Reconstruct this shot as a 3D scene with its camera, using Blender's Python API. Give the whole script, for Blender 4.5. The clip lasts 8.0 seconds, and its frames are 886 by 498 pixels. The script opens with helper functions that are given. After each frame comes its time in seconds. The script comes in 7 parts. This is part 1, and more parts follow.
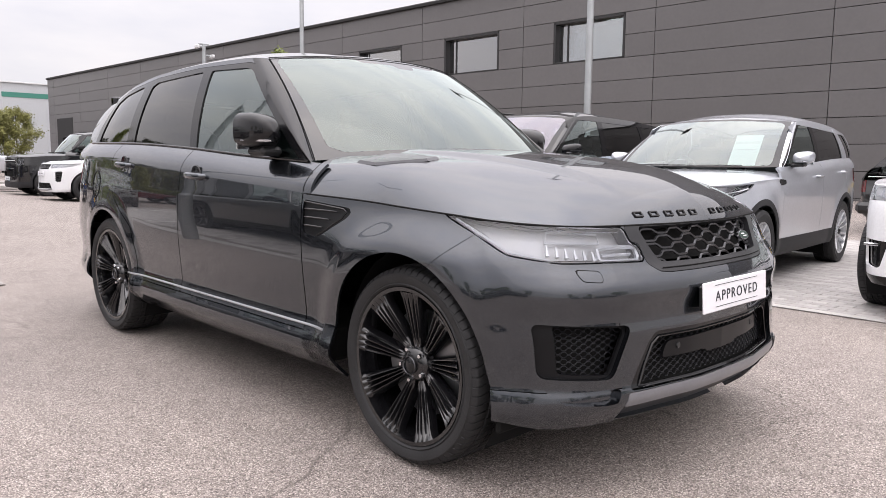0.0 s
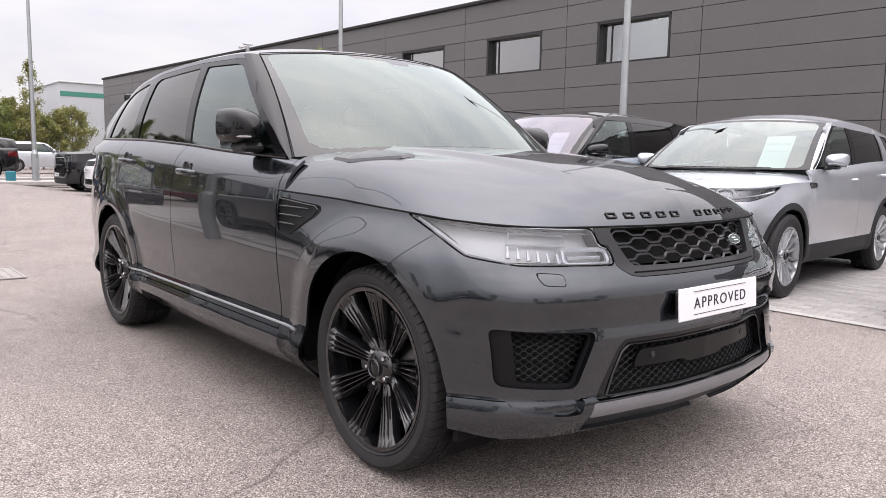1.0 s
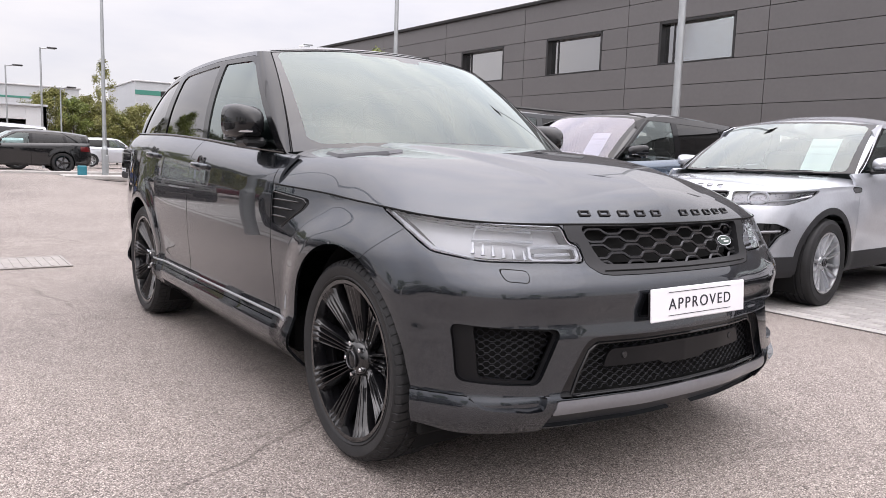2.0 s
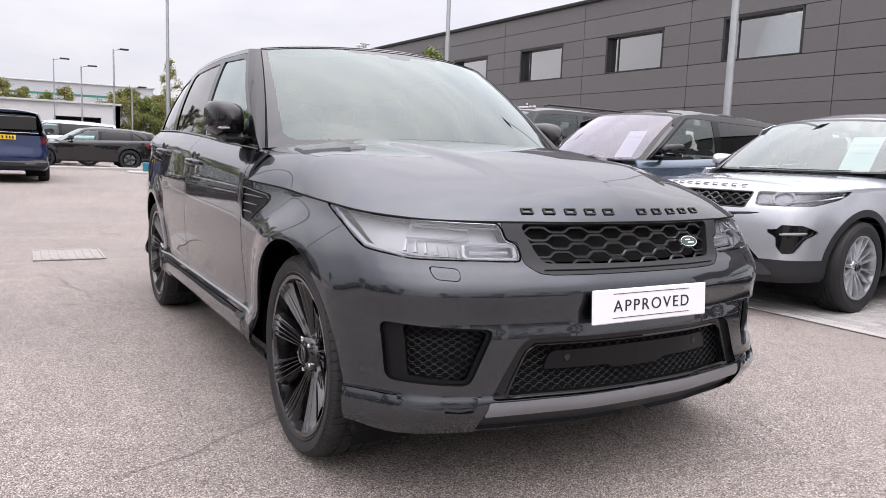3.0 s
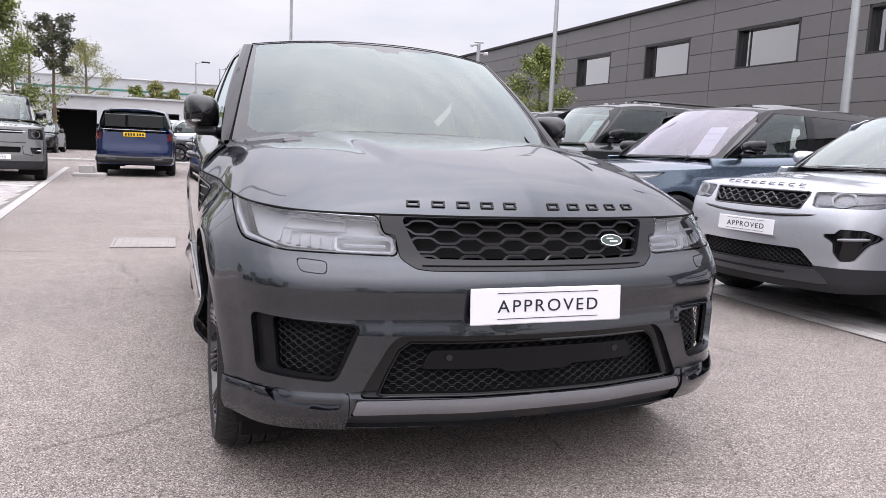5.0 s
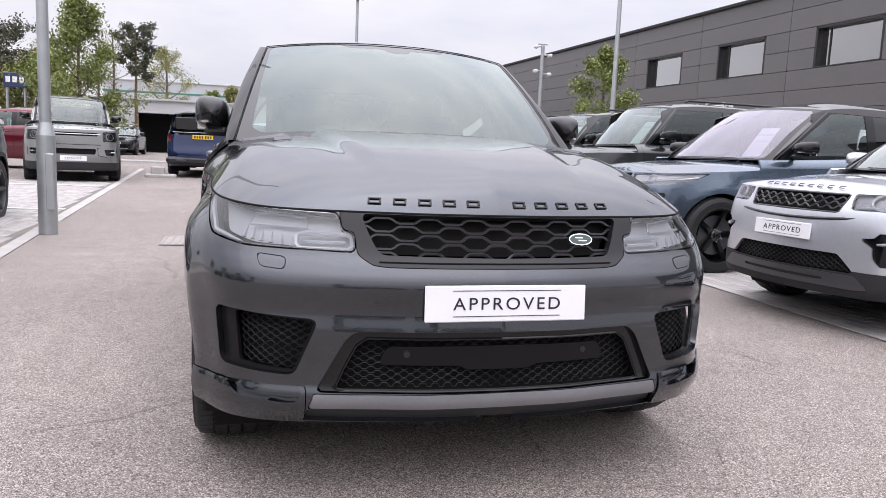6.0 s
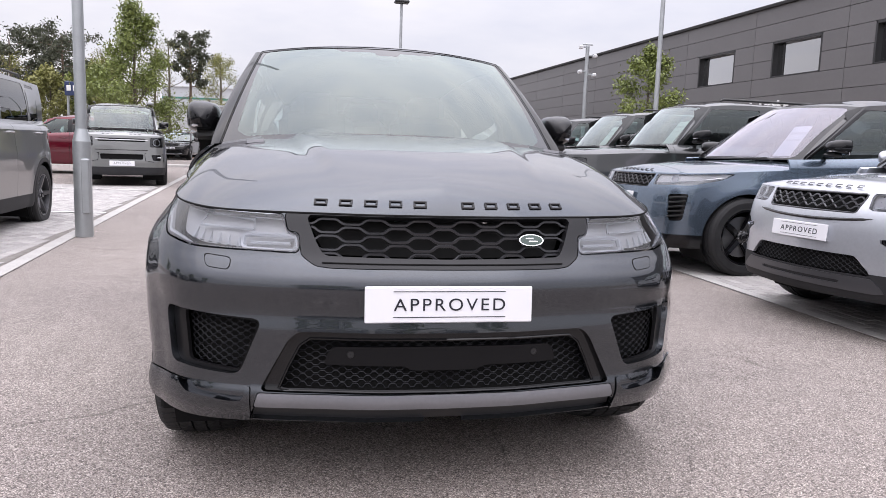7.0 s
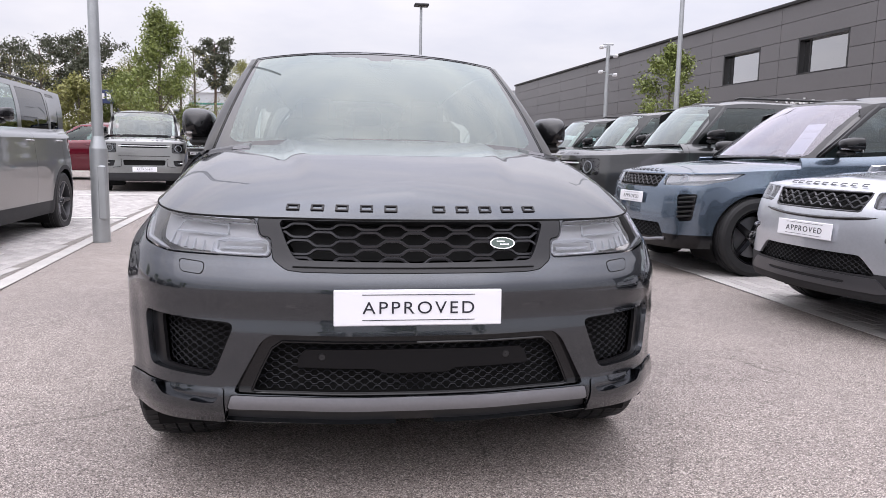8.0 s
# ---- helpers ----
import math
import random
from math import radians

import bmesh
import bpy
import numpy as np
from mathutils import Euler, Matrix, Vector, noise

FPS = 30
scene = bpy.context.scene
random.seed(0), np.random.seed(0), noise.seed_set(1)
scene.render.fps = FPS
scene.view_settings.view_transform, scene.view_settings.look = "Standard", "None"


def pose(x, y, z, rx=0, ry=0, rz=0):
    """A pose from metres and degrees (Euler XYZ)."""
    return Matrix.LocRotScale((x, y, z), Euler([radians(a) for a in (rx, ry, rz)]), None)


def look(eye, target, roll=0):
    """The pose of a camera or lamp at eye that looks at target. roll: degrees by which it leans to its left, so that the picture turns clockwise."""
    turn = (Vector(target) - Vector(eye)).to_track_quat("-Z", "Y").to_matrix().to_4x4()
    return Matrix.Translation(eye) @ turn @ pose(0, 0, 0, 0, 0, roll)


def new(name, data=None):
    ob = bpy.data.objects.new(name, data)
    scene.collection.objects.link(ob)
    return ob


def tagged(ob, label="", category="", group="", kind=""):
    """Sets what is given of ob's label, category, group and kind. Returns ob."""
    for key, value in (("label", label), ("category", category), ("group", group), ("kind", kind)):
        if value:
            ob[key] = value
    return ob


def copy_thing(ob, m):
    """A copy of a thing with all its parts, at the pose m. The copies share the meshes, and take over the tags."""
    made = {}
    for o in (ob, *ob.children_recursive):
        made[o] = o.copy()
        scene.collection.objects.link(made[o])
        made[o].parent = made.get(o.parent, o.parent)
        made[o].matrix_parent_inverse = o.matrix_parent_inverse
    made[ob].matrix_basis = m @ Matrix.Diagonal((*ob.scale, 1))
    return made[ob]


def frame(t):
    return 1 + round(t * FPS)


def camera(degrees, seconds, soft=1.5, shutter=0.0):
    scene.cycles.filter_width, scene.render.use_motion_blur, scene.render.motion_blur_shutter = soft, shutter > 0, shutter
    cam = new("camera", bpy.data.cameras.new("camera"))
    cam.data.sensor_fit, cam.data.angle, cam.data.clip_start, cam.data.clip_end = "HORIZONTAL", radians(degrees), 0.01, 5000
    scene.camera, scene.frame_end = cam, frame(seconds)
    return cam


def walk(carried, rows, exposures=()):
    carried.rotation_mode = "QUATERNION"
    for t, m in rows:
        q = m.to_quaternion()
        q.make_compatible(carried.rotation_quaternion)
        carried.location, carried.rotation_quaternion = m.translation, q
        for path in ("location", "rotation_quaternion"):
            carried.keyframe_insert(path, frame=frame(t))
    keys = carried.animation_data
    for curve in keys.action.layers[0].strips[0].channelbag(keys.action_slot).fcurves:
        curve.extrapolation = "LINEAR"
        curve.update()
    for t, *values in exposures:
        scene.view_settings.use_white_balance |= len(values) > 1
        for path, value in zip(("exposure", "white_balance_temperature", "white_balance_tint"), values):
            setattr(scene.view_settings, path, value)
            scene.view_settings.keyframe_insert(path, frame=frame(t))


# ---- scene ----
cam = camera(62.3, 8.0, soft=0.85)
PATH = [
    (0, (-2.669, -2.016, 1.123), (-1.303, -0.575, 0.889), 0.6),
    (0.5, (-2.557, -2.059, 1.114), (-1.231, -0.579, 0.88), 0.8),
    (1, (-2.399, -2.135, 1.114), (-1.124, -0.612, 0.88), 1.1),
    (1.5, (-2.307, -2.24, 1.103), (-1.095, -0.667, 0.869), 1.5),
    (3, (-1.82, -2.528, 1.109), (-0.821, -0.813, 0.863), 2.1),
    (3.5, (-1.658, -2.644, 1.103), (-0.733, -0.888, 0.854), 2.0),
    (4, (-1.499, -2.713, 1.108), (-0.646, -0.922, 0.855), 1.9),
    (4.5, (-1.274, -2.736, 1.111), (-0.503, -0.909, 0.853), 2.1),
    (6, (-0.762, -2.893, 1.109), (-0.262, -0.974, 0.847), 2.4),
    (6.5, (-0.574, -2.919, 1.117), (-0.156, -0.981, 0.858), 2.0),
    (7, (-0.434, -2.961, 1.115), (-0.073, -1.011, 0.855), 1.9),
    (7.5, (-0.303, -3.019, 1.118), (0.015, -1.06, 0.864), 1.5),
    (8, (-0.263, -3.009, 1.126), (0.028, -1.047, 0.87), 1.2),
]
walk(cam, [(t, look(eye, target, roll)) for t, eye, target, roll in PATH], [(0, .32, 6680, 15.5), (3, .28, 6490, 16), (4.5, .25, 6370, 17), (8, .22, 6330, 17)])

# ---- world, sun ----
world = bpy.data.worlds.new("overcast_sky")
scene.world = world
world.use_nodes = True
wn, wl = world.node_tree.nodes, world.node_tree.links
wn.clear()
w_out, w_bg = wn.new("ShaderNodeOutputWorld"), wn.new("ShaderNodeBackground")
w_sky = wn.new("ShaderNodeTexSky")
w_sky.sky_type, w_sky.sun_disc, w_sky.sun_elevation, w_sky.sun_rotation = "NISHITA", False, radians(48), radians(205)
w_co, w_sep = wn.new("ShaderNodeTexCoord"), wn.new("ShaderNodeSeparateXYZ")
w_up = wn.new("ShaderNodeMapRange")          # an overcast sky is about three times as bright overhead as at its foot
w_up.inputs["From Min"].default_value, w_up.inputs["From Max"].default_value = 0.0, 1.0
w_up.inputs["To Min"].default_value, w_up.inputs["To Max"].default_value = 0.80, 4.2
w_pow = wn.new("ShaderNodeMath")
w_pow.operation, w_pow.use_clamp = "POWER", True
w_pow.inputs[1].default_value = 2.1
w_abs = wn.new("ShaderNodeMath")
w_abs.operation = "MAXIMUM"
w_abs.inputs[1].default_value = 0.0
w_map = wn.new("ShaderNodeMapping")
w_map.inputs["Scale"].default_value = (1.6, 1.6, 5.0)
w_noise = wn.new("ShaderNodeTexNoise")
w_noise.inputs["Scale"].default_value, w_noise.inputs["Detail"].default_value, w_noise.inputs["Roughness"].default_value = 1.7, 5.0, 0.55
w_ramp = wn.new("ShaderNodeValToRGB")
w_ramp.color_ramp.elements[0].position, w_ramp.color_ramp.elements[0].color = 0.35, (0.80, 0.815, 0.87, 1)
w_ramp.color_ramp.elements[1].position, w_ramp.color_ramp.elements[1].color = 0.65, (1.0, 0.985, 0.98, 1)
w_mul = wn.new("ShaderNodeMix")
w_mul.data_type, w_mul.blend_type = "RGBA", "MULTIPLY"
w_mul.inputs[0].default_value = 1.0
w_scale = wn.new("ShaderNodeVectorMath")
w_scale.operation = "SCALE"
w_scale.inputs["Scale"].default_value = 0.10
w_add = wn.new("ShaderNodeMix")
w_add.data_type, w_add.blend_type = "RGBA", "MIX"
w_add.inputs[0].default_value = 0.9
wl.new(w_co.outputs["Generated"], w_sep.inputs[0])
wl.new(w_sep.outputs["Z"], w_abs.inputs[0])
wl.new(w_abs.outputs[0], w_pow.inputs[0])
wl.new(w_pow.outputs[0], w_up.inputs["Value"])
wl.new(w_co.outputs["Generated"], w_map.inputs[0])
wl.new(w_map.outputs[0], w_noise.inputs["Vector"])
wl.new(w_noise.outputs["Fac"], w_ramp.inputs[0])
wl.new(w_ramp.outputs[0], w_mul.inputs[6])
wl.new(w_up.outputs[0], w_mul.inputs[7])
wl.new(w_sky.outputs[0], w_scale.inputs[0])
wl.new(w_scale.outputs[0], w_add.inputs[6])
wl.new(w_mul.outputs[2], w_add.inputs[7])
wl.new(w_add.outputs[2], w_bg.inputs[0])
w_bg.inputs[1].default_value = 1.0
wl.new(w_bg.outputs[0], w_out.inputs[0])

sun = new("sun", bpy.data.lights.new("sun", "SUN"))
sun.data.energy, sun.data.angle, sun.data.color = 0.5, radians(90), (1.0, 0.96, 0.91)
sun.matrix_world = look((-6, -12, 18), (0, 0, 0))


# ---- materials ----
def material(name, color, rough=0.5, metal=0.0, coat=0.0, vary=0.0, vscale=6.0, bump=0.0, bscale=200.0, tint=None, spec=0.5, rnd=0.0):
    """A surface with noise in its colour at two scales, fine relief, and a spread from piece to piece."""
    m = bpy.data.materials.new(name)
    m.use_nodes = True
    nt = m.node_tree
    b = nt.nodes["Principled BSDF"]
    b.inputs["Base Color"].default_value = (*color, 1)
    b.inputs["Roughness"].default_value, b.inputs["Metallic"].default_value = rough, metal
    b.inputs["Coat Weight"].default_value, b.inputs["Coat Roughness"].default_value = coat, 0.02
    b.inputs["Specular IOR Level"].default_value = spec
    if vary or rnd:
        co = nt.nodes.new("ShaderNodeTexCoord")
        n1, n2 = nt.nodes.new("ShaderNodeTexNoise"), nt.nodes.new("ShaderNodeTexNoise")
        n1.inputs["Scale"].default_value, n1.inputs["Detail"].default_value = vscale, 4
        n2.inputs["Scale"].default_value, n2.inputs["Detail"].default_value = vscale * 17, 3
        mid = nt.nodes.new("ShaderNodeMath")
        mid.operation = "ADD"
        mr = nt.nodes.new("ShaderNodeMapRange")
        mr.inputs["From Min"].default_value, mr.inputs["From Max"].default_value = 0.7, 1.3
        mr.inputs["To Min"].default_value, mr.inputs["To Max"].default_value = 1 - vary, 1 + vary
        sc = nt.nodes.new("ShaderNodeVectorMath")
        sc.operation = "SCALE"
        sc.inputs[0].default_value = color
        for n in (n1, n2):
            nt.links.new(co.outputs["Object"], n.inputs["Vector"])
        nt.links.new(n1.outputs["Fac"], mid.inputs[0])
        nt.links.new(n2.outputs["Fac"], mid.inputs[1])
        nt.links.new(mid.outputs[0], mr.inputs["Value"])
        last = mr.outputs[0]
        if rnd:
            oi, rr, mm = nt.nodes.new("ShaderNodeObjectInfo"), nt.nodes.new("ShaderNodeMapRange"), nt.nodes.new("ShaderNodeMath")
            mm.operation = "MULTIPLY"
            rr.inputs["To Min"].default_value, rr.inputs["To Max"].default_value = 1 - rnd, 1 + rnd
            geo, ad = nt.nodes.new("ShaderNodeNewGeometry"), nt.nodes.new("ShaderNodeMath")
            ad.operation = "ADD"
            fr = nt.nodes.new("ShaderNodeMath")
            fr.operation = "FRACT"
            nt.links.new(oi.outputs["Random"], ad.inputs[0])
            nt.links.new(geo.outputs["Random Per Island"], ad.inputs[1])
            nt.links.new(ad.outputs[0], fr.inputs[0])
            nt.links.new(fr.outputs[0], rr.inputs["Value"])
            nt.links.new(rr.outputs[0], mm.inputs[0])
            nt.links.new(last, mm.inputs[1])
            last = mm.outputs[0]
        nt.links.new(last, sc.inputs["Scale"])
        nt.links.new(sc.outputs[0], b.inputs["Base Color"])
    if bump:
        co2, nb, bp = nt.nodes.new("ShaderNodeTexCoord"), nt.nodes.new("ShaderNodeTexNoise"), nt.nodes.new("ShaderNodeBump")
        nb.inputs["Scale"].default_value, nb.inputs["Detail"].default_value = bscale, 4
        bp.inputs["Strength"].default_value, bp.inputs["Distance"].default_value = 1.0, bump
        nt.links.new(co2.outputs["Object"], nb.inputs["Vector"])
        nt.links.new(nb.outputs["Fac"], bp.inputs["Height"])
        nt.links.new(bp.outputs[0], b.inputs["Normal"])
    return m


def paint(name, color, metal=0.55, rough=0.32, edge=(0.70, 0.70, 0.72)):
    """Metallic car paint under clear coat, with fine flake."""
    m = material(name, color, rough, metal, 1.0, 0.05, 3.0, spec=0.0)
    nt = m.node_tree
    b = nt.nodes["Principled BSDF"]
    co, vo, bp = nt.nodes.new("ShaderNodeTexCoord"), nt.nodes.new("ShaderNodeTexNoise"), nt.nodes.new("ShaderNodeBump")
    vo.inputs["Scale"].default_value, vo.inputs["Detail"].default_value = 900, 2
    bp.inputs["Strength"].default_value, bp.inputs["Distance"].default_value = 0.15, 0.0006
    nt.links.new(co.outputs["Object"], vo.inputs["Vector"])
    nt.links.new(vo.outputs["Fac"], bp.inputs["Height"])
    nt.links.new(bp.outputs[0], b.inputs["Normal"])
    b.inputs["Coat IOR"].default_value, b.inputs["Coat Roughness"].default_value = 1.62, 0.012
    b.inputs["Specular Tint"].default_value = (*edge, 1)      # flake under lacquer stays dark at a glancing angle
    return m


def glass(name, color, gloss=1.0, ior=1.5, tint=(1, 1, 1)):
    """Thin pane: tinted see-through under a Fresnel gloss."""
    m = bpy.data.materials.new(name)
    m.use_nodes = True
    nt = m.node_tree
    nt.nodes.clear()
    out, mix = nt.nodes.new("ShaderNodeOutputMaterial"), nt.nodes.new("ShaderNodeMixShader")
    tr, gl, fr, mu = nt.nodes.new("ShaderNodeBsdfTransparent"), nt.nodes.new("ShaderNodeBsdfGlossy"), nt.nodes.new("ShaderNodeFresnel"), nt.nodes.new("ShaderNodeMath")
    tr.inputs[0].default_value = (*color, 1)
    gl.inputs["Roughness"].default_value = 0.01
    gl.inputs["Color"].default_value = (*tint, 1)
    fr.inputs["IOR"].default_value = ior
    mu.operation = "MULTIPLY"
    mu.inputs[1].default_value = gloss
    mu.use_clamp = True
    nt.links.new(fr.outputs[0], mu.inputs[0])
    nt.links.new(mu.outputs[0], mix.inputs[0])
    nt.links.new(tr.outputs[0], mix.inputs[1])
    nt.links.new(gl.outputs[0], mix.inputs[2])
    nt.links.new(mix.outputs[0], out.inputs[0])
    return m


M_GREY = paint("paint_dark_grey_metallic", (0.042, 0.048, 0.057), 0.95, 0.23)
M_SILVER = paint("paint_silver", (0.55, 0.57, 0.61), 0.65, 0.32)
M_BLUE = paint("paint_steel_blue", (0.125, 0.165, 0.215), 0.75, 0.24)
M_NAVY = paint("paint_navy", (0.008, 0.020, 0.075), 0.4, 0.3)
M_BLACKP = paint("paint_black", (0.014, 0.014, 0.015), 0.2, 0.25)
M_DARK = paint("paint_dark_grey", (0.045, 0.047, 0.048), 0.5, 0.32)
M_WHITE = paint("paint_white", (0.74, 0.75, 0.77), 0.0, 0.35)
M_RED = paint("paint_burgundy", (0.11, 0.008, 0.018), 0.4, 0.3)
M_PEWTER = paint("paint_pewter", (0.30, 0.305, 0.305), 0.8, 0.28)
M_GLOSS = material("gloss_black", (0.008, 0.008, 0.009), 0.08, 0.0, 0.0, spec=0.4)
M_SATIN = material("satin_black_plastic", (0.014, 0.014, 0.015), 0.42, 0, 0, 0.15, 8, 0.0002, 300)
M_MESH = material("black_mesh", (0.010, 0.0105, 0.013), 0.38, spec=0.2)
M_BLANK = material("black_blank", (0.008, 0.008, 0.009), 0.30, 0, 0, 0, spec=0.18)
M_TRIM = material("dark_satin_trim", (0.085, 0.085, 0.092), 0.33, 0.6, 0.2)
M_LIP = material("satin_grey_trim", (0.24, 0.245, 0.265), 0.33, 0.7, 0.2, 0.05, 5)
M_CHROME = material("bright_metal", (0.72, 0.73, 0.75), 0.16, 1.0)
M_RUBBER = material("tyre_rubber", (0.021, 0.021, 0.022), 0.58, 0, 0, 0.25, 9, 0.0004, 160, spec=0.3)
M_ALLOY = material("silver_alloy", (0.55, 0.56, 0.58), 0.28, 0.85)
M_WHEELB = material("wheel_gloss_black", (0.006, 0.006, 0.007), 0.09, 0.0, 0.6, spec=0.5)
M_WHEELG = material("wheel_satin_grey", (0.07, 0.07, 0.075), 0.35, 0.6)
M_LINER = material("wheel_liner_felt", (0.012, 0.012, 0.0125), 0.95, spec=0.1)
M_UNDER = material("underbody_black", (0.011, 0.011, 0.011), 0.8, spec=0.1)
M_LEATHER = material("interior_leather", (0.035, 0.035, 0.038), 0.55, 0, 0, 0.2, 20)
M_PAPER = material("white_card", (0.80, 0.81, 0.82), 0.5)
M_PLATE = material("plate_white", (0.80, 0.80, 0.83), 0.35, 0, 0.3)
M_INK = material("plate_black_ink", (0.012, 0.013, 0.022), 0.4)
M_YELLOW = material("plate_yellow", (0.80, 0.50, 0.015), 0.35, 0, 0.3)
M_LAMPW = material("lamp_white_lens", (0.62, 0.64, 0.68), 0.12, 0.1, 0.8)
M_LAMPC = material("lamp_reflector", (0.66, 0.67, 0.70), 0.12, 0.9)
M_LAMPR = material("lamp_red_lens", (0.10, 0.006, 0.007), 0.12, 0, 0.8)
M_LAMPB = material("lamp_housing_grey", (0.66, 0.665, 0.68), 0.42, 0.0, 0.2)
M_GREEN = material("badge_green", (0.016, 0.040, 0.030), 0.3, 0.2, 0.5)
M_DISC = material("brake_disc", (0.25, 0.25, 0.26), 0.35, 0.9)
M_CALIPER = material("red_caliper", (0.30, 0.012, 0.012), 0.35, 0, 0.4)
G_HERO = glass("teal_windscreen_glass", (0.28, 0.36, 0.345), 1.85, 1.55, (0.85, 0.935, 0.905))
G_SCREEN = glass("windscreen_glass", (0.55, 0.66, 0.63), 2.1, 1.55, (0.88, 0.95, 0.93))
G_VIOLET = glass("coated_windscreen_glass", (0.58, 0.59, 0.66), 2.2, 1.55, (0.92, 0.885, 0.97))
M_LAMPH = material("lamp_housing_mid_grey", (0.50, 0.505, 0.52), 0.42, 0.1, 0.2)
M_LAMPD = material("lamp_inner_grey", (0.20, 0.20, 0.215), 0.25, 0.7, 0.3)
M_FRIT = material("screen_frit", (0.016, 0.016, 0.017), 0.05, 0, 0.35, spec=0.5)
M_FRAME = material("grille_frame_satin", (0.016, 0.016, 0.018), 0.30, 0.0, 0.0, spec=0.35)
M_GRILLE = material("grille_bar_dark", (0.040, 0.040, 0.044), 0.28, 0.5, 0.2)
M_CLADB = material("cladding_plastic", (0.028, 0.028, 0.030), 0.55, 0, 0, 0.12, 6, 0.0003, 250, spec=0.18)
G_SIDE = glass("front_door_glass", (0.56, 0.68, 0.66), 1.9, 1.55, (0.86, 0.95, 0.93))
G_PRIV = glass("privacy_glass", (0.035, 0.040, 0.040), 1.3, 1.5)
G_LENS = glass("lamp_lens", (0.93, 0.94, 0.96), 1.3, 1.5)


# ---- mesh tools ----
def curve(*pts):
    """A smooth function through (x, y) pairs that never overshoots."""
    xs, ys = np.array([p[0] for p in pts], float), np.array([p[1] for p in pts], float)
    h, d = np.diff(xs), np.diff(ys) / np.diff(xs)
    m = np.zeros(len(xs))
    m[0], m[-1] = d[0], d[-1]
    for i in range(1, len(xs) - 1):
        if d[i - 1] * d[i] > 0:
            w1, w2 = 2 * h[i] + h[i - 1], h[i] + 2 * h[i - 1]
            m[i] = (w1 + w2) / (w1 / d[i - 1] + w2 / d[i])

    def f(x):
        x = np.clip(np.asarray(x, float), xs[0], xs[-1])
        i = np.clip(np.searchsorted(xs, x) - 1, 0, len(xs) - 2)
        t = (x - xs[i]) / h[i]
        return (ys[i] * (2 * t**3 - 3 * t**2 + 1) + m[i] * h[i] * (t**3 - 2 * t**2 + t) + ys[i + 1] * (3 * t**2 - 2 * t**3) + m[i + 1] * h[i] * (t**3 - t**2))
    return f


def smooth(a, b, x):
    t = np.clip((np.asarray(x, float) - a) / (b - a), 0, 1)
    return t * t * (3 - 2 * t)


class Sheet:
    """A skin of polygons whose points carry extra columns; it can be cut along any line."""

    def __init__(self, v, f):
        self.v, self.f = v, f

    @staticmethod
    def grid(p):
        n, m, k = p.shape
        i = np.arange(n * m).reshape(n, m)
        q = np.stack([i[:-1, :-1], i[1:, :-1], i[1:, 1:], i[:-1, 1:]], -1).reshape(-1, 4)
        return Sheet(p.reshape(-1, k), [tuple(r) for r in q.tolist()])

    def cut(self, *tests):
        """Keeps what all the tests call positive."""
        v, f = self.v, self.f
        for test in tests:
            val = test(v)
            val = np.where(np.abs(val) < 1e-6, 1e-6, val)
            pos = (val > 0).tolist()
            add, cache, out, base = [], {}, [], len(v)
            vl = val.tolist()
            for face in f:
                k = sum(pos[a] for a in face)
                if k == len(face):
                    out.append(face)
                elif k:
                    poly = []
                    for a, b in zip(face, face[1:] + face[:1]):
                        if pos[a]:
                            poly.append(a)
                        if pos[a] != pos[b]:
                            key = (a, b) if a < b else (b, a)
                            if key not in cache:
                                t = vl[key[0]] / (vl[key[0]] - vl[key[1]])
                                cache[key] = base + len(add)
                                add.append(v[key[0]] * (1 - t) + v[key[1]] * t)
                            poly.append(cache[key])
                    if len(poly) > 2:
                        out.append(tuple(poly))
            v = np.vstack([v, np.array(add)]) if add else v
            f = out
        used = sorted({a for face in f for a in face})
        remap = {a: i for i, a in enumerate(used)}
        return Sheet(v[used], [tuple(remap[a] for a in face) for face in f])

    def normals(self):
        n = np.zeros((len(self.v), 3))
        p = self.v[:, :3]
        for face in self.f:
            c = np.cross(p[face[1]] - p[face[0]], p[face[2]] - p[face[0]])
            if len(face) > 3:
                c = c + np.cross(p[face[2]] - p[face[0]], p[face[3]] - p[face[0]])
            for a in face:
                n[a] += c
        return n / np.maximum(np.linalg.norm(n, axis=1), 1e-12)[:, None]

    def rim(self):
        """The edges that bound the skin."""
        count = {}
        for face in self.f:
            for a, b in zip(face, face[1:] + face[:1]):
                key = (a, b) if a < b else (b, a)
                count[key] = None if key in count else (a, b)
        return [e for e in count.values() if e]

    def moved(self, d):
        """The skin set off along its normals."""
        w = self.v.copy()
        w[:, :3] += self.normals() * d
        w[np.abs(self.v[:, 0]) < 1e-5, 0] = 0.0
        return Sheet(w, self.f)

    def thick(self, d):
        """The skin with its borders turned in by d."""
        n, v = self.normals(), self.v
        e = [(a, b) for a, b in self.rim() if abs(v[a, 0]) > 1e-5 or abs(v[b, 0]) > 1e-5]
        if not e or not d:
            return self
        ids = sorted({a for p in e for a in p})
        idx = {a: len(v) + i for i, a in enumerate(ids)}
        low = v[ids].copy()
        low[:, :3] -= n[ids] * d
        return Sheet(np.vstack([v, low]), self.f + [(b, a, idx[a], idx[b]) for a, b in e])

    def mirror(self):
        w = self.v.copy()
        w[:, 0] *= -1
        return Sheet(w, [face[::-1] for face in self.f])


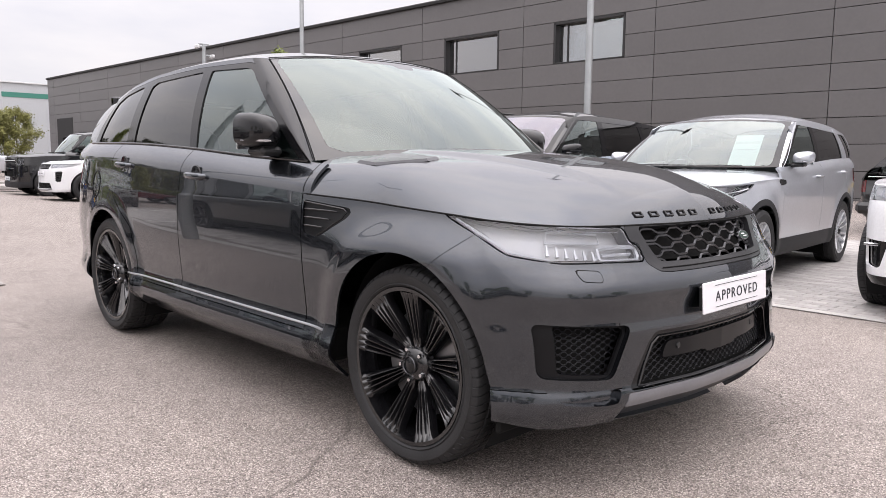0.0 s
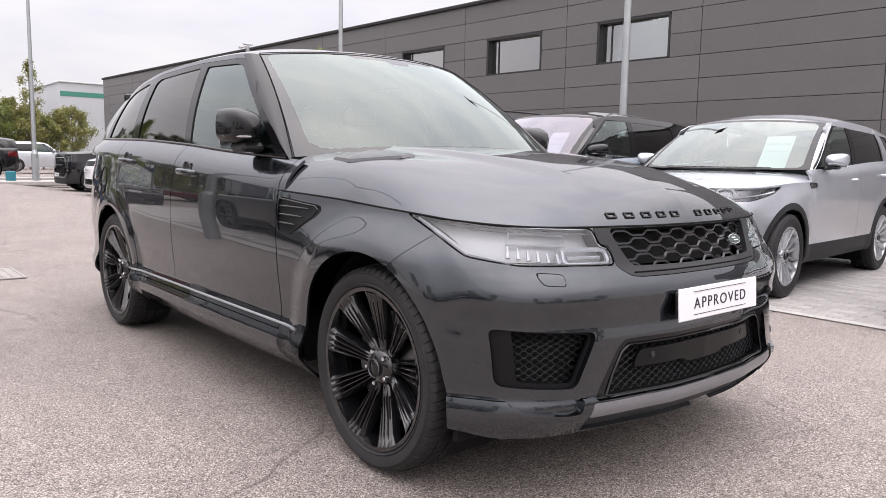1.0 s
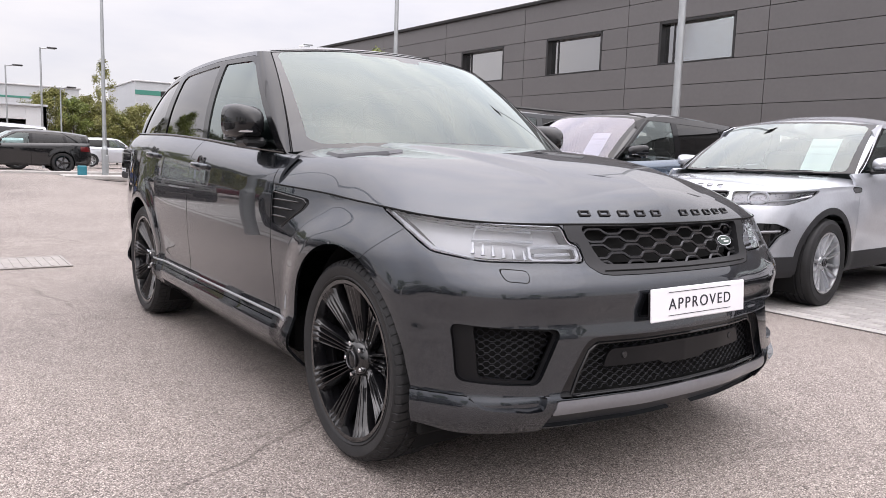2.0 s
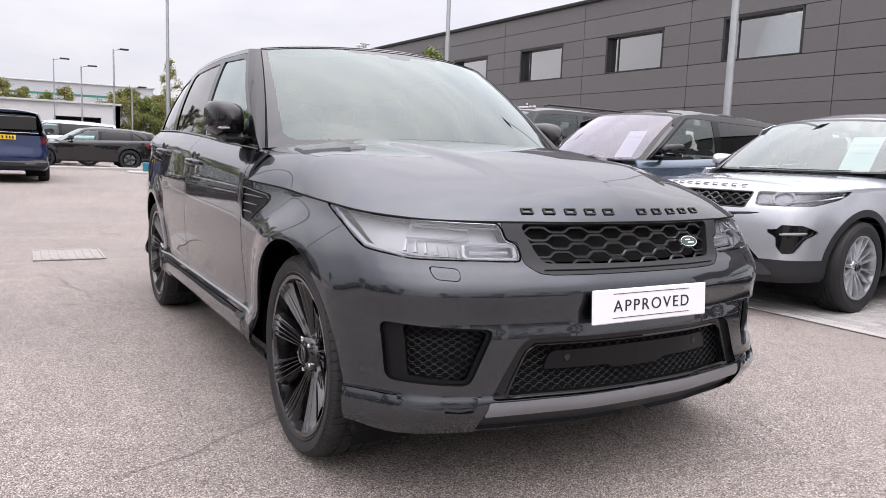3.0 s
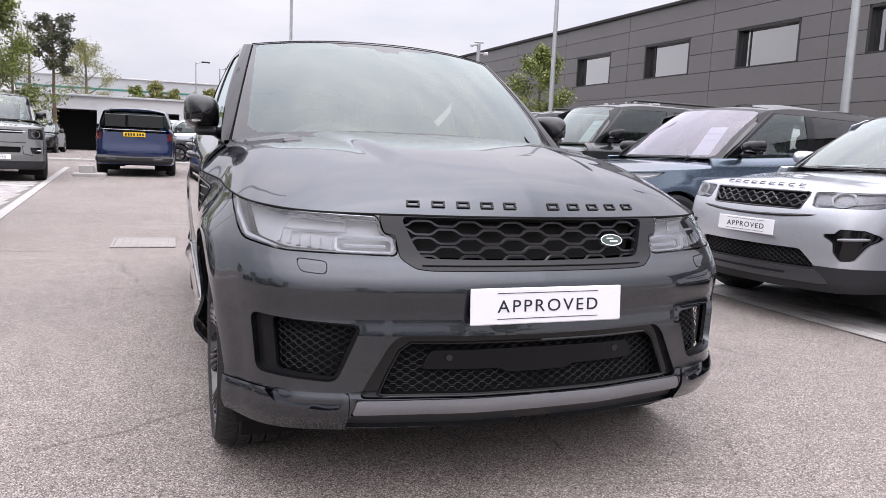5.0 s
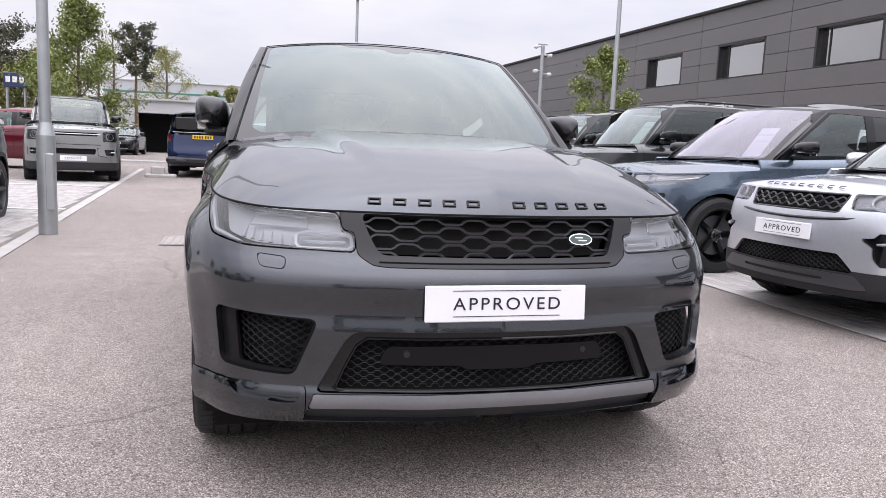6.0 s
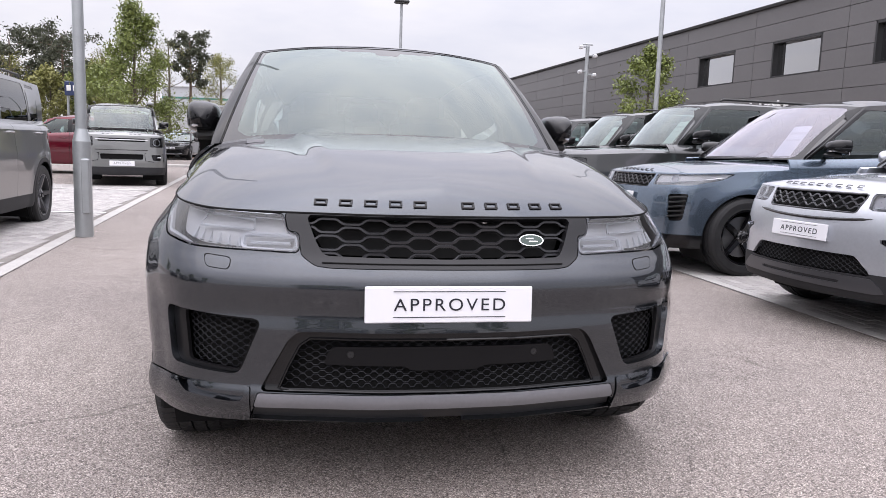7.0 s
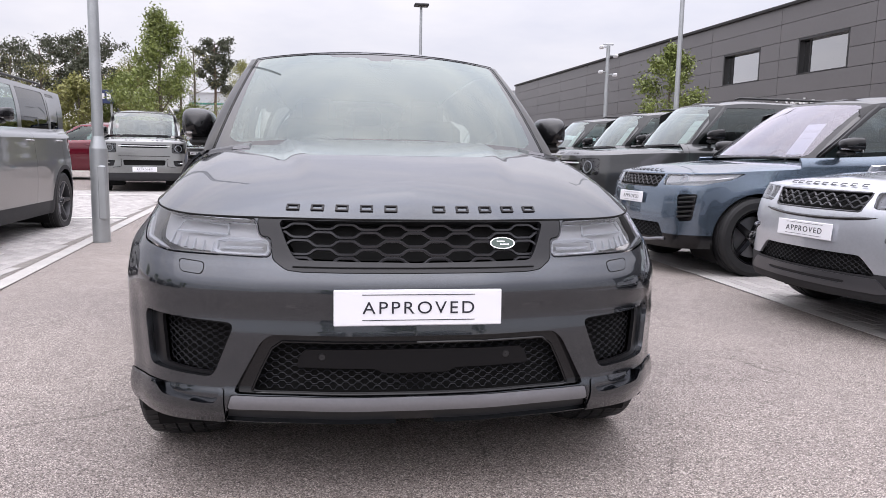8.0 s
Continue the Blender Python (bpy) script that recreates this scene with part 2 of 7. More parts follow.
def joined(sheets):
    v, f, n = [], [], 0
    for s in sheets:
        v.append(s.v[:, :3])
        f += [tuple(a + n for a in face) for face in s.f]
        n += len(s.v)
    return Sheet(np.vstack(v), f)


def poly(pts, cols=(3, 2), r=0.0):
    """A test: signed distance to a polygon in two columns, positive inside, with its corners rounded."""
    if r:
        out = []
        k = len(pts)
        for i in range(k):
            a, b, c = (np.array(pts[(i + j) % k], float) for j in (-1, 0, 1))
            la, lc = np.linalg.norm(a - b), np.linalg.norm(c - b)
            p, q = b + (a - b) / la * min(r, la * 0.45), b + (c - b) / lc * min(r, lc * 0.45)
            out += [tuple((1 - t) ** 2 * p + 2 * t * (1 - t) * b + t * t * q) for t in (0, 0.25, 0.5, 0.75, 1)]
        pts = out
    a = np.array(pts, float)
    b = np.roll(a, -1, 0)

    def f(v):
        p = v[:, list(cols)]
        best, inside = np.full(len(p), 1e9), np.zeros(len(p), bool)
        for (x0, y0), (x1, y1) in zip(a, b):
            e, w = np.array([x1 - x0, y1 - y0]), p - (x0, y0)
            t = np.clip((w @ e) / max(e @ e, 1e-12), 0, 1)
            best = np.minimum(best, np.hypot(*(w - t[:, None] * e).T))
            if y0 != y1:
                inside ^= ((p[:, 1] < y1) != (p[:, 1] < y0)) & (p[:, 0] < (x1 - x0) * (p[:, 1] - y0) / (y1 - y0) + x0)
        return np.where(inside, best, -best)
    return f


def off(test, d=0.0):
    """Outside of a test, at least d away."""
    return lambda v: -test(v) - d


def inset(test, d):
    return lambda v: test(v) - d


def above(col, c):
    return lambda v: v[:, col] - c


def below(col, c):
    return lambda v: c - v[:, col]


def obj(name, verts, faces, mat, parent=None, label="", sharp=35, flat=False):
    me = bpy.data.meshes.new(name)
    me.from_pydata(np.asarray(verts, float)[:, :3].tolist(), [], [tuple(int(i) for i in f) for f in faces])
    if not flat:
        me.shade_smooth()
        me.set_sharp_from_angle(angle=radians(sharp))
    if mat:
        me.materials.append(mat)
    ob = new(name, me)
    if parent:
        ob.parent = parent
    if label:
        ob["label"] = label
    return ob


def panel(name, sheets, mat, parent, label="", depth=0.012, both=False, sharp=35, split=False):
    """One part out of one or more skins; both: with its mirror image in the same part."""
    sheets = [s.thick(depth) for s in (sheets if isinstance(sheets, list) else [sheets]) if s.f]
    if not sheets:
        return None
    s = joined(sheets)
    if split:                                # each separate piece becomes a part
        root = list(range(len(s.v)))

        def find(a):
            while root[a] != a:
                root[a] = root[root[a]]
                a = root[a]
            return a
        for f in s.f:
            for a in f[1:]:
                root[find(a)] = find(f[0])
        groups = {}
        for f in s.f:
            groups.setdefault(find(f[0]), []).append(f)
        out = None
        for fs in groups.values():
            used = sorted({a for f in fs for a in f})
            at_ = {a: i for i, a in enumerate(used)}
            out = obj(name, s.v[used], [tuple(at_[a] for a in f) for f in fs], mat, parent, label, sharp)
        return out
    if both:
        n = len(s.v)
        mid = np.abs(s.v[:, 0]) < 1e-5
        if not mid.any():                    # a part on either side
            a, b = s, s.mirror()
            obj(name, b.v, b.f, mat, parent, label, sharp)
            return obj(name, a.v, a.f, mat, parent, label, sharp)
        w = s.mirror()                       # one part, welded along the middle
        s = Sheet(np.vstack([s.v, w.v]), s.f + [tuple(int(a) if mid[a] else int(a) + n for a in f) for f in w.f])
    return obj(name, s.v, s.f, mat, parent, label, sharp)


class Build:
    """Gathers boxes, tubes, turned shapes and prisms into one mesh."""

    def __init__(self):
        self.v, self.f = [], []

    def add(self, v, f, m=None):
        n = len(self.v)
        self.v += [tuple(m @ Vector(p)) if m else tuple(p) for p in v]
        self.f += [tuple(a + n for a in face) for face in f]
        return self

    def box(self, c, size, r=0.004, m=None):
        """A box with its edges chamfered by r."""
        h = [s / 2 for s in size]
        r = min(r, min(h) * 0.9)
        v, ids = [], {}
        for sx in (-1, 1):
            for sy in (-1, 1):
                for sz in (-1, 1):
                    for k in range(3):
                        p = [sx * h[0], sy * h[1], sz * h[2]]
                        for j in range(3):
                            if j != k:
                                p[j] -= (sx, sy, sz)[j] * r
                        ids[(sx, sy, sz, k)] = len(v)
                        v.append(tuple(p[j] + c[j] for j in range(3)))
        f = []
        for k in range(3):
            for s in (-1, 1):
                a, b = (k + 1) % 3, (k + 2) % 3
                face = []
                for sa, sb in ((-1, -1), (1, -1), (1, 1), (-1, 1)):
                    q = [0, 0, 0]
                    q[k], q[a], q[b] = s, sa, sb
                    face.append(ids[(*q, k)])
                f.append(tuple(face if s > 0 else face[::-1]))
                for sa in (-1, 1):          # the chamfer between this face and the next
                    q1, q2 = [0, 0, 0], [0, 0, 0]
                    q1[k], q1[a], q1[b] = s, sa, -1
                    q2[k], q2[a], q2[b] = s, sa, 1
                    e = (ids[(*q1, k)], ids[(*q2, k)], ids[(*q2, a)], ids[(*q1, a)])
                    f.append(e[::-1] if s * sa > 0 else e)
        for sx in (-1, 1):
            for sy in (-1, 1):
                for sz in (-1, 1):
                    t = tuple(ids[(sx, sy, sz, k)] for k in range(3))
                    f.append(t if sx * sy * sz > 0 else t[::-1])
        return self.add(v, f, m)

    def tube(self, pts, r, n=8, m=None, closed=False):
        """A tube along points; r may be one radius or one for each point."""
        pts = [Vector(p) for p in pts]
        rs = r if isinstance(r, (list, tuple)) else [r] * len(pts)
        v, f = [], []
        side = None
        for i, p in enumerate(pts):
            a, b = pts[i - 1] if i or closed else p, pts[(i + 1) % len(pts)] if i + 1 < len(pts) or closed else p
            d = (b - a).normalized()
            if side is None:
                side = d.orthogonal().normalized()
            side = (side - d * side.dot(d)).normalized()
            up = d.cross(side)
            for k in range(n):
                t = 2 * math.pi * k / n
                v.append(tuple(p + (side * math.cos(t) + up * math.sin(t)) * rs[i]))
        c = len(pts)
        for i in range(c if closed else c - 1):
            for k in range(n):
                f.append((i * n + k, i * n + (k + 1) % n, ((i + 1) % c) * n + (k + 1) % n, ((i + 1) % c) * n + k))
        if not closed:
            f += [tuple(range(n))[::-1], tuple(range((c - 1) * n, c * n))]
        return self.add(v, f, m)

    def turned(self, prof, n=48, m=None, closed=True, arc=1.0):
        """A profile of (radius, height) turned about the x axis."""
        v, f, k = [], [], len(prof)
        steps = n if arc >= 1 else n + 1
        for i in range(steps):
            t = 2 * math.pi * arc * i / n
            v += [(h, r * math.sin(t), r * math.cos(t)) for r, h in prof]
        for i in range(n):
            j = (i + 1) % n if arc >= 1 else i + 1
            for q in range(k if closed else k - 1):
                f.append((i * k + q, i * k + (q + 1) % k, j * k + (q + 1) % k, j * k + q))
        return self.add(v, f, m)

    def prism(self, pts, depth, m=None, top=1.0):
        """A flat outline in x and z, drawn out along y."""
        n = len(pts)
        cx, cz = sum(p[0] for p in pts) / n, sum(p[1] for p in pts) / n
        v = [(x, 0, z) for x, z in pts] + [(cx + (x - cx) * top, -depth, cz + (z - cz) * top) for x, z in pts]
        f = [tuple(range(n))[::-1], tuple(range(n, 2 * n))] + [(i, (i + 1) % n, n + (i + 1) % n, n + i) for i in range(n)]
        return self.add(v, f, m)

    def put(self, name, mat, parent=None, label="", sharp=35, flat=False):
        return obj(name, self.v, self.f, mat, parent, label, sharp, flat)


def thing(name, m, label, category, group="", kind=""):
    ob = new(name)
    ob.empty_display_size = 0.2
    ob.matrix_world = m
    return tagged(ob, label, category, group, kind)


# ---- vehicles: a body shape and its skins ----
class Shape:
    """The forms of one vehicle: the plan outline by arc length, the sections, the lines of belt, rail and screen. Front axle at y = 0, nose towards -y."""

    def __init__(self, outline, nose, tail, side, top, base, belt, belt_x, rail, rail_x, screen, roof_rear, crown, spine, wb, wheel_r, arch_r, hood_end, hood_pow=4.5, bulge=0.02, dome=0.0, fender=0.0, drop=0.0):
        ys, xs = np.array([p[1] for p in outline], float), np.array([p[0] for p in outline], float)
        k = np.concatenate([[0], np.cumsum(np.hypot(np.diff(xs), np.diff(ys)))])
        fx, fy = curve(*zip(k, xs)), curve(*zip(k, ys))
        t = np.linspace(0, k[-1], 900)
        x, y = fx(t), fy(t)
        self.s = np.concatenate([[0], np.cumsum(np.hypot(np.diff(x), np.diff(y)))])
        self.ox, self.oy = x, y
        self.nose, self.tail, self.side, self.top, self.base = curve(*nose), curve(*tail), curve(*side), curve(*top), curve(*base)
        self.belt, self.belt_x, self.rail, self.rail_x = curve(*belt), curve(*belt_x), curve(*rail), curve(*rail_x)
        self.screen, self.roof_rear, self.crown, self.spine = screen, roof_rear, crown, curve(*spine)
        self.wb, self.wheel_r, self.arch_r, self.hood_end, self.hood_pow, self.bulge, self.dome = wb, wheel_r, arch_r, hood_end, hood_pow, bulge, dome
        self.half = int(np.argmax(x))
        self.fender, self.drop = fender, drop

    def sx(self, x):
        """Arc length at which the front outline is x wide."""
        return float(np.interp(x, self.ox[:self.half], self.s[:self.half]))

    def sxz(self, x, z):
        """Arc length at which the body is x wide at height z, on its front."""
        s = np.linspace(0, self.sy(0.0), 400)
        w = np.maximum.accumulate(-self.at(s, z)[:, 0] + np.arange(400) * 1e-7)
        return float(np.interp(x, w, s))

    def sy(self, y):
        """Arc length at which the outline reaches y."""
        return float(np.interp(y, self.oy, self.s))

    def at(self, s, z):
        """The body's outer point at arc length s and height z."""
        s, z = np.broadcast_arrays(np.asarray(s, float), np.asarray(z, float))
        xr, yr = np.interp(s, self.s, self.ox), np.interp(s, self.s, self.oy)
        wf, wr = 1 - smooth(-0.25, 0.5, yr), smooth(self.wb + 0.2, self.oy[-1] - 0.3, yr)
        y = yr + self.nose(z) * wf + self.tail(z) * wr
        w = self.half_w = self.ox[self.half]
        wd = 1 - smooth(-0.35, 0.45, yr)
        x = xr - self.side(z + self.drop * wd) * (1 - 0.55 * wd * (self.drop > 0)) * smooth(0.6 * w, 0.95 * w, xr)
        x = x - self.fender * smooth(0.78, 0.96, z) * (1 - smooth(0.1, 0.7, yr)) * smooth(0.6 * w, 0.95 * w, xr)
        for c in (0.0, self.wb):
            rad = np.hypot(y - c, z - self.wheel_r)
            x = x + self.bulge * (1 - smooth(self.arch_r + 0.02, self.arch_r + 0.16, rad)) * smooth(0.9 * w, 0.97 * w, xr)
        return np.stack([-x, y, z, s], -1)

    def shell(self, s0, s1, n, m, zlow=None, zhigh=None):
        s = np.linspace(s0, s1, n)[:, None]
        yr = np.interp(s, self.s, self.oy)
        lo = self.base(s) if zlow is None else np.full_like(s, zlow)
        hi = self.top(yr) if zhigh is None else np.full_like(s, zhigh)
        v = np.linspace(0, 1, m)[None, :]
        return Sheet.grid(self.at(s + 0 * v, lo + (hi - lo) * v)[:, ::-1])

    def shoulder(self, y0, y1, n, m=8):
        """From the waist crease up to the belt."""
        y = np.linspace(y0, y1, n)
        s = np.array([self.sy(q) for q in y])
        low = self.at(s, self.top(y))
        w = np.linspace(0, 1, m)[None, :]
        x = low[:, :1] + (-self.belt_x(y)[:, None] - low[:, :1]) * (w ** 1.6)
        z = low[:, 2:3] + (self.belt(y)[:, None] - low[:, 2:3]) * w ** 0.85
        return Sheet.grid(np.stack([x, y[:, None] + 0 * w, z, s[:, None] + 0 * w], -1)[:, ::-1])

    def hood(self, n, m):
        s = np.linspace(0, self.sy(self.hood_end), n)
        yr = np.interp(s, self.s, self.oy)
        b = self.at(s, self.top(yr))
        front = b[0, 1]
        ysp = np.maximum(yr, 0) * 0 + np.interp(s, [0, s[-1]], [front + 0.42, self.hood_end])
        q = np.linspace(0, 1, m)[None, :] ** 1.5
        n_pow = (self.hood_pow + (11.0 - self.hood_pow) * smooth(-0.55, 0.15, yr))[:, None]
        x = b[:, :1] * (1 - q)
        y = b[:, 1:2] + (ysp[:, None] - b[:, 1:2]) * q
        z = b[:, 2:3] + (self.spine(y) - .018 * (x / .7) ** 2 - b[:, 2:3]) * (1 - (1 - q) ** n_pow)
        if self.dome:
            edge = 0.42 + 0.13 * y
            z = z + self.dome * smooth(edge + 0.040, edge - 0.040, -x) * smooth(front + 0.1, front + 0.45, y)
        return Sheet.grid(np.stack([x, y, z, s[:, None] + 0 * q], -1)[:, ::-1])

    def glass_side(self, y0, y1, n, m=14):
        y, w = np.linspace(y0, y1, n)[:, None], np.linspace(0, 1, m)[None, :]
        zb, zr, xb, xr = self.belt(y), self.rail(y), self.belt_x(y), self.rail_x(y)
        x = xb + (xr - xb) * w + 0.022 * 4 * w * (1 - w)
        return Sheet.grid(np.stack([-x, y + 0 * w, zb + (zr - zb) * w, y + 0 * w], -1)[:, ::-1])

    def screen_pt(self, a, w):
        """a: -1 to 1 across, w: 0 foot to 1 head."""
        f0, f1, h0, h1 = self.screen       # foot centre, foot side, head centre, head side, as (x, y, z)
        k = np.abs(a) ** 2.2
        foot = [np.sign(a) * np.abs(a) * f1[0], f0[1] + (f1[1] - f0[1]) * k, f0[2] + (f1[2] - f0[2]) * k]
        head = [np.sign(a) * np.abs(a) * h1[0], h0[1] + (h1[1] - h0[1]) * k, h0[2] + (h1[2] - h0[2]) * k]
        bow = 0.03 * 4 * w * (1 - w)
        p = [foot[i] + (head[i] - foot[i]) * w for i in range(3)]
        return np.stack([p[0], p[1] - bow * 0.6, p[2] + bow * 0.7, a + 0 * w, w + 0 * a], -1)

    def windscreen(self, n=40, m=24, a0=-1.0, a1=1.0, w0=0.0, w1=1.0):
        a, w = np.linspace(a0, a1, n)[:, None], np.linspace(w0, w1, m)[None, :]
        return Sheet.grid(self.screen_pt(a + 0 * w, w + 0 * a))

    def roof(self, n=40, m=30):
        """From the screen's head back to the tail, over the rails."""
        f0, f1, h0, h1 = self.screen
        a = np.linspace(-1, 1, m)[None, :]
        t = np.linspace(0, 1, n)[:, None]
        k = np.abs(a) ** 2.2
        y0 = h0[1] + (h1[1] - h0[1]) * k
        z0 = h0[2] + (h1[2] - h0[2]) * k
        y = y0 + (self.roof_rear - y0) * t
        xr = self.rail_x(y) * smooth(0, 1, 1) + (h1[0] - self.rail_x(h1[1])) * (1 - t) ** 3
        zr = self.rail(y)
        blend = smooth(0, 0.28, t)
        z = zr + self.crown * (1 - np.abs(a) ** 2.6)
        z = z0 * (1 - blend) + z * blend + 0.016 * smooth(0, 0.03, t) * (1 - k) ** 0.3 * (1 - t) + 0.012 * np.sin(np.pi * np.clip(t / 0.28, 0, 1)) * (1 - k)
        return Sheet.grid(np.stack([a * xr, y + 0 * a, z, a + 0 * t, t + 0 * a], -1)[:, ::-1])


def circle_out(cy, cz, r):
    return lambda v: np.hypot(v[:, 1] - cy, v[:, 2] - cz) - r


def lattice(shape, test, s0, s1, z0, z1, pitch, rise, depth, wire, name, mat, parent, label="", pos=None, antiphase=True, steep=2.6):
    """A honeycomb of wavy bars in the body's own surface, set back by depth, kept within a test."""
    b = Build()
    rows = int((z1 - z0) / rise) + 2
    for i in range(-1, rows):
        zc = z0 + i * rise
        ph = 0.5 if antiphase and i % 2 else 0.0
        step = pitch / 14
        run = []
        s = s0 - pitch
        while s <= s1 + pitch:
            u = ((s / pitch + ph) % 1.0)
            tri = 1 - abs(2 * u - 1) * 2                   # -1..1
            wave = max(-1, min(1, tri * steep))
            z = zc + wave * rise * 0.31
            run.append((s, z))
            s += step
        arr = np.array([[0, 0, z, s] for s, z in run])
        ok = test(arr) > wire * 0.4
        seg = []
        for (s, z), good in zip(run, ok):
            if good:
                p = pos(s, z)
                seg.append(p)
            if (not good or (s, z) == run[-1]) and len(seg) > 1:
                b.tube(seg, wire, 5)
                seg = []
            elif not good:
                seg = []
    return tagged(b.put(name, mat, parent, label, 50), kind="stuff")


def wheel_mesh_tyre(r, rim, w, tread=True):
    """A tyre: bead, rim guard, sidewall rings, ribs with grooves between, and blocks parted by slanting sipes."""
    h = w / 2
    wall = [(rim, -h * 0.86), (rim + 0.006, -h * 0.97), (rim + 0.013, -h * 1.00), (rim + 0.017, -h * 0.975), (rim + (r - rim) * 0.42, -h * 1.035), (rim + (r - rim) * 0.62, -h * 1.035), (rim + (r - rim) * 0.64, -h * 1.015), (r - 0.026, -h * 0.985), (r - 0.014, -h * 0.93)]
    n, top = 5, []
    for i in range(n):
        a0, a1 = -h * 0.88 + i * (h * 1.76 / n), -h * 0.88 + (i + 1) * (h * 1.76 / n)
        dome = [0.009, 0.0015, 0, 0.0015, 0.009][i]
        top += [(r - (dome if i == 0 else dome * 0.6), a0 + 0.004), (r - (dome if i == n - 1 else dome * 0.6), a1 - 0.004)]
        if i < n - 1:
            top += [(r - 0.009, a1 - 0.003), (r - 0.009, a1 + 0.003)]
    prof = wall + top + [(a, -x) for a, x in wall[::-1]]
    k, i0, i1 = len(prof), len(wall) - 2, len(wall) + len(top) + 2
    pitch = 68 if tread else 1
    steps = [(0.0, 0), (0.80, 0), (0.84, 1), (0.96, 1)] if tread else [(q / 72, 0) for q in range(72)]
    v, f = [], []
    for i in range(pitch):
        for u, groove in steps:
            for j, (a, x) in enumerate(prof):
                on = i0 <= j < i1
                t = 2 * math.pi * (i + u + (0.9 * abs(x) / h * (1 if x > 0 else -1) if on and tread else 0)) / pitch
                if groove and on:
                    a -= 0.0045
                v.append((x, a * math.sin(t), a * math.cos(t)))
    m = len(v) // k
    for i in range(m):
        for q in range(k):
            f.append((i * k + q, i * k + (q + 1) % k, ((i + 1) % m) * k + (q + 1) % k, ((i + 1) % m) * k + q))
    return Build().add(v, f)


def make_wheel(kind, r, rim, w, mat, parent, at_, side):
    """A wheel under its car: rim barrel with tyre, spokes, cap and nuts below it. side: -1 or 1, the way that its face looks in x."""
    h = w / 2
    key = (kind, r, rim, w, mat.name)
    b = Build()
    b.turned([(rim + 0.004, -h * 0.97), (rim - 0.010, -h * 0.96), (rim - 0.018, -h * 0.66), (rim - 0.030, h * 0.7), (rim - 0.022, h * 0.7), (rim - 0.008, -h * 0.5)], 64)
    ob = b.put("wheel", mat, parent)
    ob.matrix_basis = Matrix.Translation(at_) @ (Matrix.Rotation(math.pi, 4, "Z") if side > 0 else Matrix.Identity(4))
    if key not in WHEEL:
        parts = [("tyre", wheel_mesh_tyre(r, rim + 0.002, w, kind == "multi"), M_RUBBER, "")]
        disc = Build().turned([(0.20, -0.035), (0.06, -0.035), (0.06, -0.02), (0.20, -0.02)], 40)
        parts.append(("brake_disc", disc, M_DISC, "grey steel brake disc"))
        well = Build().turned([(rim - 0.02, h * 0.5), (0.05, h * 0.5), (0.05, h * 0.55), (rim - 0.02, h * 0.55)], 32)
        parts.append(("inner_shield", well, M_UNDER, ""))
        face = -h * 0.79
        if kind == "multi":
            for i in range(9):
                s = Build()
                nu_, nc = 16, 29                               # one petal with four ridges and three deep grooves
                vs, fs = [], []
                for q in range(nu_ + 1):
                    u = q / nu_
                    rr = 0.056 + (rim - 0.012 - 0.056) * u
                    wdt = 0.016 + 0.030 * u ** 0.9 + 0.005 * smooth(.86, 1.0, u)
                    dep = face - 0.004 + 0.034 * (1 - u) ** 1.3 - 0.024 * u ** 2
                    cut_ = 0.022 * float(smooth(.05, .28, u)) * float(1 - smooth(.90, .97, u))
                    for c in range(nc + 2):
                        if c in (0, nc + 1):               # the flanks go back into the wheel
                            e = -1.12 if c == 0 else 1.12
                            vs.append((dep + 0.045, e * wdt, rr))
                            continue
                        e = (c - 1) / (nc - 1) * 2 - 1
                        ridge = abs(math.sin(math.pi * 2 * (e * 0.985 + 1)))
                        vs.append((dep + cut_ * (1 - ridge ** 1.25) * (abs(e) < .9) + 0.010 * abs(e) ** 6 + 0.004 * e * e, e * wdt, rr))
                row = nc + 2
                for q in range(nu_):
                    for c in range(row - 1):
                        fs.append((q * row + c, q * row + c + 1, (q + 1) * row + c + 1, (q + 1) * row + c))
                s.add(vs, fs)
                rot = Build().add(s.v, s.f, Matrix.Rotation(2 * math.pi * (i + 0.03) / 9, 4, "X"))
                parts.append(("spoke", rot, mat, ""))
        else:
            ns, split = (7, 2) if kind == "split" else (5, 1)
            for i in range(ns):
                s = Build()
                for j in range(split):
                    e = 0 if split == 1 else (j - 0.5) * 2
                    sec = []
                    for q in range(6):
                        u = q / 5
                        rr = 0.05 + (rim - 0.012 - 0.05) * u
                        wdt = (0.040 - 0.010 * u) if split == 1 else 0.015
                        c = e * (0.012 + 0.034 * u)
                        dep = face + 0.026 * (1 - u) ** 1.3 - 0.022 * u
                        sec += [(dep, c - wdt * 0.6, rr), (dep - 0.002, c + wdt * 0.6, rr), (dep + 0.03, c + wdt, rr), (dep + 0.03, c - wdt, rr)]
                    fs = []
                    for q in range(5):
                        for k in range(4):
                            fs.append((q * 4 + k, q * 4 + (k + 1) % 4, q * 4 + 4 + (k + 1) % 4, q * 4 + 4 + k))
                    s.add(sec, fs)
                rot = Build().add(s.v, s.f, Matrix.Rotation(2 * math.pi * (i + 0.2) / ns, 4, "X"))
                parts.append(("spoke", rot, mat, ""))
        hub = Build().turned([(0.001, face + 0.004), (0.034, face + 0.006), (0.056, face + 0.014), (0.070, face + 0.034), (0.070, face + 0.06), (0.001, face + 0.06)], 40, closed=False)
        parts.append(("hub", hub, mat, ""))
        cap = Build().turned([(0.001, face - 0.006), (0.026, face - 0.005), (0.033, face + 0.001), (0.033, face + 0.01)], 32, closed=False)
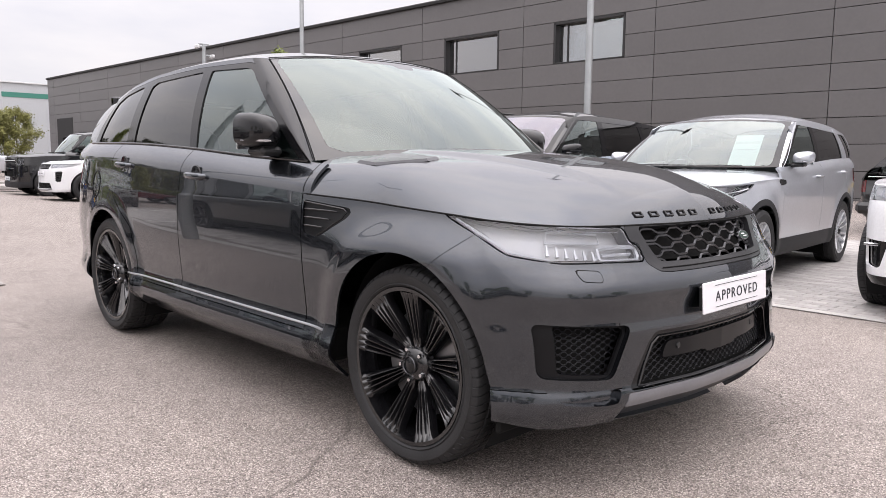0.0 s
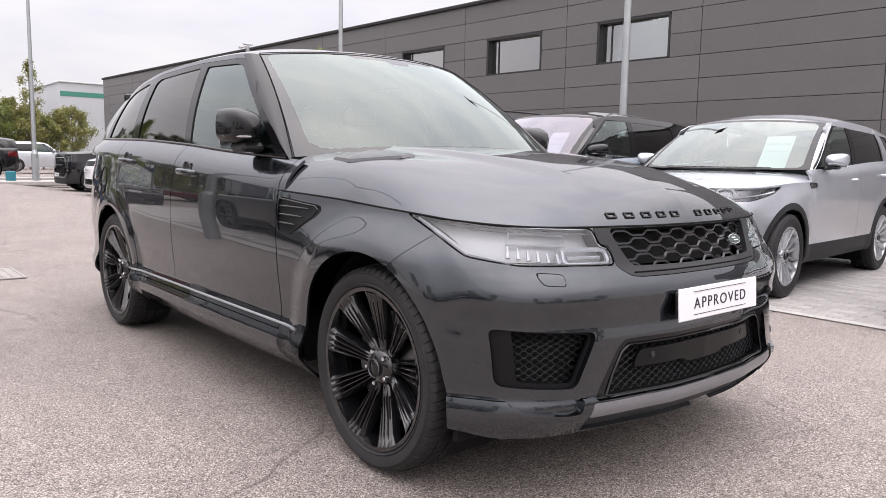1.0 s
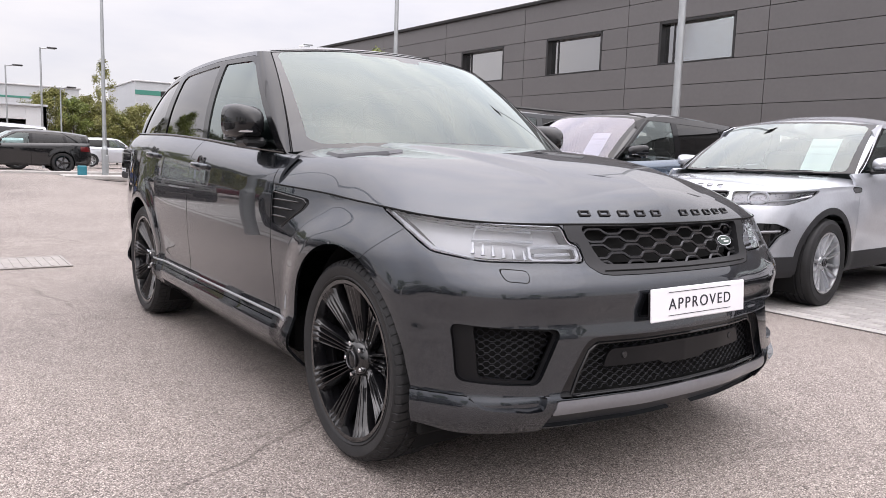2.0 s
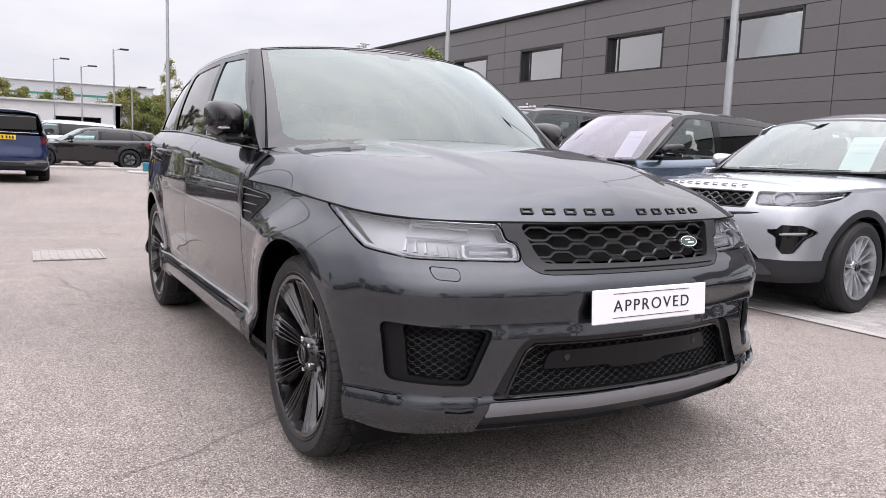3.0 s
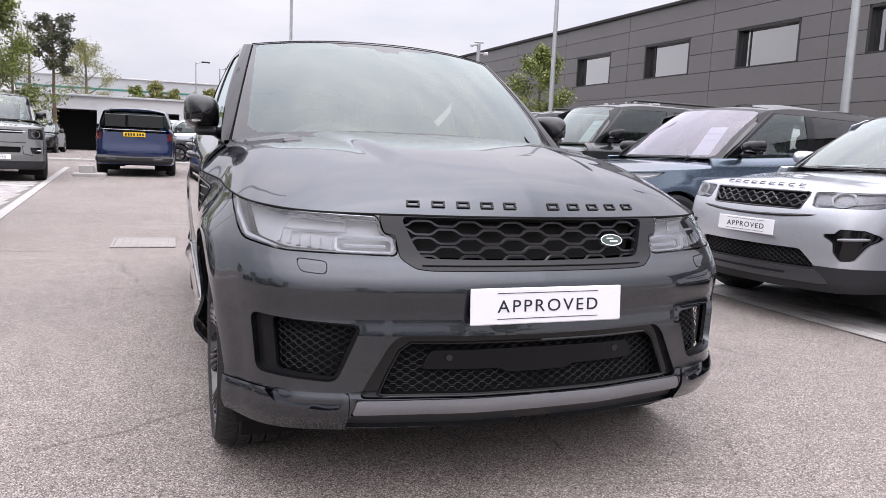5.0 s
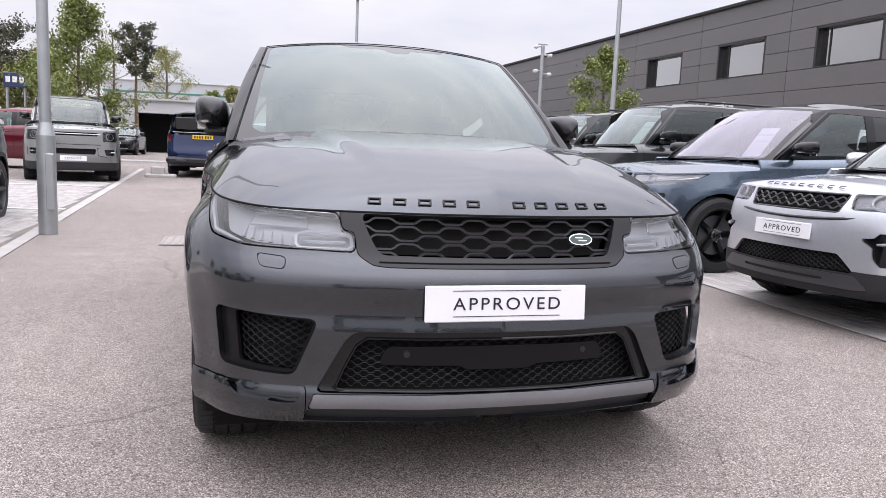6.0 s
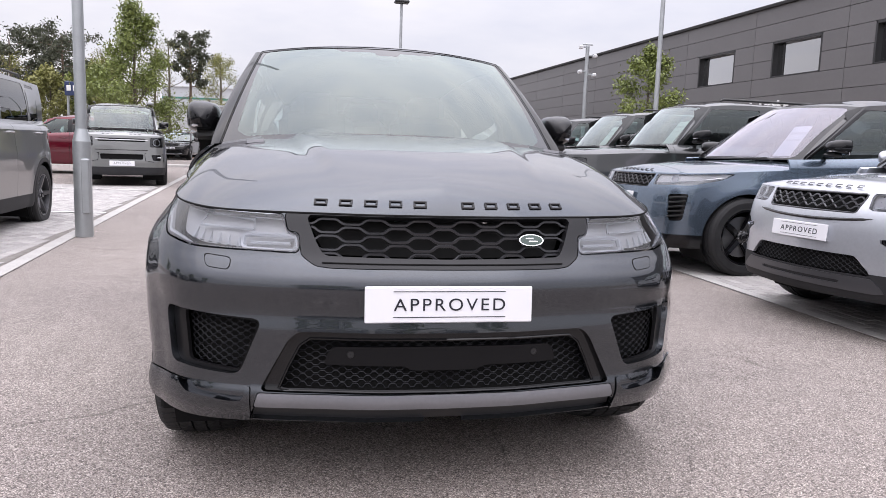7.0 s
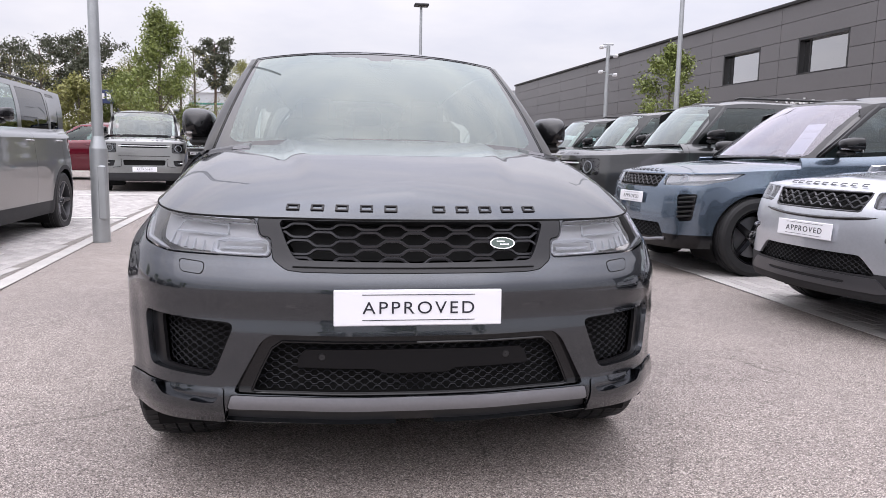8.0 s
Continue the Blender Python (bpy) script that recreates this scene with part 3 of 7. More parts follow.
        parts.append(("hub_cap", cap, M_GLOSS, "black centre cap with a pale oval badge"))
        ring = Build().turned([(0.0315, face - 0.006), (0.033, face - 0.0085), (0.0345, face - 0.006), (0.033, face - 0.002)], 32)
        parts.append(("cap_ring", ring, M_TRIM, ""))
        for i in range(5):
            a = 2 * math.pi * (i + 0.35) / 5
            nut = Build().turned([(0.001, -0.007), (0.0070, -0.007), (0.0095, -0.003), (0.0095, 0.016)], 6, closed=False)
            m = Matrix.Translation((face + 0.008, 0.060 * math.sin(a), 0.060 * math.cos(a)))
            parts.append(("wheel_nut", Build().add(nut.v, nut.f, m), M_CHROME, ""))
        WHEEL[key] = [(n, bb.put(n, mt, ob, lb, 40)) for n, bb, mt, lb in parts]
    else:
        for n, src in WHEEL[key]:
            c = new(n, src.data)
            c.parent = ob
            if "label" in src:
                c["label"] = src["label"]
    return ob


WHEEL = {}


def liner(sh, parent, both=True):
    """Dark wheel housings behind the arches."""
    for c in (0.0, sh.wb):
        for sgn in (-1, 1):
            b = Build()
            r, z = sh.arch_r + 0.012, sh.wheel_r
            w = sh.ox[sh.half] - 0.085
            n, v, f = 20, [], []
            for i in range(n + 1):
                t = -0.62 + (math.pi + 1.24) * i / n
                v += [(sgn * (w - 0.02), c + r * math.cos(t), z + r * math.sin(t)), (sgn * 0.45, c + r * math.cos(t), z + r * math.sin(t))]
            for i in range(n):
                f.append((2 * i, 2 * i + 1, 2 * i + 3, 2 * i + 2))
            v.append((sgn * 0.45, c, z))
            for i in range(n):
                f.append((2 * i + 1, len(v) - 1, 2 * i + 3))
            b.add(v, f).put("wheel_housing", M_LINER, parent)


def number_plate(parent, m, mat, text=None, bars=True, label="", w=0.52, h=0.111):
    """A plate; words are set in type, anything else becomes plain bars."""
    b = Build().box((0, 0, 0), (w, 0.008, h), 0.003, m)
    pl = b.put("number_plate", mat, parent, label)
    if text:
        word(pl, text, m @ Matrix.Translation((0, -0.0048, -0.0185)), 0.052, w * 0.665, M_INK)
        for z in (0.040, -0.038):
            Build().box((0, -0.0048, z), (w * 0.67, 0.0012, 0.0022), 0.0003, m).put("rule", M_INK, pl)
    elif bars:
        for i in range(7):
            x = (-3.15 + i + (0.3 if i > 3 else 0)) * w / 8.2
            Build().box((x, -0.0048, 0), (w / 8.2 * 0.62, 0.0014, h * 0.62), 0.0004, m).put("plain_bar", M_INK, pl)
    return pl


def word(parent, text, m, size, width, mat, name="lettering", depth=0.0008):
    """A word in the built-in type, turned to a mesh and fitted to a width. Lies in x and z, facing -y."""
    cu = bpy.data.curves.new(name, "FONT")
    cu.body, cu.size, cu.extrude, cu.align_x = text, 1.0, 0.01, "CENTER"
    cu.space_character = 1.25
    tmp = bpy.data.objects.new(name, cu)
    me = bpy.data.meshes.new_from_object(tmp)
    bpy.data.objects.remove(tmp)
    xs, ys = [v.co.x for v in me.vertices], [v.co.y for v in me.vertices]
    kx, ky = width / (max(xs) - min(xs)), size * 0.72 / (max(ys) - min(ys))
    x0, y0 = (max(xs) + min(xs)) / 2, min(ys)
    for v in me.vertices:
        v.co = m @ Vector(((v.co.x - x0) * kx, -v.co.z * depth / 0.01, (v.co.y - y0) * ky))
    me.materials.clear()
    me.materials.append(mat)
    ob = new(name, me)
    ob.parent = parent
    return ob


def mirror_part(parent, at_, side, cap, size=1.0, boxy=False, width=0.235):
    """A door mirror: cap, glass housing, arm and foot."""
    x, y, z = at_
    k = size
    wdt, hgt = width * k, 0.165 * k
    nu, nv = 20, 14
    v, f = [], []
    e = 5.0 if boxy else 3.3
    for i in range(nv + 1):
        t = i / nv
        bulge = math.sin(math.pi * 0.5 * (1 - t) ** 0.9) if i < nv else 0
        sc = (1 - (1 - t) ** 3.2) ** 0.5 if t > 0 else 0.0
        dy = -0.115 * k + 0.19 * k * t
        for j in range(nu):
            a = 2 * math.pi * j / nu
            ca, sa = math.cos(a), math.sin(a)
            px = abs(ca) ** (2 / e) * (1 if ca > 0 else -1) * wdt / 2 * sc
            pz = abs(sa) ** (2 / e) * (1 if sa > 0 else -1) * hgt / 2 * sc
            if pz < 0:
                pz *= 0.85
            v.append((x + side * (wdt / 2 + px * 1.0), y + dy + abs(px) * 0.12, z + pz + 0.015 * (px / wdt)))
    for i in range(nv):
        for j in range(nu):
            q = (i * nu + j, (i + 1) * nu + j, (i + 1) * nu + (j + 1) % nu, i * nu + (j + 1) % nu)
            f.append(q if side < 0 else q[::-1])
    f.append(tuple(range(nv * nu, (nv + 1) * nu)))
    body = Build().add(v, f).put("door_mirror", cap, parent)
    Build().box((x + side * wdt * 0.52, y + 0.074 * k, z - 0.005), (wdt * 0.86, 0.010, hgt * 0.80), 0.004).put("mirror_glass", M_CHROME, body)
    Build().box((x + side * wdt * 0.38, y - 0.01, z - hgt * 0.47), (wdt * 0.66, 0.13 * k, 0.040 * k), 0.016).put("mirror_base", M_SATIN, body)
    arm = Build().tube([(x - side * 0.075, y + 0.035, z - hgt * 0.56), (x, y + 0.015, z - hgt * 0.50), (x + side * wdt * 0.3, y, z - hgt * 0.44)], [0.020, 0.024, 0.026], 10)
    arm.put("mirror_arm", M_SATIN, body)
    sig = [(x + side * wdt * (0.56 + 0.40 * t), y - 0.106 * k * (1 - t ** 2.4) - 0.002 + 0.035 * t, z - hgt * (0.22 - 0.02 * t)) for t in (0, 0.25, 0.5, 0.75, 1)]
    Build().tube(sig, [0.004, 0.008, 0.008, 0.007, 0.004], 6).put("turn_signal", M_LAMPC, body, "clear turn signal strip")
    return body


def underbody(sh, parent):
    """The dark floor pan that closes the body below."""
    y0, y1 = sh.oy[0] + 0.30, sh.oy[-1] - 0.25
    w = sh.ox[sh.half]
    b = Build()
    b.box((0, (y0 + y1) / 2, 0.33), (w * 1.25, y1 - y0, 0.10), 0.02)
    b.box((0, sh.wb / 2, 0.36), (w * 1.86, sh.wb - 2 * sh.arch_r - 0.16, 0.16), 0.02)
    b.tube([(-0.6, 0, sh.wheel_r), (0.6, 0, sh.wheel_r)], 0.045, 8)
    b.tube([(-0.6, sh.wb, sh.wheel_r), (0.6, sh.wb, sh.wheel_r)], 0.06, 8)
    b.put("floor_pan", M_UNDER, parent)


def cabin(sh, parent, wheel_side=-1):
    """Seats, dash and steering wheel, as seen through the panes."""
    f0 = sh.screen[0]
    yd, zb = f0[1] + 0.42, sh.belt(1.2) - 0.10
    w = sh.ox[sh.half]
    Build().box((0, yd - 0.1, zb - 0.10), (w * 1.62, 0.62, 0.22), 0.07).put("dashboard", M_LEATHER, parent)
    Build().box((0, yd + 1.5, 0.55), (w * 1.6, 2.9, 0.20), 0.03).put("cabin_floor", M_UNDER, parent)
    st = Build()
    c = Vector((wheel_side * 0.36, yd + 0.30, zb + 0.0))
    ring = [tuple(c + Vector((0.185 * math.cos(a), 0.07 * math.sin(a), 0.17 * math.sin(a)))) for a in np.linspace(0, 2 * math.pi, 28, endpoint=False)]
    st.tube(ring, 0.016, 8, closed=True)
    st.box(tuple(c), (0.16, 0.06, 0.11), 0.03)
    st.tube([tuple(c + Vector((-0.17, 0, 0))), tuple(c + Vector((0.17, 0, 0)))], 0.015, 6)
    st.put("steering_wheel", M_SATIN, parent)
    for row, yy in ((0, yd + 0.95), (1, yd + 1.85)):
        for x in ((-0.36, 0.36) if row == 0 else (-0.42, 0.0, 0.42)):
            b = Build()
            b.box((x, yy - 0.25, 0.72), (0.50 if row == 0 else 0.42, 0.52, 0.18), 0.06)
            m = Matrix.Translation((x, yy + 0.08, 1.02)) @ Matrix.Rotation(radians(-14), 4, "X")
            b.box((0, 0, 0), (0.48 if row == 0 else 0.40, 0.15, 0.66), 0.06, m)
            m2 = Matrix.Translation((x, yy + 0.19, zb + 0.34)) @ Matrix.Rotation(radians(-8), 4, "X")
            b.box((0, 0, 0), (0.26, 0.10, 0.19), 0.045, m2)
            for dx in (-0.06, 0.06):
                b.tube([(x + dx, yy + 0.17, zb + 0.14), (x + dx, yy + 0.19, zb + 0.28)], 0.008, 6)
            b.put("seat", M_LEATHER, parent)


# ---- the grey car that the camera goes round ----
HERO = Shape(
    outline=[(0, -.785), (.2, -.777), (.4, -.745), (.5, -.727), (.6, -.70), (.744, -.645), (.815, -.595), (.882, -.515), (.926, -.43), (.952, -.34), (.968, -.21), (.978, 0), (.981, .3), (.981, .7), (.980, 1.4), (.977, 2.2), (.962, 2.9), (.94, 3.35), (.90, 3.65), (.82, 3.85), (.6, 3.95), (0, 3.99)],
    nose=[(.22, .06), (.27, .026), (.30, .004), (.325, -.012), (.345, -.018), (.37, -.015), (.39, -.008), (.45, -.005), (.55, -.005), (.62, .004), (.69, -.004), (.715, .0), (.757, .022), (.79, .045), (.85, .075), (.915, .105), (1.0, .16)],
    tail=[(.25, -.12), (.4, -.02), (.6, 0), (.85, -.05), (1.15, -.12)],
    side=[(.22, .11), (.27, .055), (.31, .018), (.345, -.004), (.37, -.004), (.40, .006), (.425, .015), (.445, .021), (.47, .027), (.55, .021), (.65, .010), (.72, .005), (.82, .002), (.92, .004), (1.0, .014), (1.12, .03)],
    top=[(-.785, .915), (-.70, .917), (-.6, .922), (-.45, .932), (-.335, .943), (-.1, .957), (.6, .99), (1.65, 1.047), (2.65, 1.093), (3.4, 1.12), (3.99, 1.13)],
    base=[(0, .27), (.6, .265), (.85, .262), (1.08, .285), (1.3, .27), (1.6, .25), (5, .25), (6.5, .30)],
    belt=[(.6, 1.114), (.75, 1.122), (1.3, 1.150), (1.86, 1.186), (2.68, 1.220), (3.4, 1.232), (3.9, 1.24)],
    belt_x=[(.6, .872), (.75, .870), (1.4, .873), (2.05, .868), (2.9, .852), (3.4, .825), (3.9, .73)],
    rail=[(.7, 1.37), (1.2, 1.605), (1.36, 1.638), (1.6, 1.655), (2.08, 1.662), (2.6, 1.650), (3.0, 1.617), (3.5, 1.545), (3.9, 1.49)],
    rail_x=[(.7, .79), (1.2, .722), (1.4, .708), (2.2, .712), (3.0, .69), (3.5, .645), (3.9, .59)],
    screen=((0, .44, 1.165), (.835, .73, 1.126), (0, 1.17, 1.670), (.675, 1.37, 1.640)),
    roof_rear=3.72, crown=.085, spine=[(-.55, 1.052), (-.3, 1.092), (0, 1.134), (.3, 1.160), (.66, 1.176)],
    wb=2.923, wheel_r=.389, arch_r=.412, hood_end=.66, hood_pow=5.8, dome=.020, fender=.062, drop=.065)


def hero(at_):
    sh = HERO
    car = thing("car", at_, "dark grey metallic SUV with black wheels, parked on the asphalt", "car")
    S, Y = sh.sx, sh.sy
    front = sh.shell(0, Y(0.10), 170, 76)
    flank = sh.shell(Y(-0.45), sh.s[-1], 260, 56)
    eps = 1e-3

    def spot(s, z, d=0.0):
        """A place on the body's surface, set in by d; and the outward normal."""
        p, a, b = (sh.at(q, w)[:3] for q, w in ((s, z), (s + eps, z), (s, z + eps)))
        n = np.cross(a - p, b - p)
        n = n / np.linalg.norm(n)
        if n[1] > 0.2 and p[1] < 0 or (p[0] < -0.5 and n[0] > 0):
            n = -n
        return Vector(p - n * d), Vector(n)

    # openings in the nose, by arc length and height
    X = lambda x, z: (sh.sxz(x, z), z)
    lamp = poly([X(.452, .796), X(.458, .852), X(.492, .857), X(.502, .9120), X(.72, .9195), (Y(-.40), .934), (Y(-.27), .951), (Y(-.30), .930), (Y(-.40), .885), (Y(-.50), .825), X(.78, .803)], (3, 2), .02)
    trim = poly([(-.01, .912), X(.498, .914), X(.488, .861), X(.454, .857), X(.447, .79), X(.405, .762), X(.36, .757), (-.01, .757)], (3, 2), .012)
    grille = poly([(-.2, .910), X(.434, .910), X(.405, .835), X(.380, .790), (-.2, .783)], (3, 2), .02)
    fog = poly([X(.868, .612), X(.852, .432), X(.633, .418), X(.562, .594)], (3, 2), .03)
    fog_mesh = poly([X(.822, .602), X(.808, .442), X(.640, .428), X(.578, .583)], (3, 2), .015)
    low = poly([(-.2, .562), X(.455, .562), X(.485, .535), X(.572, .372), (-.2, .372)], (3, 2), .02)
    low_mesh = poly([(-.2, .538), X(.43, .538), X(.455, .515), X(.518, .380), (-.2, .380)], (3, 2), .02)
    slot = poly([X(.835, .386), X(.80, .350), X(.66, .338), X(.622, .342), X(.608, .386)], (3, 2), .010)
    lip = poly([(-.2, .371), X(.575, .366), X(.59, .318), X(.50, .321), (-.2, .324)], (3, 2), 0)
    chin = poly([(-.2, .321), X(.50, .318), X(.59, .313), X(.60, .272), (-.2, .272)], (3, 2), 0)
    arch0 = circle_out(0, sh.wheel_r, sh.arch_r)
    arch = lambda v: arch0(v) - .030 * smooth(.46, .30, v[:, 2]) * (v[:, 1] < 0) + .018 * smooth(.72, .45, v[:, 2]) * (v[:, 1] > 0)      # opens out towards the foot of the bumper, hugs the tyre behind
    arch_r = circle_out(sh.wb, sh.wheel_r, sh.arch_r)
    seam_z, corner_s = .384, S(.597)
    ahead = poly([(-2, 0), (.3, 0), (.3, .60), (-.165, .765), (-.325, .90), (-.40, 1.3), (-2, 1.3)], (1, 2), 0)
    g = 0.0025

    bumper = front.cut(ahead, arch, off(lamp, g), off(trim, g), off(fog), off(low), off(slot), off(lip, g), off(chin, g), lambda v: np.maximum(v[:, 2] - seam_z - .003, corner_s - v[:, 3]))
    panel("front_bumper", bumper, M_GREY, car, depth=0.03, both=True)
    foot = front.cut(ahead, arch, off(slot), off(lip, g), off(chin, g), lambda v: np.minimum(seam_z - v[:, 2], v[:, 3] - corner_s - .002))
    panel("bumper_corner", foot.moved(.005), M_GREY, car, "separate lower corner of the bumper", 0.03, True)
    for sgn in (-1, 1):
        Build().box((sgn * .79, -.43, .262), (.24, .022, .075), .012).put("air_flap", M_UNDER, car, "black flap before the wheel")
    panel("lower_lip", front.cut(lip), M_LIP, car, "satin grey lower lip", 0.03, True)
    panel("chin", front.moved(-.016).cut(chin), M_SATIN, car, "gloss black lower chin", 0.03, True)
    for i in range(9):
        Build().box(((i - 4) * .105, -.66, .262), (.045, .05, .03), .008).put("air_tab", M_UNDER, car)
    panel("slot_trim", front.moved(-0.022).cut(inset(slot, -.004)), M_GREY, car, "sunk slot insert", 0.0, True)
    panel("grille_surround", front.cut(trim, off(grille)), M_FRAME, car, "dark satin grille surround", 0.035, True)
    panel("grille_backing", front.moved(-0.055).cut(inset(grille, -0.004)), M_UNDER, car, "black grille backing", 0, True)
    panel("lower_intake_surround", front.moved(-0.018).cut(low, off(low_mesh)), M_GLOSS, car, "gloss black intake surround", 0.03, True)
    edge_ = [(s, .538) for s in np.linspace(0, X(.42, .538)[0], 14)] + [X(.452, .515), X(.485, .45), X(.516, .384)] + [(s, .380) for s in np.linspace(X(.50, .38)[0], 0, 14)]
    rim_ = [spot(s, z, .016)[0] for s, z in edge_]
    Build().tube([tuple(q) for q in rim_] + [(-q.x, q.y, q.z) for q in rim_[::-1]], .0042, 6, closed=True).put("intake_rim", M_GLOSS, car, "thin gloss rim of the lower intake")
    panel("lower_intake_backing", front.moved(-0.07).cut(inset(low, -.045)), M_UNDER, car, "", 0, True)
    panel("side_intake_backing", front.moved(-0.075).cut(fog), M_UNDER, car, "", 0, True)
    panel("side_intake_blank", front.moved(-0.022).cut(fog, off(fog_mesh)), M_BLANK, car, "gloss black blanking panel", 0.012, True)

    # grille bars and intake meshes, both halves in one part each
    def both_sides(ob):
        me = ob.data
        v = [tuple(p.co) for p in me.vertices]
        f = [tuple(p.vertices) for p in me.polygons]
        n = len(v)
        v2 = v + [(-x, y, z) for x, y, z in v]
        f2 = f + [tuple(a + n for a in q[::-1]) for q in f]
        me2 = bpy.data.meshes.new(me.name)
        me2.from_pydata(v2, [], f2)
        me2.shade_smooth()
        me2.set_sharp_from_angle(angle=radians(50))
        me2.materials.append(me.materials[0])
        ob.data = me2
        return ob
    half = lambda t, w: (lambda v: np.minimum(t(v), v[:, 3] + w * .4 + 1e-6))
    both_sides(lattice(sh, half(inset(grille, -.006), .0052), 0, S(.43), .7965, .912, .148, .0255, .03, .0052, "grille_mesh", M_GRILLE, car, "dark wavy grille bars", lambda s, z: spot(s, z, .022)[0], steep=3.6))
    both_sides(lattice(sh, half(inset(low_mesh, -.004), .0026), 0, S(.53), .380, .548, .041, .0118, .03, .0019, "lower_mesh", M_MESH, car, "", lambda s, z: spot(s, z, .042)[0], steep=3.4))
    sm = (lattice(sh, inset(fog_mesh, -.004), S(.54), S(.86), .400, .605, .041, .0118, .03, .0019, "side_mesh", M_MESH, car, "", lambda s, z: spot(s, z, .045)[0], steep=3.4))
    s2 = Sheet(np.array([tuple(p.co) for p in sm.data.vertices]), [tuple(p.vertices) for p in sm.data.polygons]).mirror()
    obj("side_mesh", s2.v, s2.f, M_MESH, car, sharp=50)

    # blanking bar across the lower mesh
    bar = poly([(-.2, .514), (S(.352), .510), (S(.368), .494), (S(.382), .452), (S(.13), .450), (S(.105), .436), (-.2, .436)], (3, 2), .01)
    panel("intake_bar", front.moved(-.030).cut(bar), M_BLANK, car, "black panel across the intake", .012, True)
    for sgn in (-1, 1):
        p, n = spot(S(.30), .487, .029)
        b = Build().turned([(.001, -.003), (.010, -.003), (.012, 0), (.012, .006)], 20, Matrix.Translation((sgn * -p.x, p.y, p.z)) @ Matrix.Rotation(radians(90), 4, "Z"), closed=False)
        b.put("parking_sensor", M_SATIN, car)

    # headlamps
    for sgn in (-1, 1):
        side = (lambda q: q) if sgn < 0 else (lambda q: q.mirror())
        lens = side(front.cut(inset(lamp, .003)))
        hl = panel("headlamp", [side(front.moved(-.055).cut(inset(lamp, .001)))], M_LAMPH, car, "clear headlamp with grey housing", 0)
        panel("lens", [lens.moved(-.001)], G_LENS, hl, "clear lens", .004)
        rimg = side(front.moved(-.006).cut(inset(lamp, .001), off(lamp, -.005)))
        panel("bezel", [rimg], M_TRIM, hl, "", .045)

        def sp(s, z, d, q=sgn):
            p, n = spot(s, z, d)
            return (p.x * -q * 1.0 if q > 0 else p.x, p.y, p.z)
        flip = lambda pts: pts
        # the lower ring by the grille, the vertical fins, the upper module and the long blade
        ring = [(S(.475), .806), (S(.462), .818), (S(.463), .842), (S(.475), .850), (S(.60), .852), (S(.628), .846), (S(.632), .818), (S(.62), .808)]
        pts = []
        for i in range(len(ring)):
            a, b2 = ring[i], ring[(i + 1) % len(ring)]
            pts += [(a[0] + (b2[0] - a[0]) * t, a[1] + (b2[1] - a[1]) * t) for t in (0, .5)]
        Build().tube([sp(s, z, .018) for s, z in pts], .0085, 6, closed=True).put("light_guide", M_LAMPW, hl, "frosted light guide")
        Build().tube([sp(s, .829, .026) for s in np.linspace(S(.485), S(.61), 6)], .006, 6).put("light_guide", M_LAMPW, hl)
        Build().tube([sp(s, z, .020) for s, z in zip(np.linspace(S(.47), S(.80), 12), np.linspace(.900, .912, 12))], .004, 6).put("blade", M_LAMPC, hl)
        for i in range(6):
            s = S(.645) + i * .036
            fin = Build()
            q = [sp(s, .812 + .004 * i, .022), sp(s, .842 + .005 * i, .022)]
            fin.tube(q, [.008, .003], 5)
            fin.put("light_fin", M_LAMPW, hl)
        mod = []
        for s, z in ((S(.60), .868), (S(.60), .900), (S(.80), .912), (S(.81), .876)):
            mod.append(sp(s, z, .030))
        Build().tube(mod, .005, 6, closed=True).put("lamp_module", M_LAMPW, hl)
        Build().tube([sp(s, z, .012) for s, z in ((S(.80), .812), (Y(-.50), .838), (Y(-.40), .895), (Y(-.32), .935))], [.006, .009, .009, .004], 6).put("light_guide", M_LAMPW, hl)

    # washer covers: thin gaps round a flush lid
    wash = poly([(S(.744), .782), (S(.735), .748), (S(.665), .742), (S(.66), .775)], (3, 2), .012)
    panel("washer_cover", front.moved(.0015).cut(wash), M_GREY, car, "", .004, True)
    panel("washer_gap", front.moved(.0004).cut(inset(wash, -.0025)), M_UNDER, car, "", .001, True)

    # wings, doors, quarters
    hood_line = sh.top
    wing = flank.cut(lambda v: -ahead(v) - g, below(1, .62), arch, off(lamp, g), lambda v: hood_line(v[:, 1]) - .003 - v[:, 2])
    vent = poly([(.612, .966), (.345, .942), (.325, .928), (.345, .900), (.475, .828), (.505, .815), (.612, .828)], (1, 2), .014)
    sh_all = sh.shoulder(.56, 3.9, 170)
    door_f = poly([(.626, .20), (.626, 1.3), (1.795, 1.3), (1.815, .90), (1.85, .20)], (1, 2), 0)
    door_r = poly([(1.856, .2), (1.821, .90), (1.801, 1.3), (2.84, 1.3), (2.84, 1.05), (2.78, .90), (2.50, .72), (2.44, .55), (2.42, .2)], (1, 2), .03)
    sill_z = .412
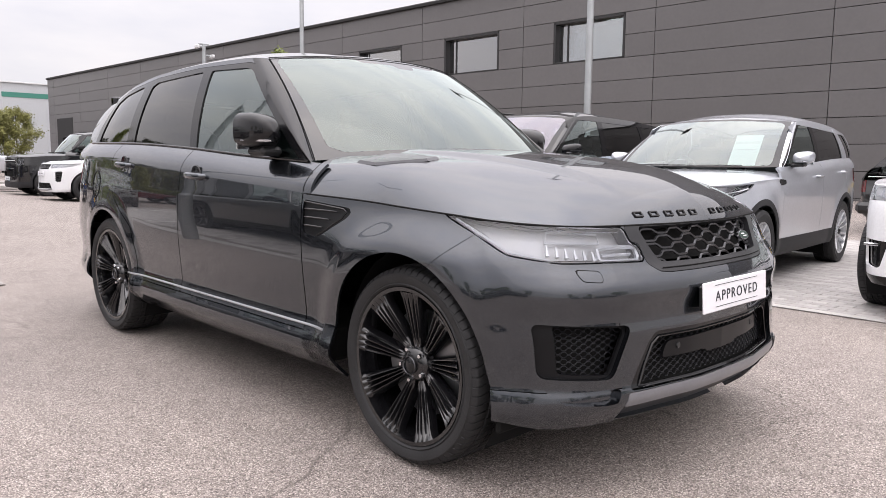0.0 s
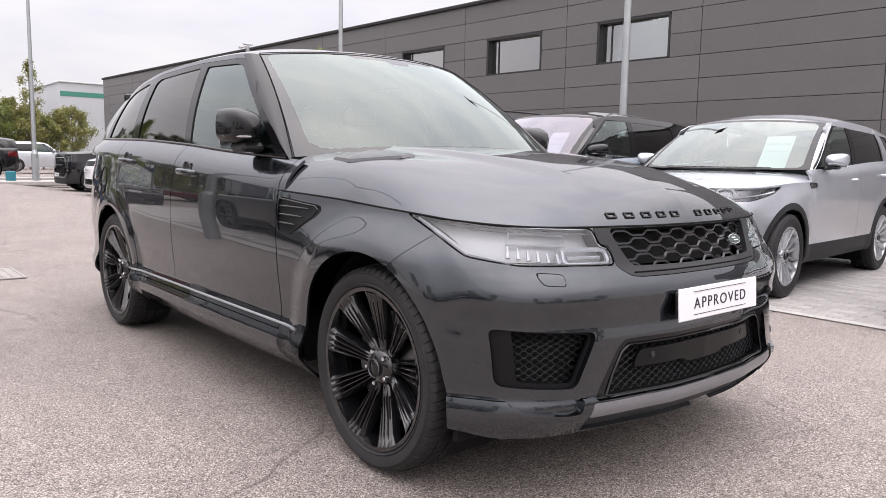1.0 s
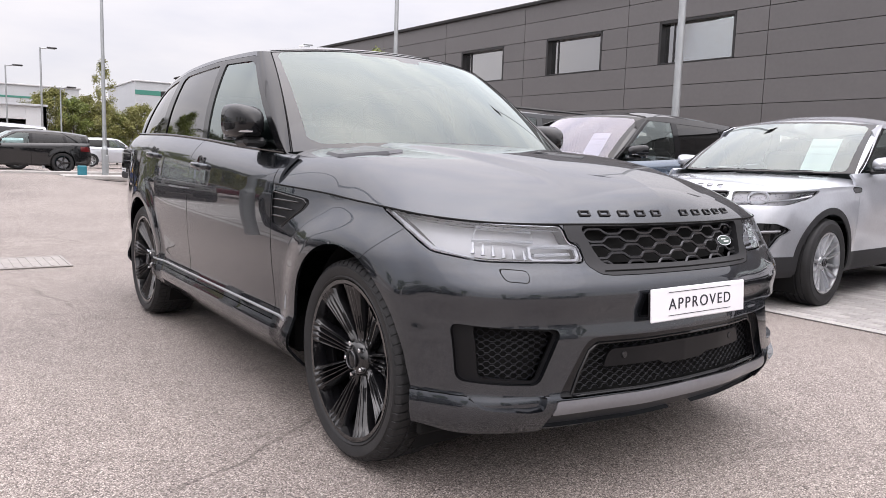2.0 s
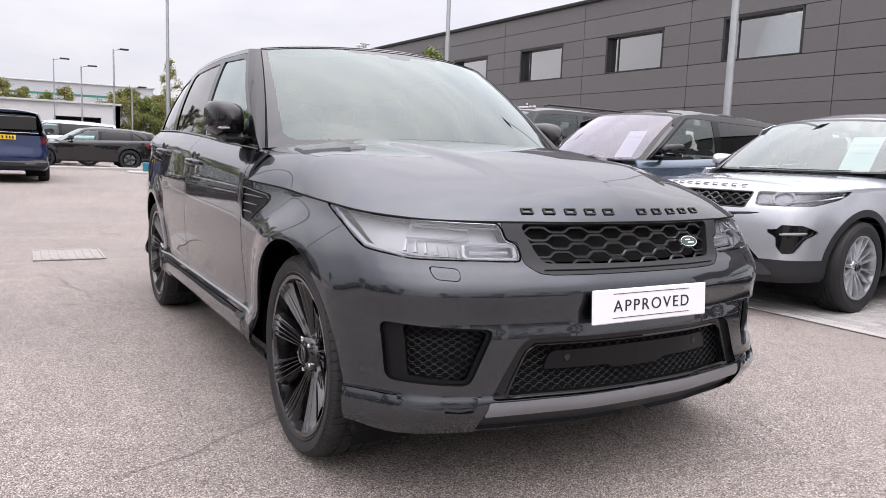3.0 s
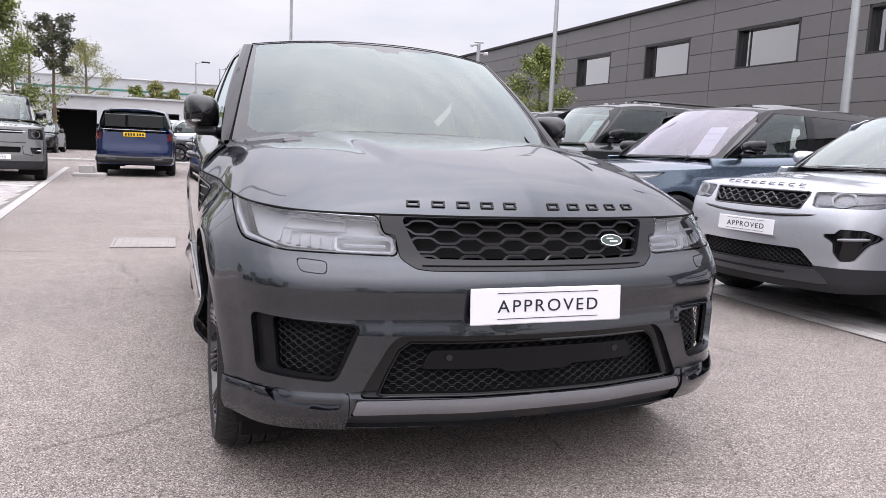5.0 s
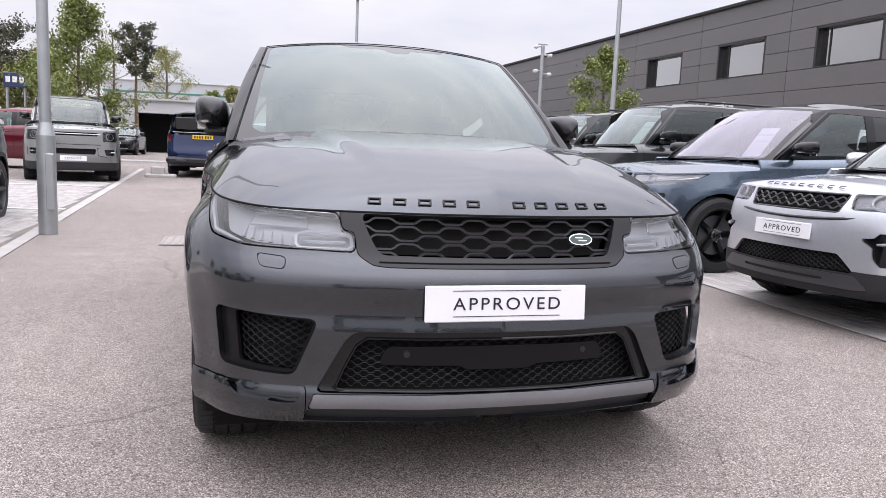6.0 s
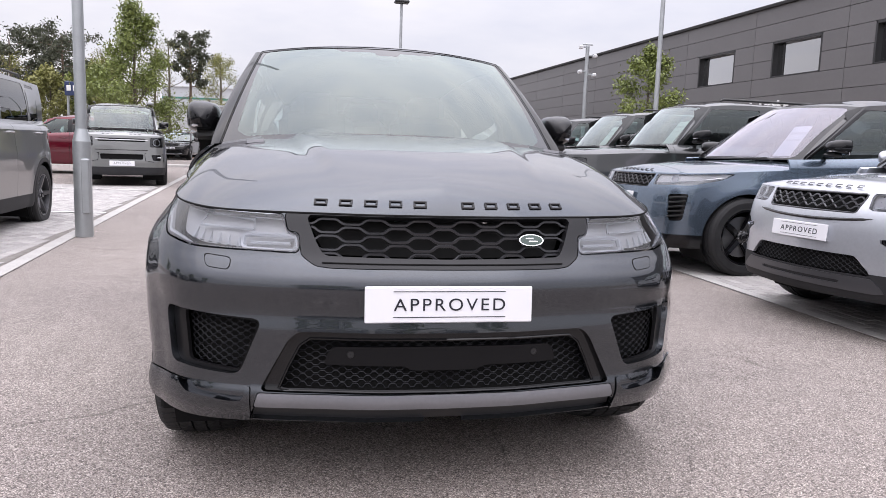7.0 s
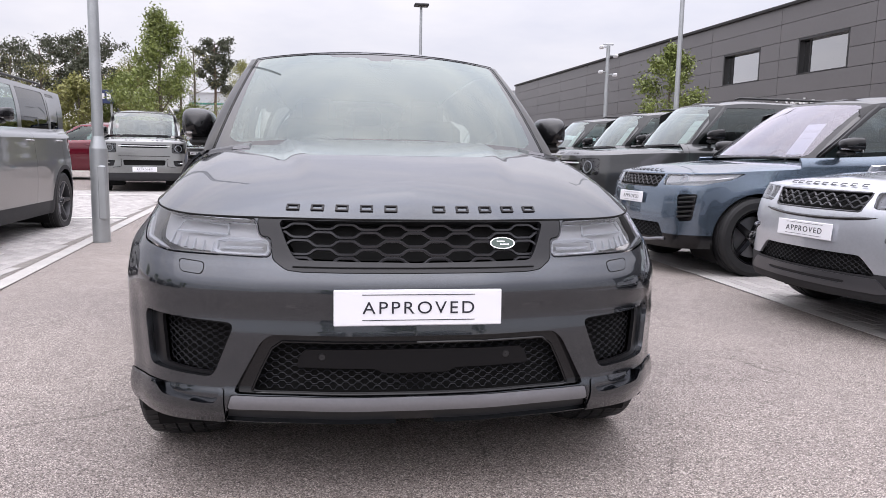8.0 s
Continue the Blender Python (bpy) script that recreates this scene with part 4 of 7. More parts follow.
    for sgn in (-1, 1):
        side = (lambda q: q) if sgn < 0 else (lambda q: q.mirror())
        fw = panel("front_wing", [side(wing.cut(off(vent))), side(sh_all.cut(below(1, .62), above(1, .575)))], M_GREY, car)
        panel("vent_recess", [side(flank.cut(inset(vent, -.002)).moved(-.010))], M_BLANK, fw, "black side vent", 0)
        k = 1 if sgn < 0 else -1
        for i in range(3):                   # long blades in the vent, one above another
            z = .925 - i * .034
            pts = [sh.at(Y(y), z + .020 * (y - .47))[:3] for y in np.linspace(.405 + i * .040, .606, 6)]
            Build().tube([((p[0] + .004) * k, p[1], p[2]) for p in pts], [.002, .0035, .004, .004, .004, .003], 6).put("vent_blade", M_GLOSS, fw)
        edge = [sh.at(Y(y), z)[:3] for y, z in ((.606, .958), (.36, .936), (.337, .924), (.36, .900), (.48, .835), (.51, .822))]
        Build().tube([((p[0] - .001) * k, p[1], p[2]) for p in edge], .0035, 6).put("vent_rim", M_GLOSS, fw, "gloss black rim of the side vent")
        df = panel("front_door", [side(flank.cut(door_f, above(2, sill_z))), side(sh_all.cut(door_f))], M_GREY, car)
        dr = panel("rear_door", [side(flank.cut(door_r, above(2, sill_z), arch_r)), side(sh_all.cut(door_r))], M_GREY, car)
        panel("quarter_panel", [side(flank.cut(above(1, 2.3), off(door_r, .005), arch_r, lambda v: hood_line(v[:, 1]) + .001 - v[:, 2])), side(sh_all.cut(above(1, 2.6), off(door_r, .005)))], M_GREY, car)
        panel("sill", [side(flank.cut(below(2, sill_z - .004), above(1, .3), below(1, 2.62), arch, arch_r))], M_GREY, car)
        q = [sh.at(Y(y), .437)[:3] for y in np.linspace(.47, 2.54, 40)]
        Build().tube([((p[0] - .004) * (1 if sgn < 0 else -1), p[1], p[2]) for p in q], .0056, 8).put("sill_strip", M_ALLOY, car, "bright strip along the sill")
        for yy, dd in ((1.62, df), (2.62, dr)):
            z = float(sh.top(yy)) - .002
            k = -1 if sgn < 0 else 1
            x = -float(sh.at(Y(yy), z)[0]) + .012
            hb = Build()
            n = 9
            for j in range(1):
                pts = [(k * (x - .028 if q in (0, n - 1) else x + .018 * math.sin(math.pi * q / (n - 1))), yy - .105 + .21 * q / (n - 1), z + .006 * (q / (n - 1) - .5)) for q in range(n)]
                hb.tube(pts, [.010, .016, .0175, .018, .018, .018, .0175, .015, .009], 10)
            hb.put("door_handle", M_GREY, dd)
            cup = Build().turned([(.001, .0), (.052, -.002), (.056, .003)], 24, Matrix.Translation((k * (x - .0105), yy, z)) @ Matrix.Rotation(radians(180) if k > 0 else 0, 4, "Z"), closed=False)
            cup.put("handle_cup", M_GLOSS, dd, "dark hollow behind the handle")
        mirror_part(car, (sgn * .862, 1.0, 1.250), sgn, M_GLOSS, 1.08, width=.155)
    rear = sh.shell(Y(3.55), sh.s[-1], 50, 40).cut(above(2, .3))
    panel("tailgate", rear.cut(above(1, 3.7)), M_GREY, car, "", .01, True)
    tl = poly([(3.66, .95), (3.66, 1.10), (3.95, 1.12), (3.95, .97)], (1, 2), .02)
    panel("tail_lamp", flank.cut(tl).moved(.004), M_LAMPR, car, "red tail lamp", .01, True)
    fl = [sh.at(Y(3.12) + .075 * math.cos(a), .955 + .09 * math.sin(a))[:3] + np.array((-.0015, 0, 0)) for a in np.linspace(0, 2 * math.pi, 32, endpoint=False)]
    Build().tube(fl, .0022, 5, closed=True).put("filler_flap_gap", M_UNDER, car)

    # bonnet
    bon = sh.hood(140, 110)
    hood = panel("bonnet", bon.cut(lambda v: .434 + .29 * (np.abs(v[:, 0]) / .835) ** 2.2 - v[:, 1]), M_GREY, car, "", .02, True)
    tree = bon.v
    seam = [sh.at(s, sh.top(np.interp(s, sh.s, sh.oy)) - .001)[:3] for s in np.linspace(0, Y(.60), 90)]
    seam = [(-q[0], q[1], q[2]) for q in seam[::-1]] + [tuple(q) for q in seam[1:]]
    Build().tube(seam, .0034, 6).put("bonnet_gap", M_UNDER, car, "dark gap round the bonnet")

    def on_bonnet(x, y):
        i = int(np.argmin((tree[:, 0] + abs(x)) ** 2 + (tree[:, 1] - y) ** 2))
        return float(tree[i, 2])
    for sgn in (-1, 1):
        pts = [(.80, .47), (.62, .46), (.60, .18), (.67, .17), (.80, .36)]
        v = [(sgn * x, y, on_bonnet(x, y) + .001) for x, y in pts]
        c = np.mean(v, 0)
        vv = v + [(x, y, z + .011) for x, y, z in [(c + (np.array(p) - c) * .93).tolist() for p in v]] + [(x, y, z + .006) for x, y, z in [(c + (np.array(p) - c) * .70).tolist() for p in v]]
        n = len(v)
        fs = [(i, (i + 1) % n, n + (i + 1) % n, n + i) for i in range(n)] + [(n + i, n + (i + 1) % n, 2 * n + (i + 1) % n, 2 * n + i) for i in range(n)] + [tuple(range(2 * n, 3 * n))]
        bv = Build().add(vv, fs if sgn > 0 else [q[::-1] for q in fs]).put("bonnet_vent", M_TRIM, hood, "dark bonnet vent", 20)
    # ten plain blocks stand for the maker's raised letters
    bn = bon.normals()
    for i in range(11):
        if i == 5:
            continue
        x = -.388 + i * .0777
        cost = (np.abs(bon.v[:, 0]) - abs(x)) ** 2 + (bon.v[:, 2] - .948) ** 2 + 10 * (bon.v[:, 1] > -.4)
        near = np.argsort(cost)[:40]
        wt = 1 / (cost[near] + 2e-4)
        nrm = Vector((bn[near] * wt[:, None]).sum(0)).normalized()
        nrm.x *= -1 if x > 0 else 1
        yz = (bon.v[near] * wt[:, None]).sum(0) / wt.sum()
        c = Vector((x, yz[1], yz[2])) + nrm * .0025
        m = Matrix.Translation(c) @ Matrix.Rotation(math.atan2(nrm.x, -nrm.y), 4, "Z") @ Matrix.Rotation(-math.asin(nrm.z), 4, "X")
        b = Build()
        for dx, dz, w, h in ((0, .0095, .042, .006), (0, -.0095, .042, .006), (-.018, 0, .0065, .014), (.018, 0, .0065, .014)):
            b.box((dx, 0, dz), (w, .006, h), .0012, m)
        b.put("raised_block", M_GLOSS, hood, "gloss black raised block")
    pb, nb = spot(S(.285), .843, .006)
    bm_ = Matrix.Translation((-pb.x, pb.y, pb.z)) @ Matrix.Rotation(radians(-28), 4, "X")
    oval = lambda a, c: [(a * math.cos(t), c * math.sin(t)) for t in np.linspace(0, 2 * math.pi, 32, endpoint=False)]
    badge = Build().prism(oval(.043, .0215), .008, bm_, .96).put("badge", M_CHROME, car, "oval badge with bright rim")
    Build().prism(oval(.038, .0175), .0095, bm_, .98).put("badge_face", M_GREEN, badge, "dark green oval face")
    for dx, dz, w in ((-.006, .005, .026), (.006, -.005, .030)):
        Build().box((dx, -.0098, dz), (w, .001, .0045), .0003, bm_).put("plain_bar", M_PLATE, badge)

    # plate on its plinth
    pm = Matrix.Translation((.0, -.806, .657)) @ Matrix.Rotation(radians(-4), 4, "X")
    Build().box((0, .012, 0), (.50, .022, .09), .006, pm).put("plate_plinth", M_SATIN, car)
    number_plate(car, pm, M_PLATE, "APPROVED", label="white plate with the word APPROVED")

    # glasshouse
    ws = sh.windscreen(140, 90)
    pane = poly([(-.925, .10), (-.962, .94), (-.94, .982), (-.42, .982), (-.36, .935), (-.10, .930), (-.08, .885), (.08, .885), (.10, .930), (.36, .935), (.42, .982), (.94, .982), (.962, .94), (.925, .10), (.86, .045), (-.86, .045)], (3, 4), .02)
    scr = panel("windscreen", ws.cut(pane), G_HERO, car, "windscreen reflecting the cloudy sky", 0)
    panel("screen_border", ws.cut(off(pane)), M_FRIT, car, "black glazing border", .006)
    box = poly([(-.20, 1.2), (-.20, .915), (-.12, .905), (-.085, .89), (-.07, .84), (.07, .84), (.085, .89), (.12, .905), (.20, .915), (.20, 1.2)], (3, 4), .01)
    panel("sensor_housing", ws.cut(box).moved(-.006), M_SATIN, car, "black sensor housing behind the screen", .02)
    gs = sh.glass_side(.66, 3.80, 190, 26)
    tests = {"front": poly([(.80, 1.05), (.80, 1.135), (1.40, 1.572), (1.47, 1.596), (1.865, 1.612), (1.785, 1.10), (1.77, 1.05)], (1, 2), .02),
             "rear": poly([(1.855, 1.05), (1.865, 1.10), (1.955, 1.613), (2.58, 1.598), (2.65, 1.575), (2.70, 1.10), (2.70, 1.05)], (1, 2), .02),
             "quarter": poly([(2.83, 1.05), (2.78, 1.56), (2.81, 1.588), (3.15, 1.548), (3.29, 1.505), (3.43, 1.10), (3.43, 1.05)], (1, 2), .02)}
    aframe = poly([(.67, 1.05), (.74, 1.135), (1.38, 1.600), (1.46, 1.624), (2.0, 1.640), (2.6, 1.628), (3.05, 1.590), (3.36, 1.530), (3.56, 1.05)], (1, 2), .03)
    for sgn in (-1, 1):
        side = (lambda q: q) if sgn < 0 else (lambda q: q.mirror())
        fr = panel("window_surround", [side(gs.cut(aframe, *[off(inset(t, .0)) for t in tests.values()]))], M_GLOSS, car, "gloss black window surround", .012, split=True)
        panel("front_door_glass", [side(gs.cut(inset(tests["front"], -.002)).moved(-.006))], G_SIDE, car, "clear front door glass", 0)
        panel("rear_door_glass", [side(gs.cut(inset(tests["rear"], -.002)).moved(-.006))], G_PRIV, car, "dark privacy glass", 0)
        panel("quarter_glass", [side(gs.cut(inset(tests["quarter"], -.002)).moved(-.006))], G_PRIV, car, "dark privacy glass", 0)
        panel("roof_rail", [side(gs.cut(off(aframe, .002), above(1, 1.42)))], M_GREY, car, "", .01)
        # the screen pillar, between screen and door; its dark reflection is put in as black
        n = 24
        t = np.linspace(0, 1, n)[:, None]
        e = sh.screen_pt(np.full((n, 1), -1.0), t)[:, 0, :3]
        yy = .70 + (1.46 - .70) * t[:, 0]
        zz = 1.118 + (1.644 - 1.118) * t[:, 0] ** .98
        w = np.clip((zz - sh.belt(yy)) / (sh.rail(yy) - sh.belt(yy)), 0, 1)
        xx = sh.belt_x(yy) + (sh.rail_x(yy) - sh.belt_x(yy)) * w + .022 * 4 * w * (1 - w) + .004
        o = np.stack([-xx, yy, zz], -1)
        k = np.linspace(0, 1, 7)[None, :, None]
        pil = e[:, None, :] * (1 - k) + o[:, None, :] * k
        pil[..., 0] -= .014 * np.sin(np.pi * k[..., 0])
        pil[..., 1] -= .010 * np.sin(np.pi * k[..., 0])
        # black in place of the body grey: the dim reflection is in the colour
        panel("screen_pillar", [side(Sheet.grid(pil))], M_GLOSS, car, "windscreen pillar, body grey blackened for its dark reflection", .012)
        # strip along the belt
        q = [(sgn * (float(sh.belt_x(y)) + .002), y, float(sh.belt(y)) + .002) for y in np.linspace(.72, 3.62, 40)]
        Build().tube(q, .0065, 6).put("belt_strip", M_GLOSS, car, "thin black belt strip")
    seal = [sh.screen_pt(np.array(-1.0), np.array(t))[:3] for t in np.linspace(0, 1, 16)]
    seal += [sh.screen_pt(np.array(a), np.array(1.0))[:3] for a in np.linspace(-.95, .95, 30)]
    seal += [sh.screen_pt(np.array(1.0), np.array(t))[:3] for t in np.linspace(1, 0, 16)]
    Build().tube([(p[0], p[1] - .004, p[2] + .003) for p in seal], .0024, 6).put("screen_seal", M_UNDER, car, "black rubber seal round the windscreen")
    panel("roof", sh.roof(110, 44), M_GREY, car, "", .02)
    panel("headliner", sh.roof(40, 30).moved(-.045), M_LEATHER, car, "dark headliner", 0)
    strip_ = [spot(s, .770, -.002)[0] for s in np.linspace(0, S(.385), 14)]
    Build().tube([(-q.x, q.y, q.z) for q in strip_[::-1]] + [tuple(q) for q in strip_[1:]], .0022, 5).put("grille_seam", M_UNDER, car)
    sp_ = Build()
    sp_.box((0, 3.70, 1.572), (1.12, .24, .030), .012)
    sp_.put("rear_spoiler", M_GREY, car)
    rs = Build().box((0, 3.68, 1.38), (1.25, .02, .40), .01, Matrix.Identity(4))
    rs.put("rear_screen", G_PRIV, car)
    # wipers
    for a0, a1, w1 in ((-.30, .06, -.006), (.16, .50, -.006)):
        pts = [tuple(sh.screen_pt(np.array(a), np.array(w1 + .012 * i / 6))[:3] + np.array((0, -.010, .012))) for i, a in enumerate(np.linspace(a0, a1, 7))]
        Build().tube(pts, [.003, .003, .003, .003, .003, .003, .002], 6).put("wiper", M_SATIN, car)
    # road wheels
    for y in (0.0, sh.wb):
        for sgn in (-1, 1):
            make_wheel("multi", .3745, .290, .276, M_WHEELB, car, (sgn * .809, y - (.006 if y == 0 else 0), .3755), sgn)
    liner(sh, car)
    underbody(sh, car)
    cabin(sh, car, -1)
    val = sh.shell(0, S(.82), 40, 8, .245, .30).moved(-.07)
    panel("valance", val, M_UNDER, car, "", .02, True)
    return car


hero(pose(-.014, 0, 0, 0, 0, .45))


# ---- other vehicles ----
def suv_shape(wb=2.74, fo=.86, ro=1.0, hw=.95, zr=1.62, belt0=1.10, belt1=1.20, cowl=1.08, lip=.93, f0=.46, f1=.74, h0=1.22, h1=1.40, corner=1.0, wheel=.365, arch=.40, roof_rear=None, crown=.07, tuck=.15, pw=4.0, nose_lean=.10, rear_drop=.06, cab=1.0):
    tail_y = wb + ro
    k = hw / .975
    c = corner
    out = [(0, -fo), (.2 * k, -fo + .008 * c), (.4 * k, -fo + .040 * c), (.6 * k, -fo + .085 * c), (.744 * k, -fo + .14 * c), (.857 * k, -fo + .30 * c), (.897 * k, -fo + .45 * c), (.925 * k, -fo + .60 * c + .001), (.95 * k, .02), (.968 * k, .7), (.975 * k, 1.4), (.97 * k, wb - .1), (.945 * k, wb + .45), (.90 * k, tail_y - .22), (.80 * k, tail_y - .08), (.55 * k, tail_y - .02), (0, tail_y)]
    ye = tail_y - .12
    return Shape(
        outline=out, nose=[(.2, .06), (.32, 0), (.55, 0), (.70, .01), (lip - .15, .03), (lip, nose_lean), (lip + .1, nose_lean + .05)],
        tail=[(.25, -.12), (.4, -.02), (.6, 0), (.85, -.04), (1.2, -.08)],
        side=[(.22, .09), (.34, .03), (.50, .018), (.75, .004), (.90, .002), (1.05, .016), (1.2, .03)],
        top=[(-fo, lip), (-fo + .3, lip + .012), (-.1, lip + .04), (.6, cowl - .09), (wb, belt1 - .12), (tail_y, belt1 - .10)],
        base=[(0, .26), (1.2, .27), (5, .28), (7, .34)],
        belt=[(.4, belt0 - .01), (.75, belt0), (wb, belt1), (tail_y, belt1 + .02)],
        belt_x=[(.4, hw * .925 * cab), (1.4, hw * .918 * cab), (wb, hw * .90 * cab), (tail_y - .5, hw * .88 * cab), (tail_y, hw * .80)],
        rail=[(.5, zr - .25), (h1 - .1, zr - .03), (h1, zr), (h1 + .5, zr + .035), (wb - .2, zr + .02), (tail_y, zr - rear_drop)],
        rail_x=[(.5, hw * (.925 - tuck * .6) * cab), (h1, hw * (.925 - tuck) * cab), (wb, hw * (.91 - tuck) * cab), (tail_y, hw * (.86 - tuck))],
        screen=((0, f0, cowl + .005), (hw * .885 * cab, f1, cowl + .015), (0, h0, zr + .035), (hw * (.90 - tuck) * cab, h1, zr)),
        roof_rear=roof_rear or ye - .05, crown=crown, spine=[(-.45, lip + (cowl - lip) * .55), (0, lip + (cowl - lip) * .78), (f1 + .1, cowl)],
        wb=wb, wheel_r=wheel, arch_r=arch, hood_end=f1 + .02, hood_pow=pw, bulge=.015)


def vehicle(name, m, sh, mat, label, wheels="split", wheel_mat=None, roof_mat=None, style="wave", plate="APPROVED", clad=None, lamps="slim", group="parked cars", card=False, rear_plate=False, privacy=True, letters=True, mirrors=None, screen=None, skirt=0):
    """A parked car of a given shape, with its panels, glazing, lamps, grille, plate, wheels and mirrors."""
    car = thing(name, m, label, "car", group)
    S, Y = sh.sx, sh.sy
    hw, lip, fo = sh.ox[sh.half], float(sh.top(sh.oy[0])), -sh.oy[0]
    tail_y = sh.oy[-1]
    skin = sh.shell(0, sh.s[-1], 190, 34)
    arch, arch_r = circle_out(0, sh.wheel_r, sh.arch_r), circle_out(sh.wb, sh.wheel_r, sh.arch_r)
    boxy = style == "slats"
    if boxy:
        lamp = poly([(S(hw * .60), lip - .25), (S(hw * .60), lip - .04), (S(hw * .90), lip - .04), (S(hw * .90), lip - .25)], (3, 2), .02)
        grille = poly([(-.2, lip - .065), (S(hw * .50), lip - .065), (S(hw * .50), lip - .135), (-.2, lip - .135)], (3, 2), .008)
        low = poly([(-.2, lip - .415), (S(hw * .46), lip - .415), (S(hw * .44), lip - .535), (-.2, lip - .535)], (3, 2), .01)
        fog = poly([(S(hw * .62), lip - .425), (S(hw * .85), lip - .425), (S(hw * .85), lip - .555), (S(hw * .66), lip - .555)], (3, 2), .012)
    else:
        lamp = poly([(S(hw * .50), lip - .115), (S(hw * .48), lip - .012), (S(hw * .85), lip - .002), (Y(-fo + .62), lip + .012), (Y(-fo + .50), lip - .05), (S(hw * .86), lip - .105)], (3, 2), .02)
        grille = poly([(-.2, lip - .012), (S(hw * .46), lip - .012), (S(hw * .42), lip - .135), (-.2, lip - .145)], (3, 2), .015)
        low = poly([(-.2, .50), (S(hw * .52), .50), (S(hw * .60), .36), (-.2, .345)], (3, 2), .02)
        fog = poly([(S(hw * .70), .60), (S(hw * .86), .61), (S(hw * .84), .50), (S(hw * .78), .46), (S(hw * .68), .53)], (3, 2), .015)
        if style == "bars":                 # a high intake over a dark skid panel, and large angular fog pockets
            low = poly([(-.2, .545), (S(hw * .47), .545), (S(hw * .60), .425), (-.2, .420)], (3, 2), .02)
            fog = poly([(S(hw * .60), .665), (S(hw * .62), .645), (S(hw * .69), .610), (S(hw * .70), .535), (S(hw * .75), .485), (S(hw * .82), .490), (S(hw * .865), .600), (S(hw * .90), .640), (S(hw * .90), .660), (S(hw * .84), .705), (S(hw * .72), .705), (S(hw * .69), .668)], (3, 2), .008)
        if style == "block":                # an upright block of mesh at each corner
            fog = poly([(S(hw * .66), .585), (S(hw * .89), .60), (S(hw * .89), .40), (S(hw * .72), .385)], (3, 2), .02)
        if style == "wave":                 # an upright slatted vent at each corner
            fog = poly([(S(hw * .72), .79), (S(hw * .86), .80), (S(hw * .85), .54), (S(hw * .76), .53)], (3, 2), .015)
    g = .003
    clad_z = .44 if clad else 0
    arch_w = (lambda v: np.minimum(np.hypot(v[:, 1], v[:, 2] - sh.wheel_r), np.hypot(v[:, 1] - sh.wb, v[:, 2] - sh.wheel_r)) - sh.arch_r - .055) if clad else (lambda v: v[:, 2] * 0 + 1)
    lowc = (lambda v: v[:, 2] - clad_z)
    body = skin.cut(arch, arch_r, off(lamp, g), off(grille, g), off(low), off(fog))
    if clad:
        panel("cladding", [body.cut(lambda v: np.maximum(-lowc(v), -arch_w(v))).moved(.004)], clad, car, "dark lower cladding", .012, True)
        body = body.cut(lambda v: np.minimum(lowc(v), arch_w(v)))
    if skirt:                                # black foot of the bumper
        ft = lambda v: np.minimum(skirt - v[:, 2], Y(-fo + .62) - v[:, 3])
        panel("bumper_foot", [body.cut(ft).moved(.004)], M_GLOSS, car, "gloss black foot of the bumper", .012, True)
        body = body.cut(lambda v: -ft(v))
    d1, d2, d3 = sh.screen[1][1] - .10, sh.wb * .655, sh.wb + .06
    shl = sh.shoulder(d1 - .08, tail_y - .12, 90)
    panel("front_body", [body.cut(below(1, d1)), shl.cut(below(1, d1))], mat, car, "", .02, True)
    door = lambda a, b2: (lambda v: np.minimum(v[:, 1] - a - .003, b2 - .003 - v[:, 1]))
    for sgn in (-1, 1):
        side = (lambda q: q) if sgn < 0 else (lambda q: q.mirror())
        for a, b2, nm in ((d1, d2, "front_door"), (d2, d3, "rear_door")):
            dd = panel(nm, [side(body.cut(door(a, b2))), side(shl.cut(door(a, b2)))], mat, car)
            yy = b2 - .17
            z = float(sh.top(yy)) - .03
            x = -float(sh.at(Y(yy), z)[0])
            Build().tube([(sgn * (x - .01), yy - .09, z), (sgn * (x + .030), yy - .06, z), (sgn * (x + .034), yy, z), (sgn * (x + .030), yy + .06, z), (sgn * (x - .01), yy + .09, z)], [.011, .014, .014, .014, .011], 8).put("door_handle", mat, dd)
        hl = panel("headlamp", [side(skin.cut(inset(lamp, .001)).moved(-.03))], (M_LAMPD if style == "bars" else M_LAMPB) if not boxy else M_GLOSS, car, "clear headlamp", 0)
        panel("lens", [side(skin.cut(inset(lamp, .002)))], G_LENS, hl, "clear lens", .003)
        ss = (S(hw * .75), lip - .145) if boxy else (S(hw * (.68 if style == "bars" else .72)), lip - .055)
        rr = .075 if boxy else (.047 if style == "bars" else .036)
        ring = []
        for t in np.linspace(0, 2 * math.pi, 22, endpoint=False):
            p = sh.at(ss[0] + rr * (1.55 if style == "bars" else 1.1) * math.cos(t), ss[1] + rr * math.sin(t))[:3] + np.array((0, .016, 0))
            ring.append((p[0] * -sgn if sgn > 0 else p[0], p[1], p[2]))
        ring = [(abs(x) * sgn, y, z) for x, y, z in ring]
        Build().tube(ring, .010 if style == "bars" else .007, 6, closed=True).put("light_ring", M_LAMPW, hl)
        if not boxy:
            pts = [sh.at(q, z)[:3] + np.array((0, .014, 0)) for q, z in zip(np.linspace(S(hw * .52), Y(-fo + .5), 10), np.linspace(lip - .10, lip - .03, 10) - .008 * np.sin(np.linspace(0, 3.14, 10)))]
            Build().tube([(abs(p[0]) * sgn, p[1], p[2]) for p in pts], .006, 6).put("light_guide", M_LAMPW, hl)
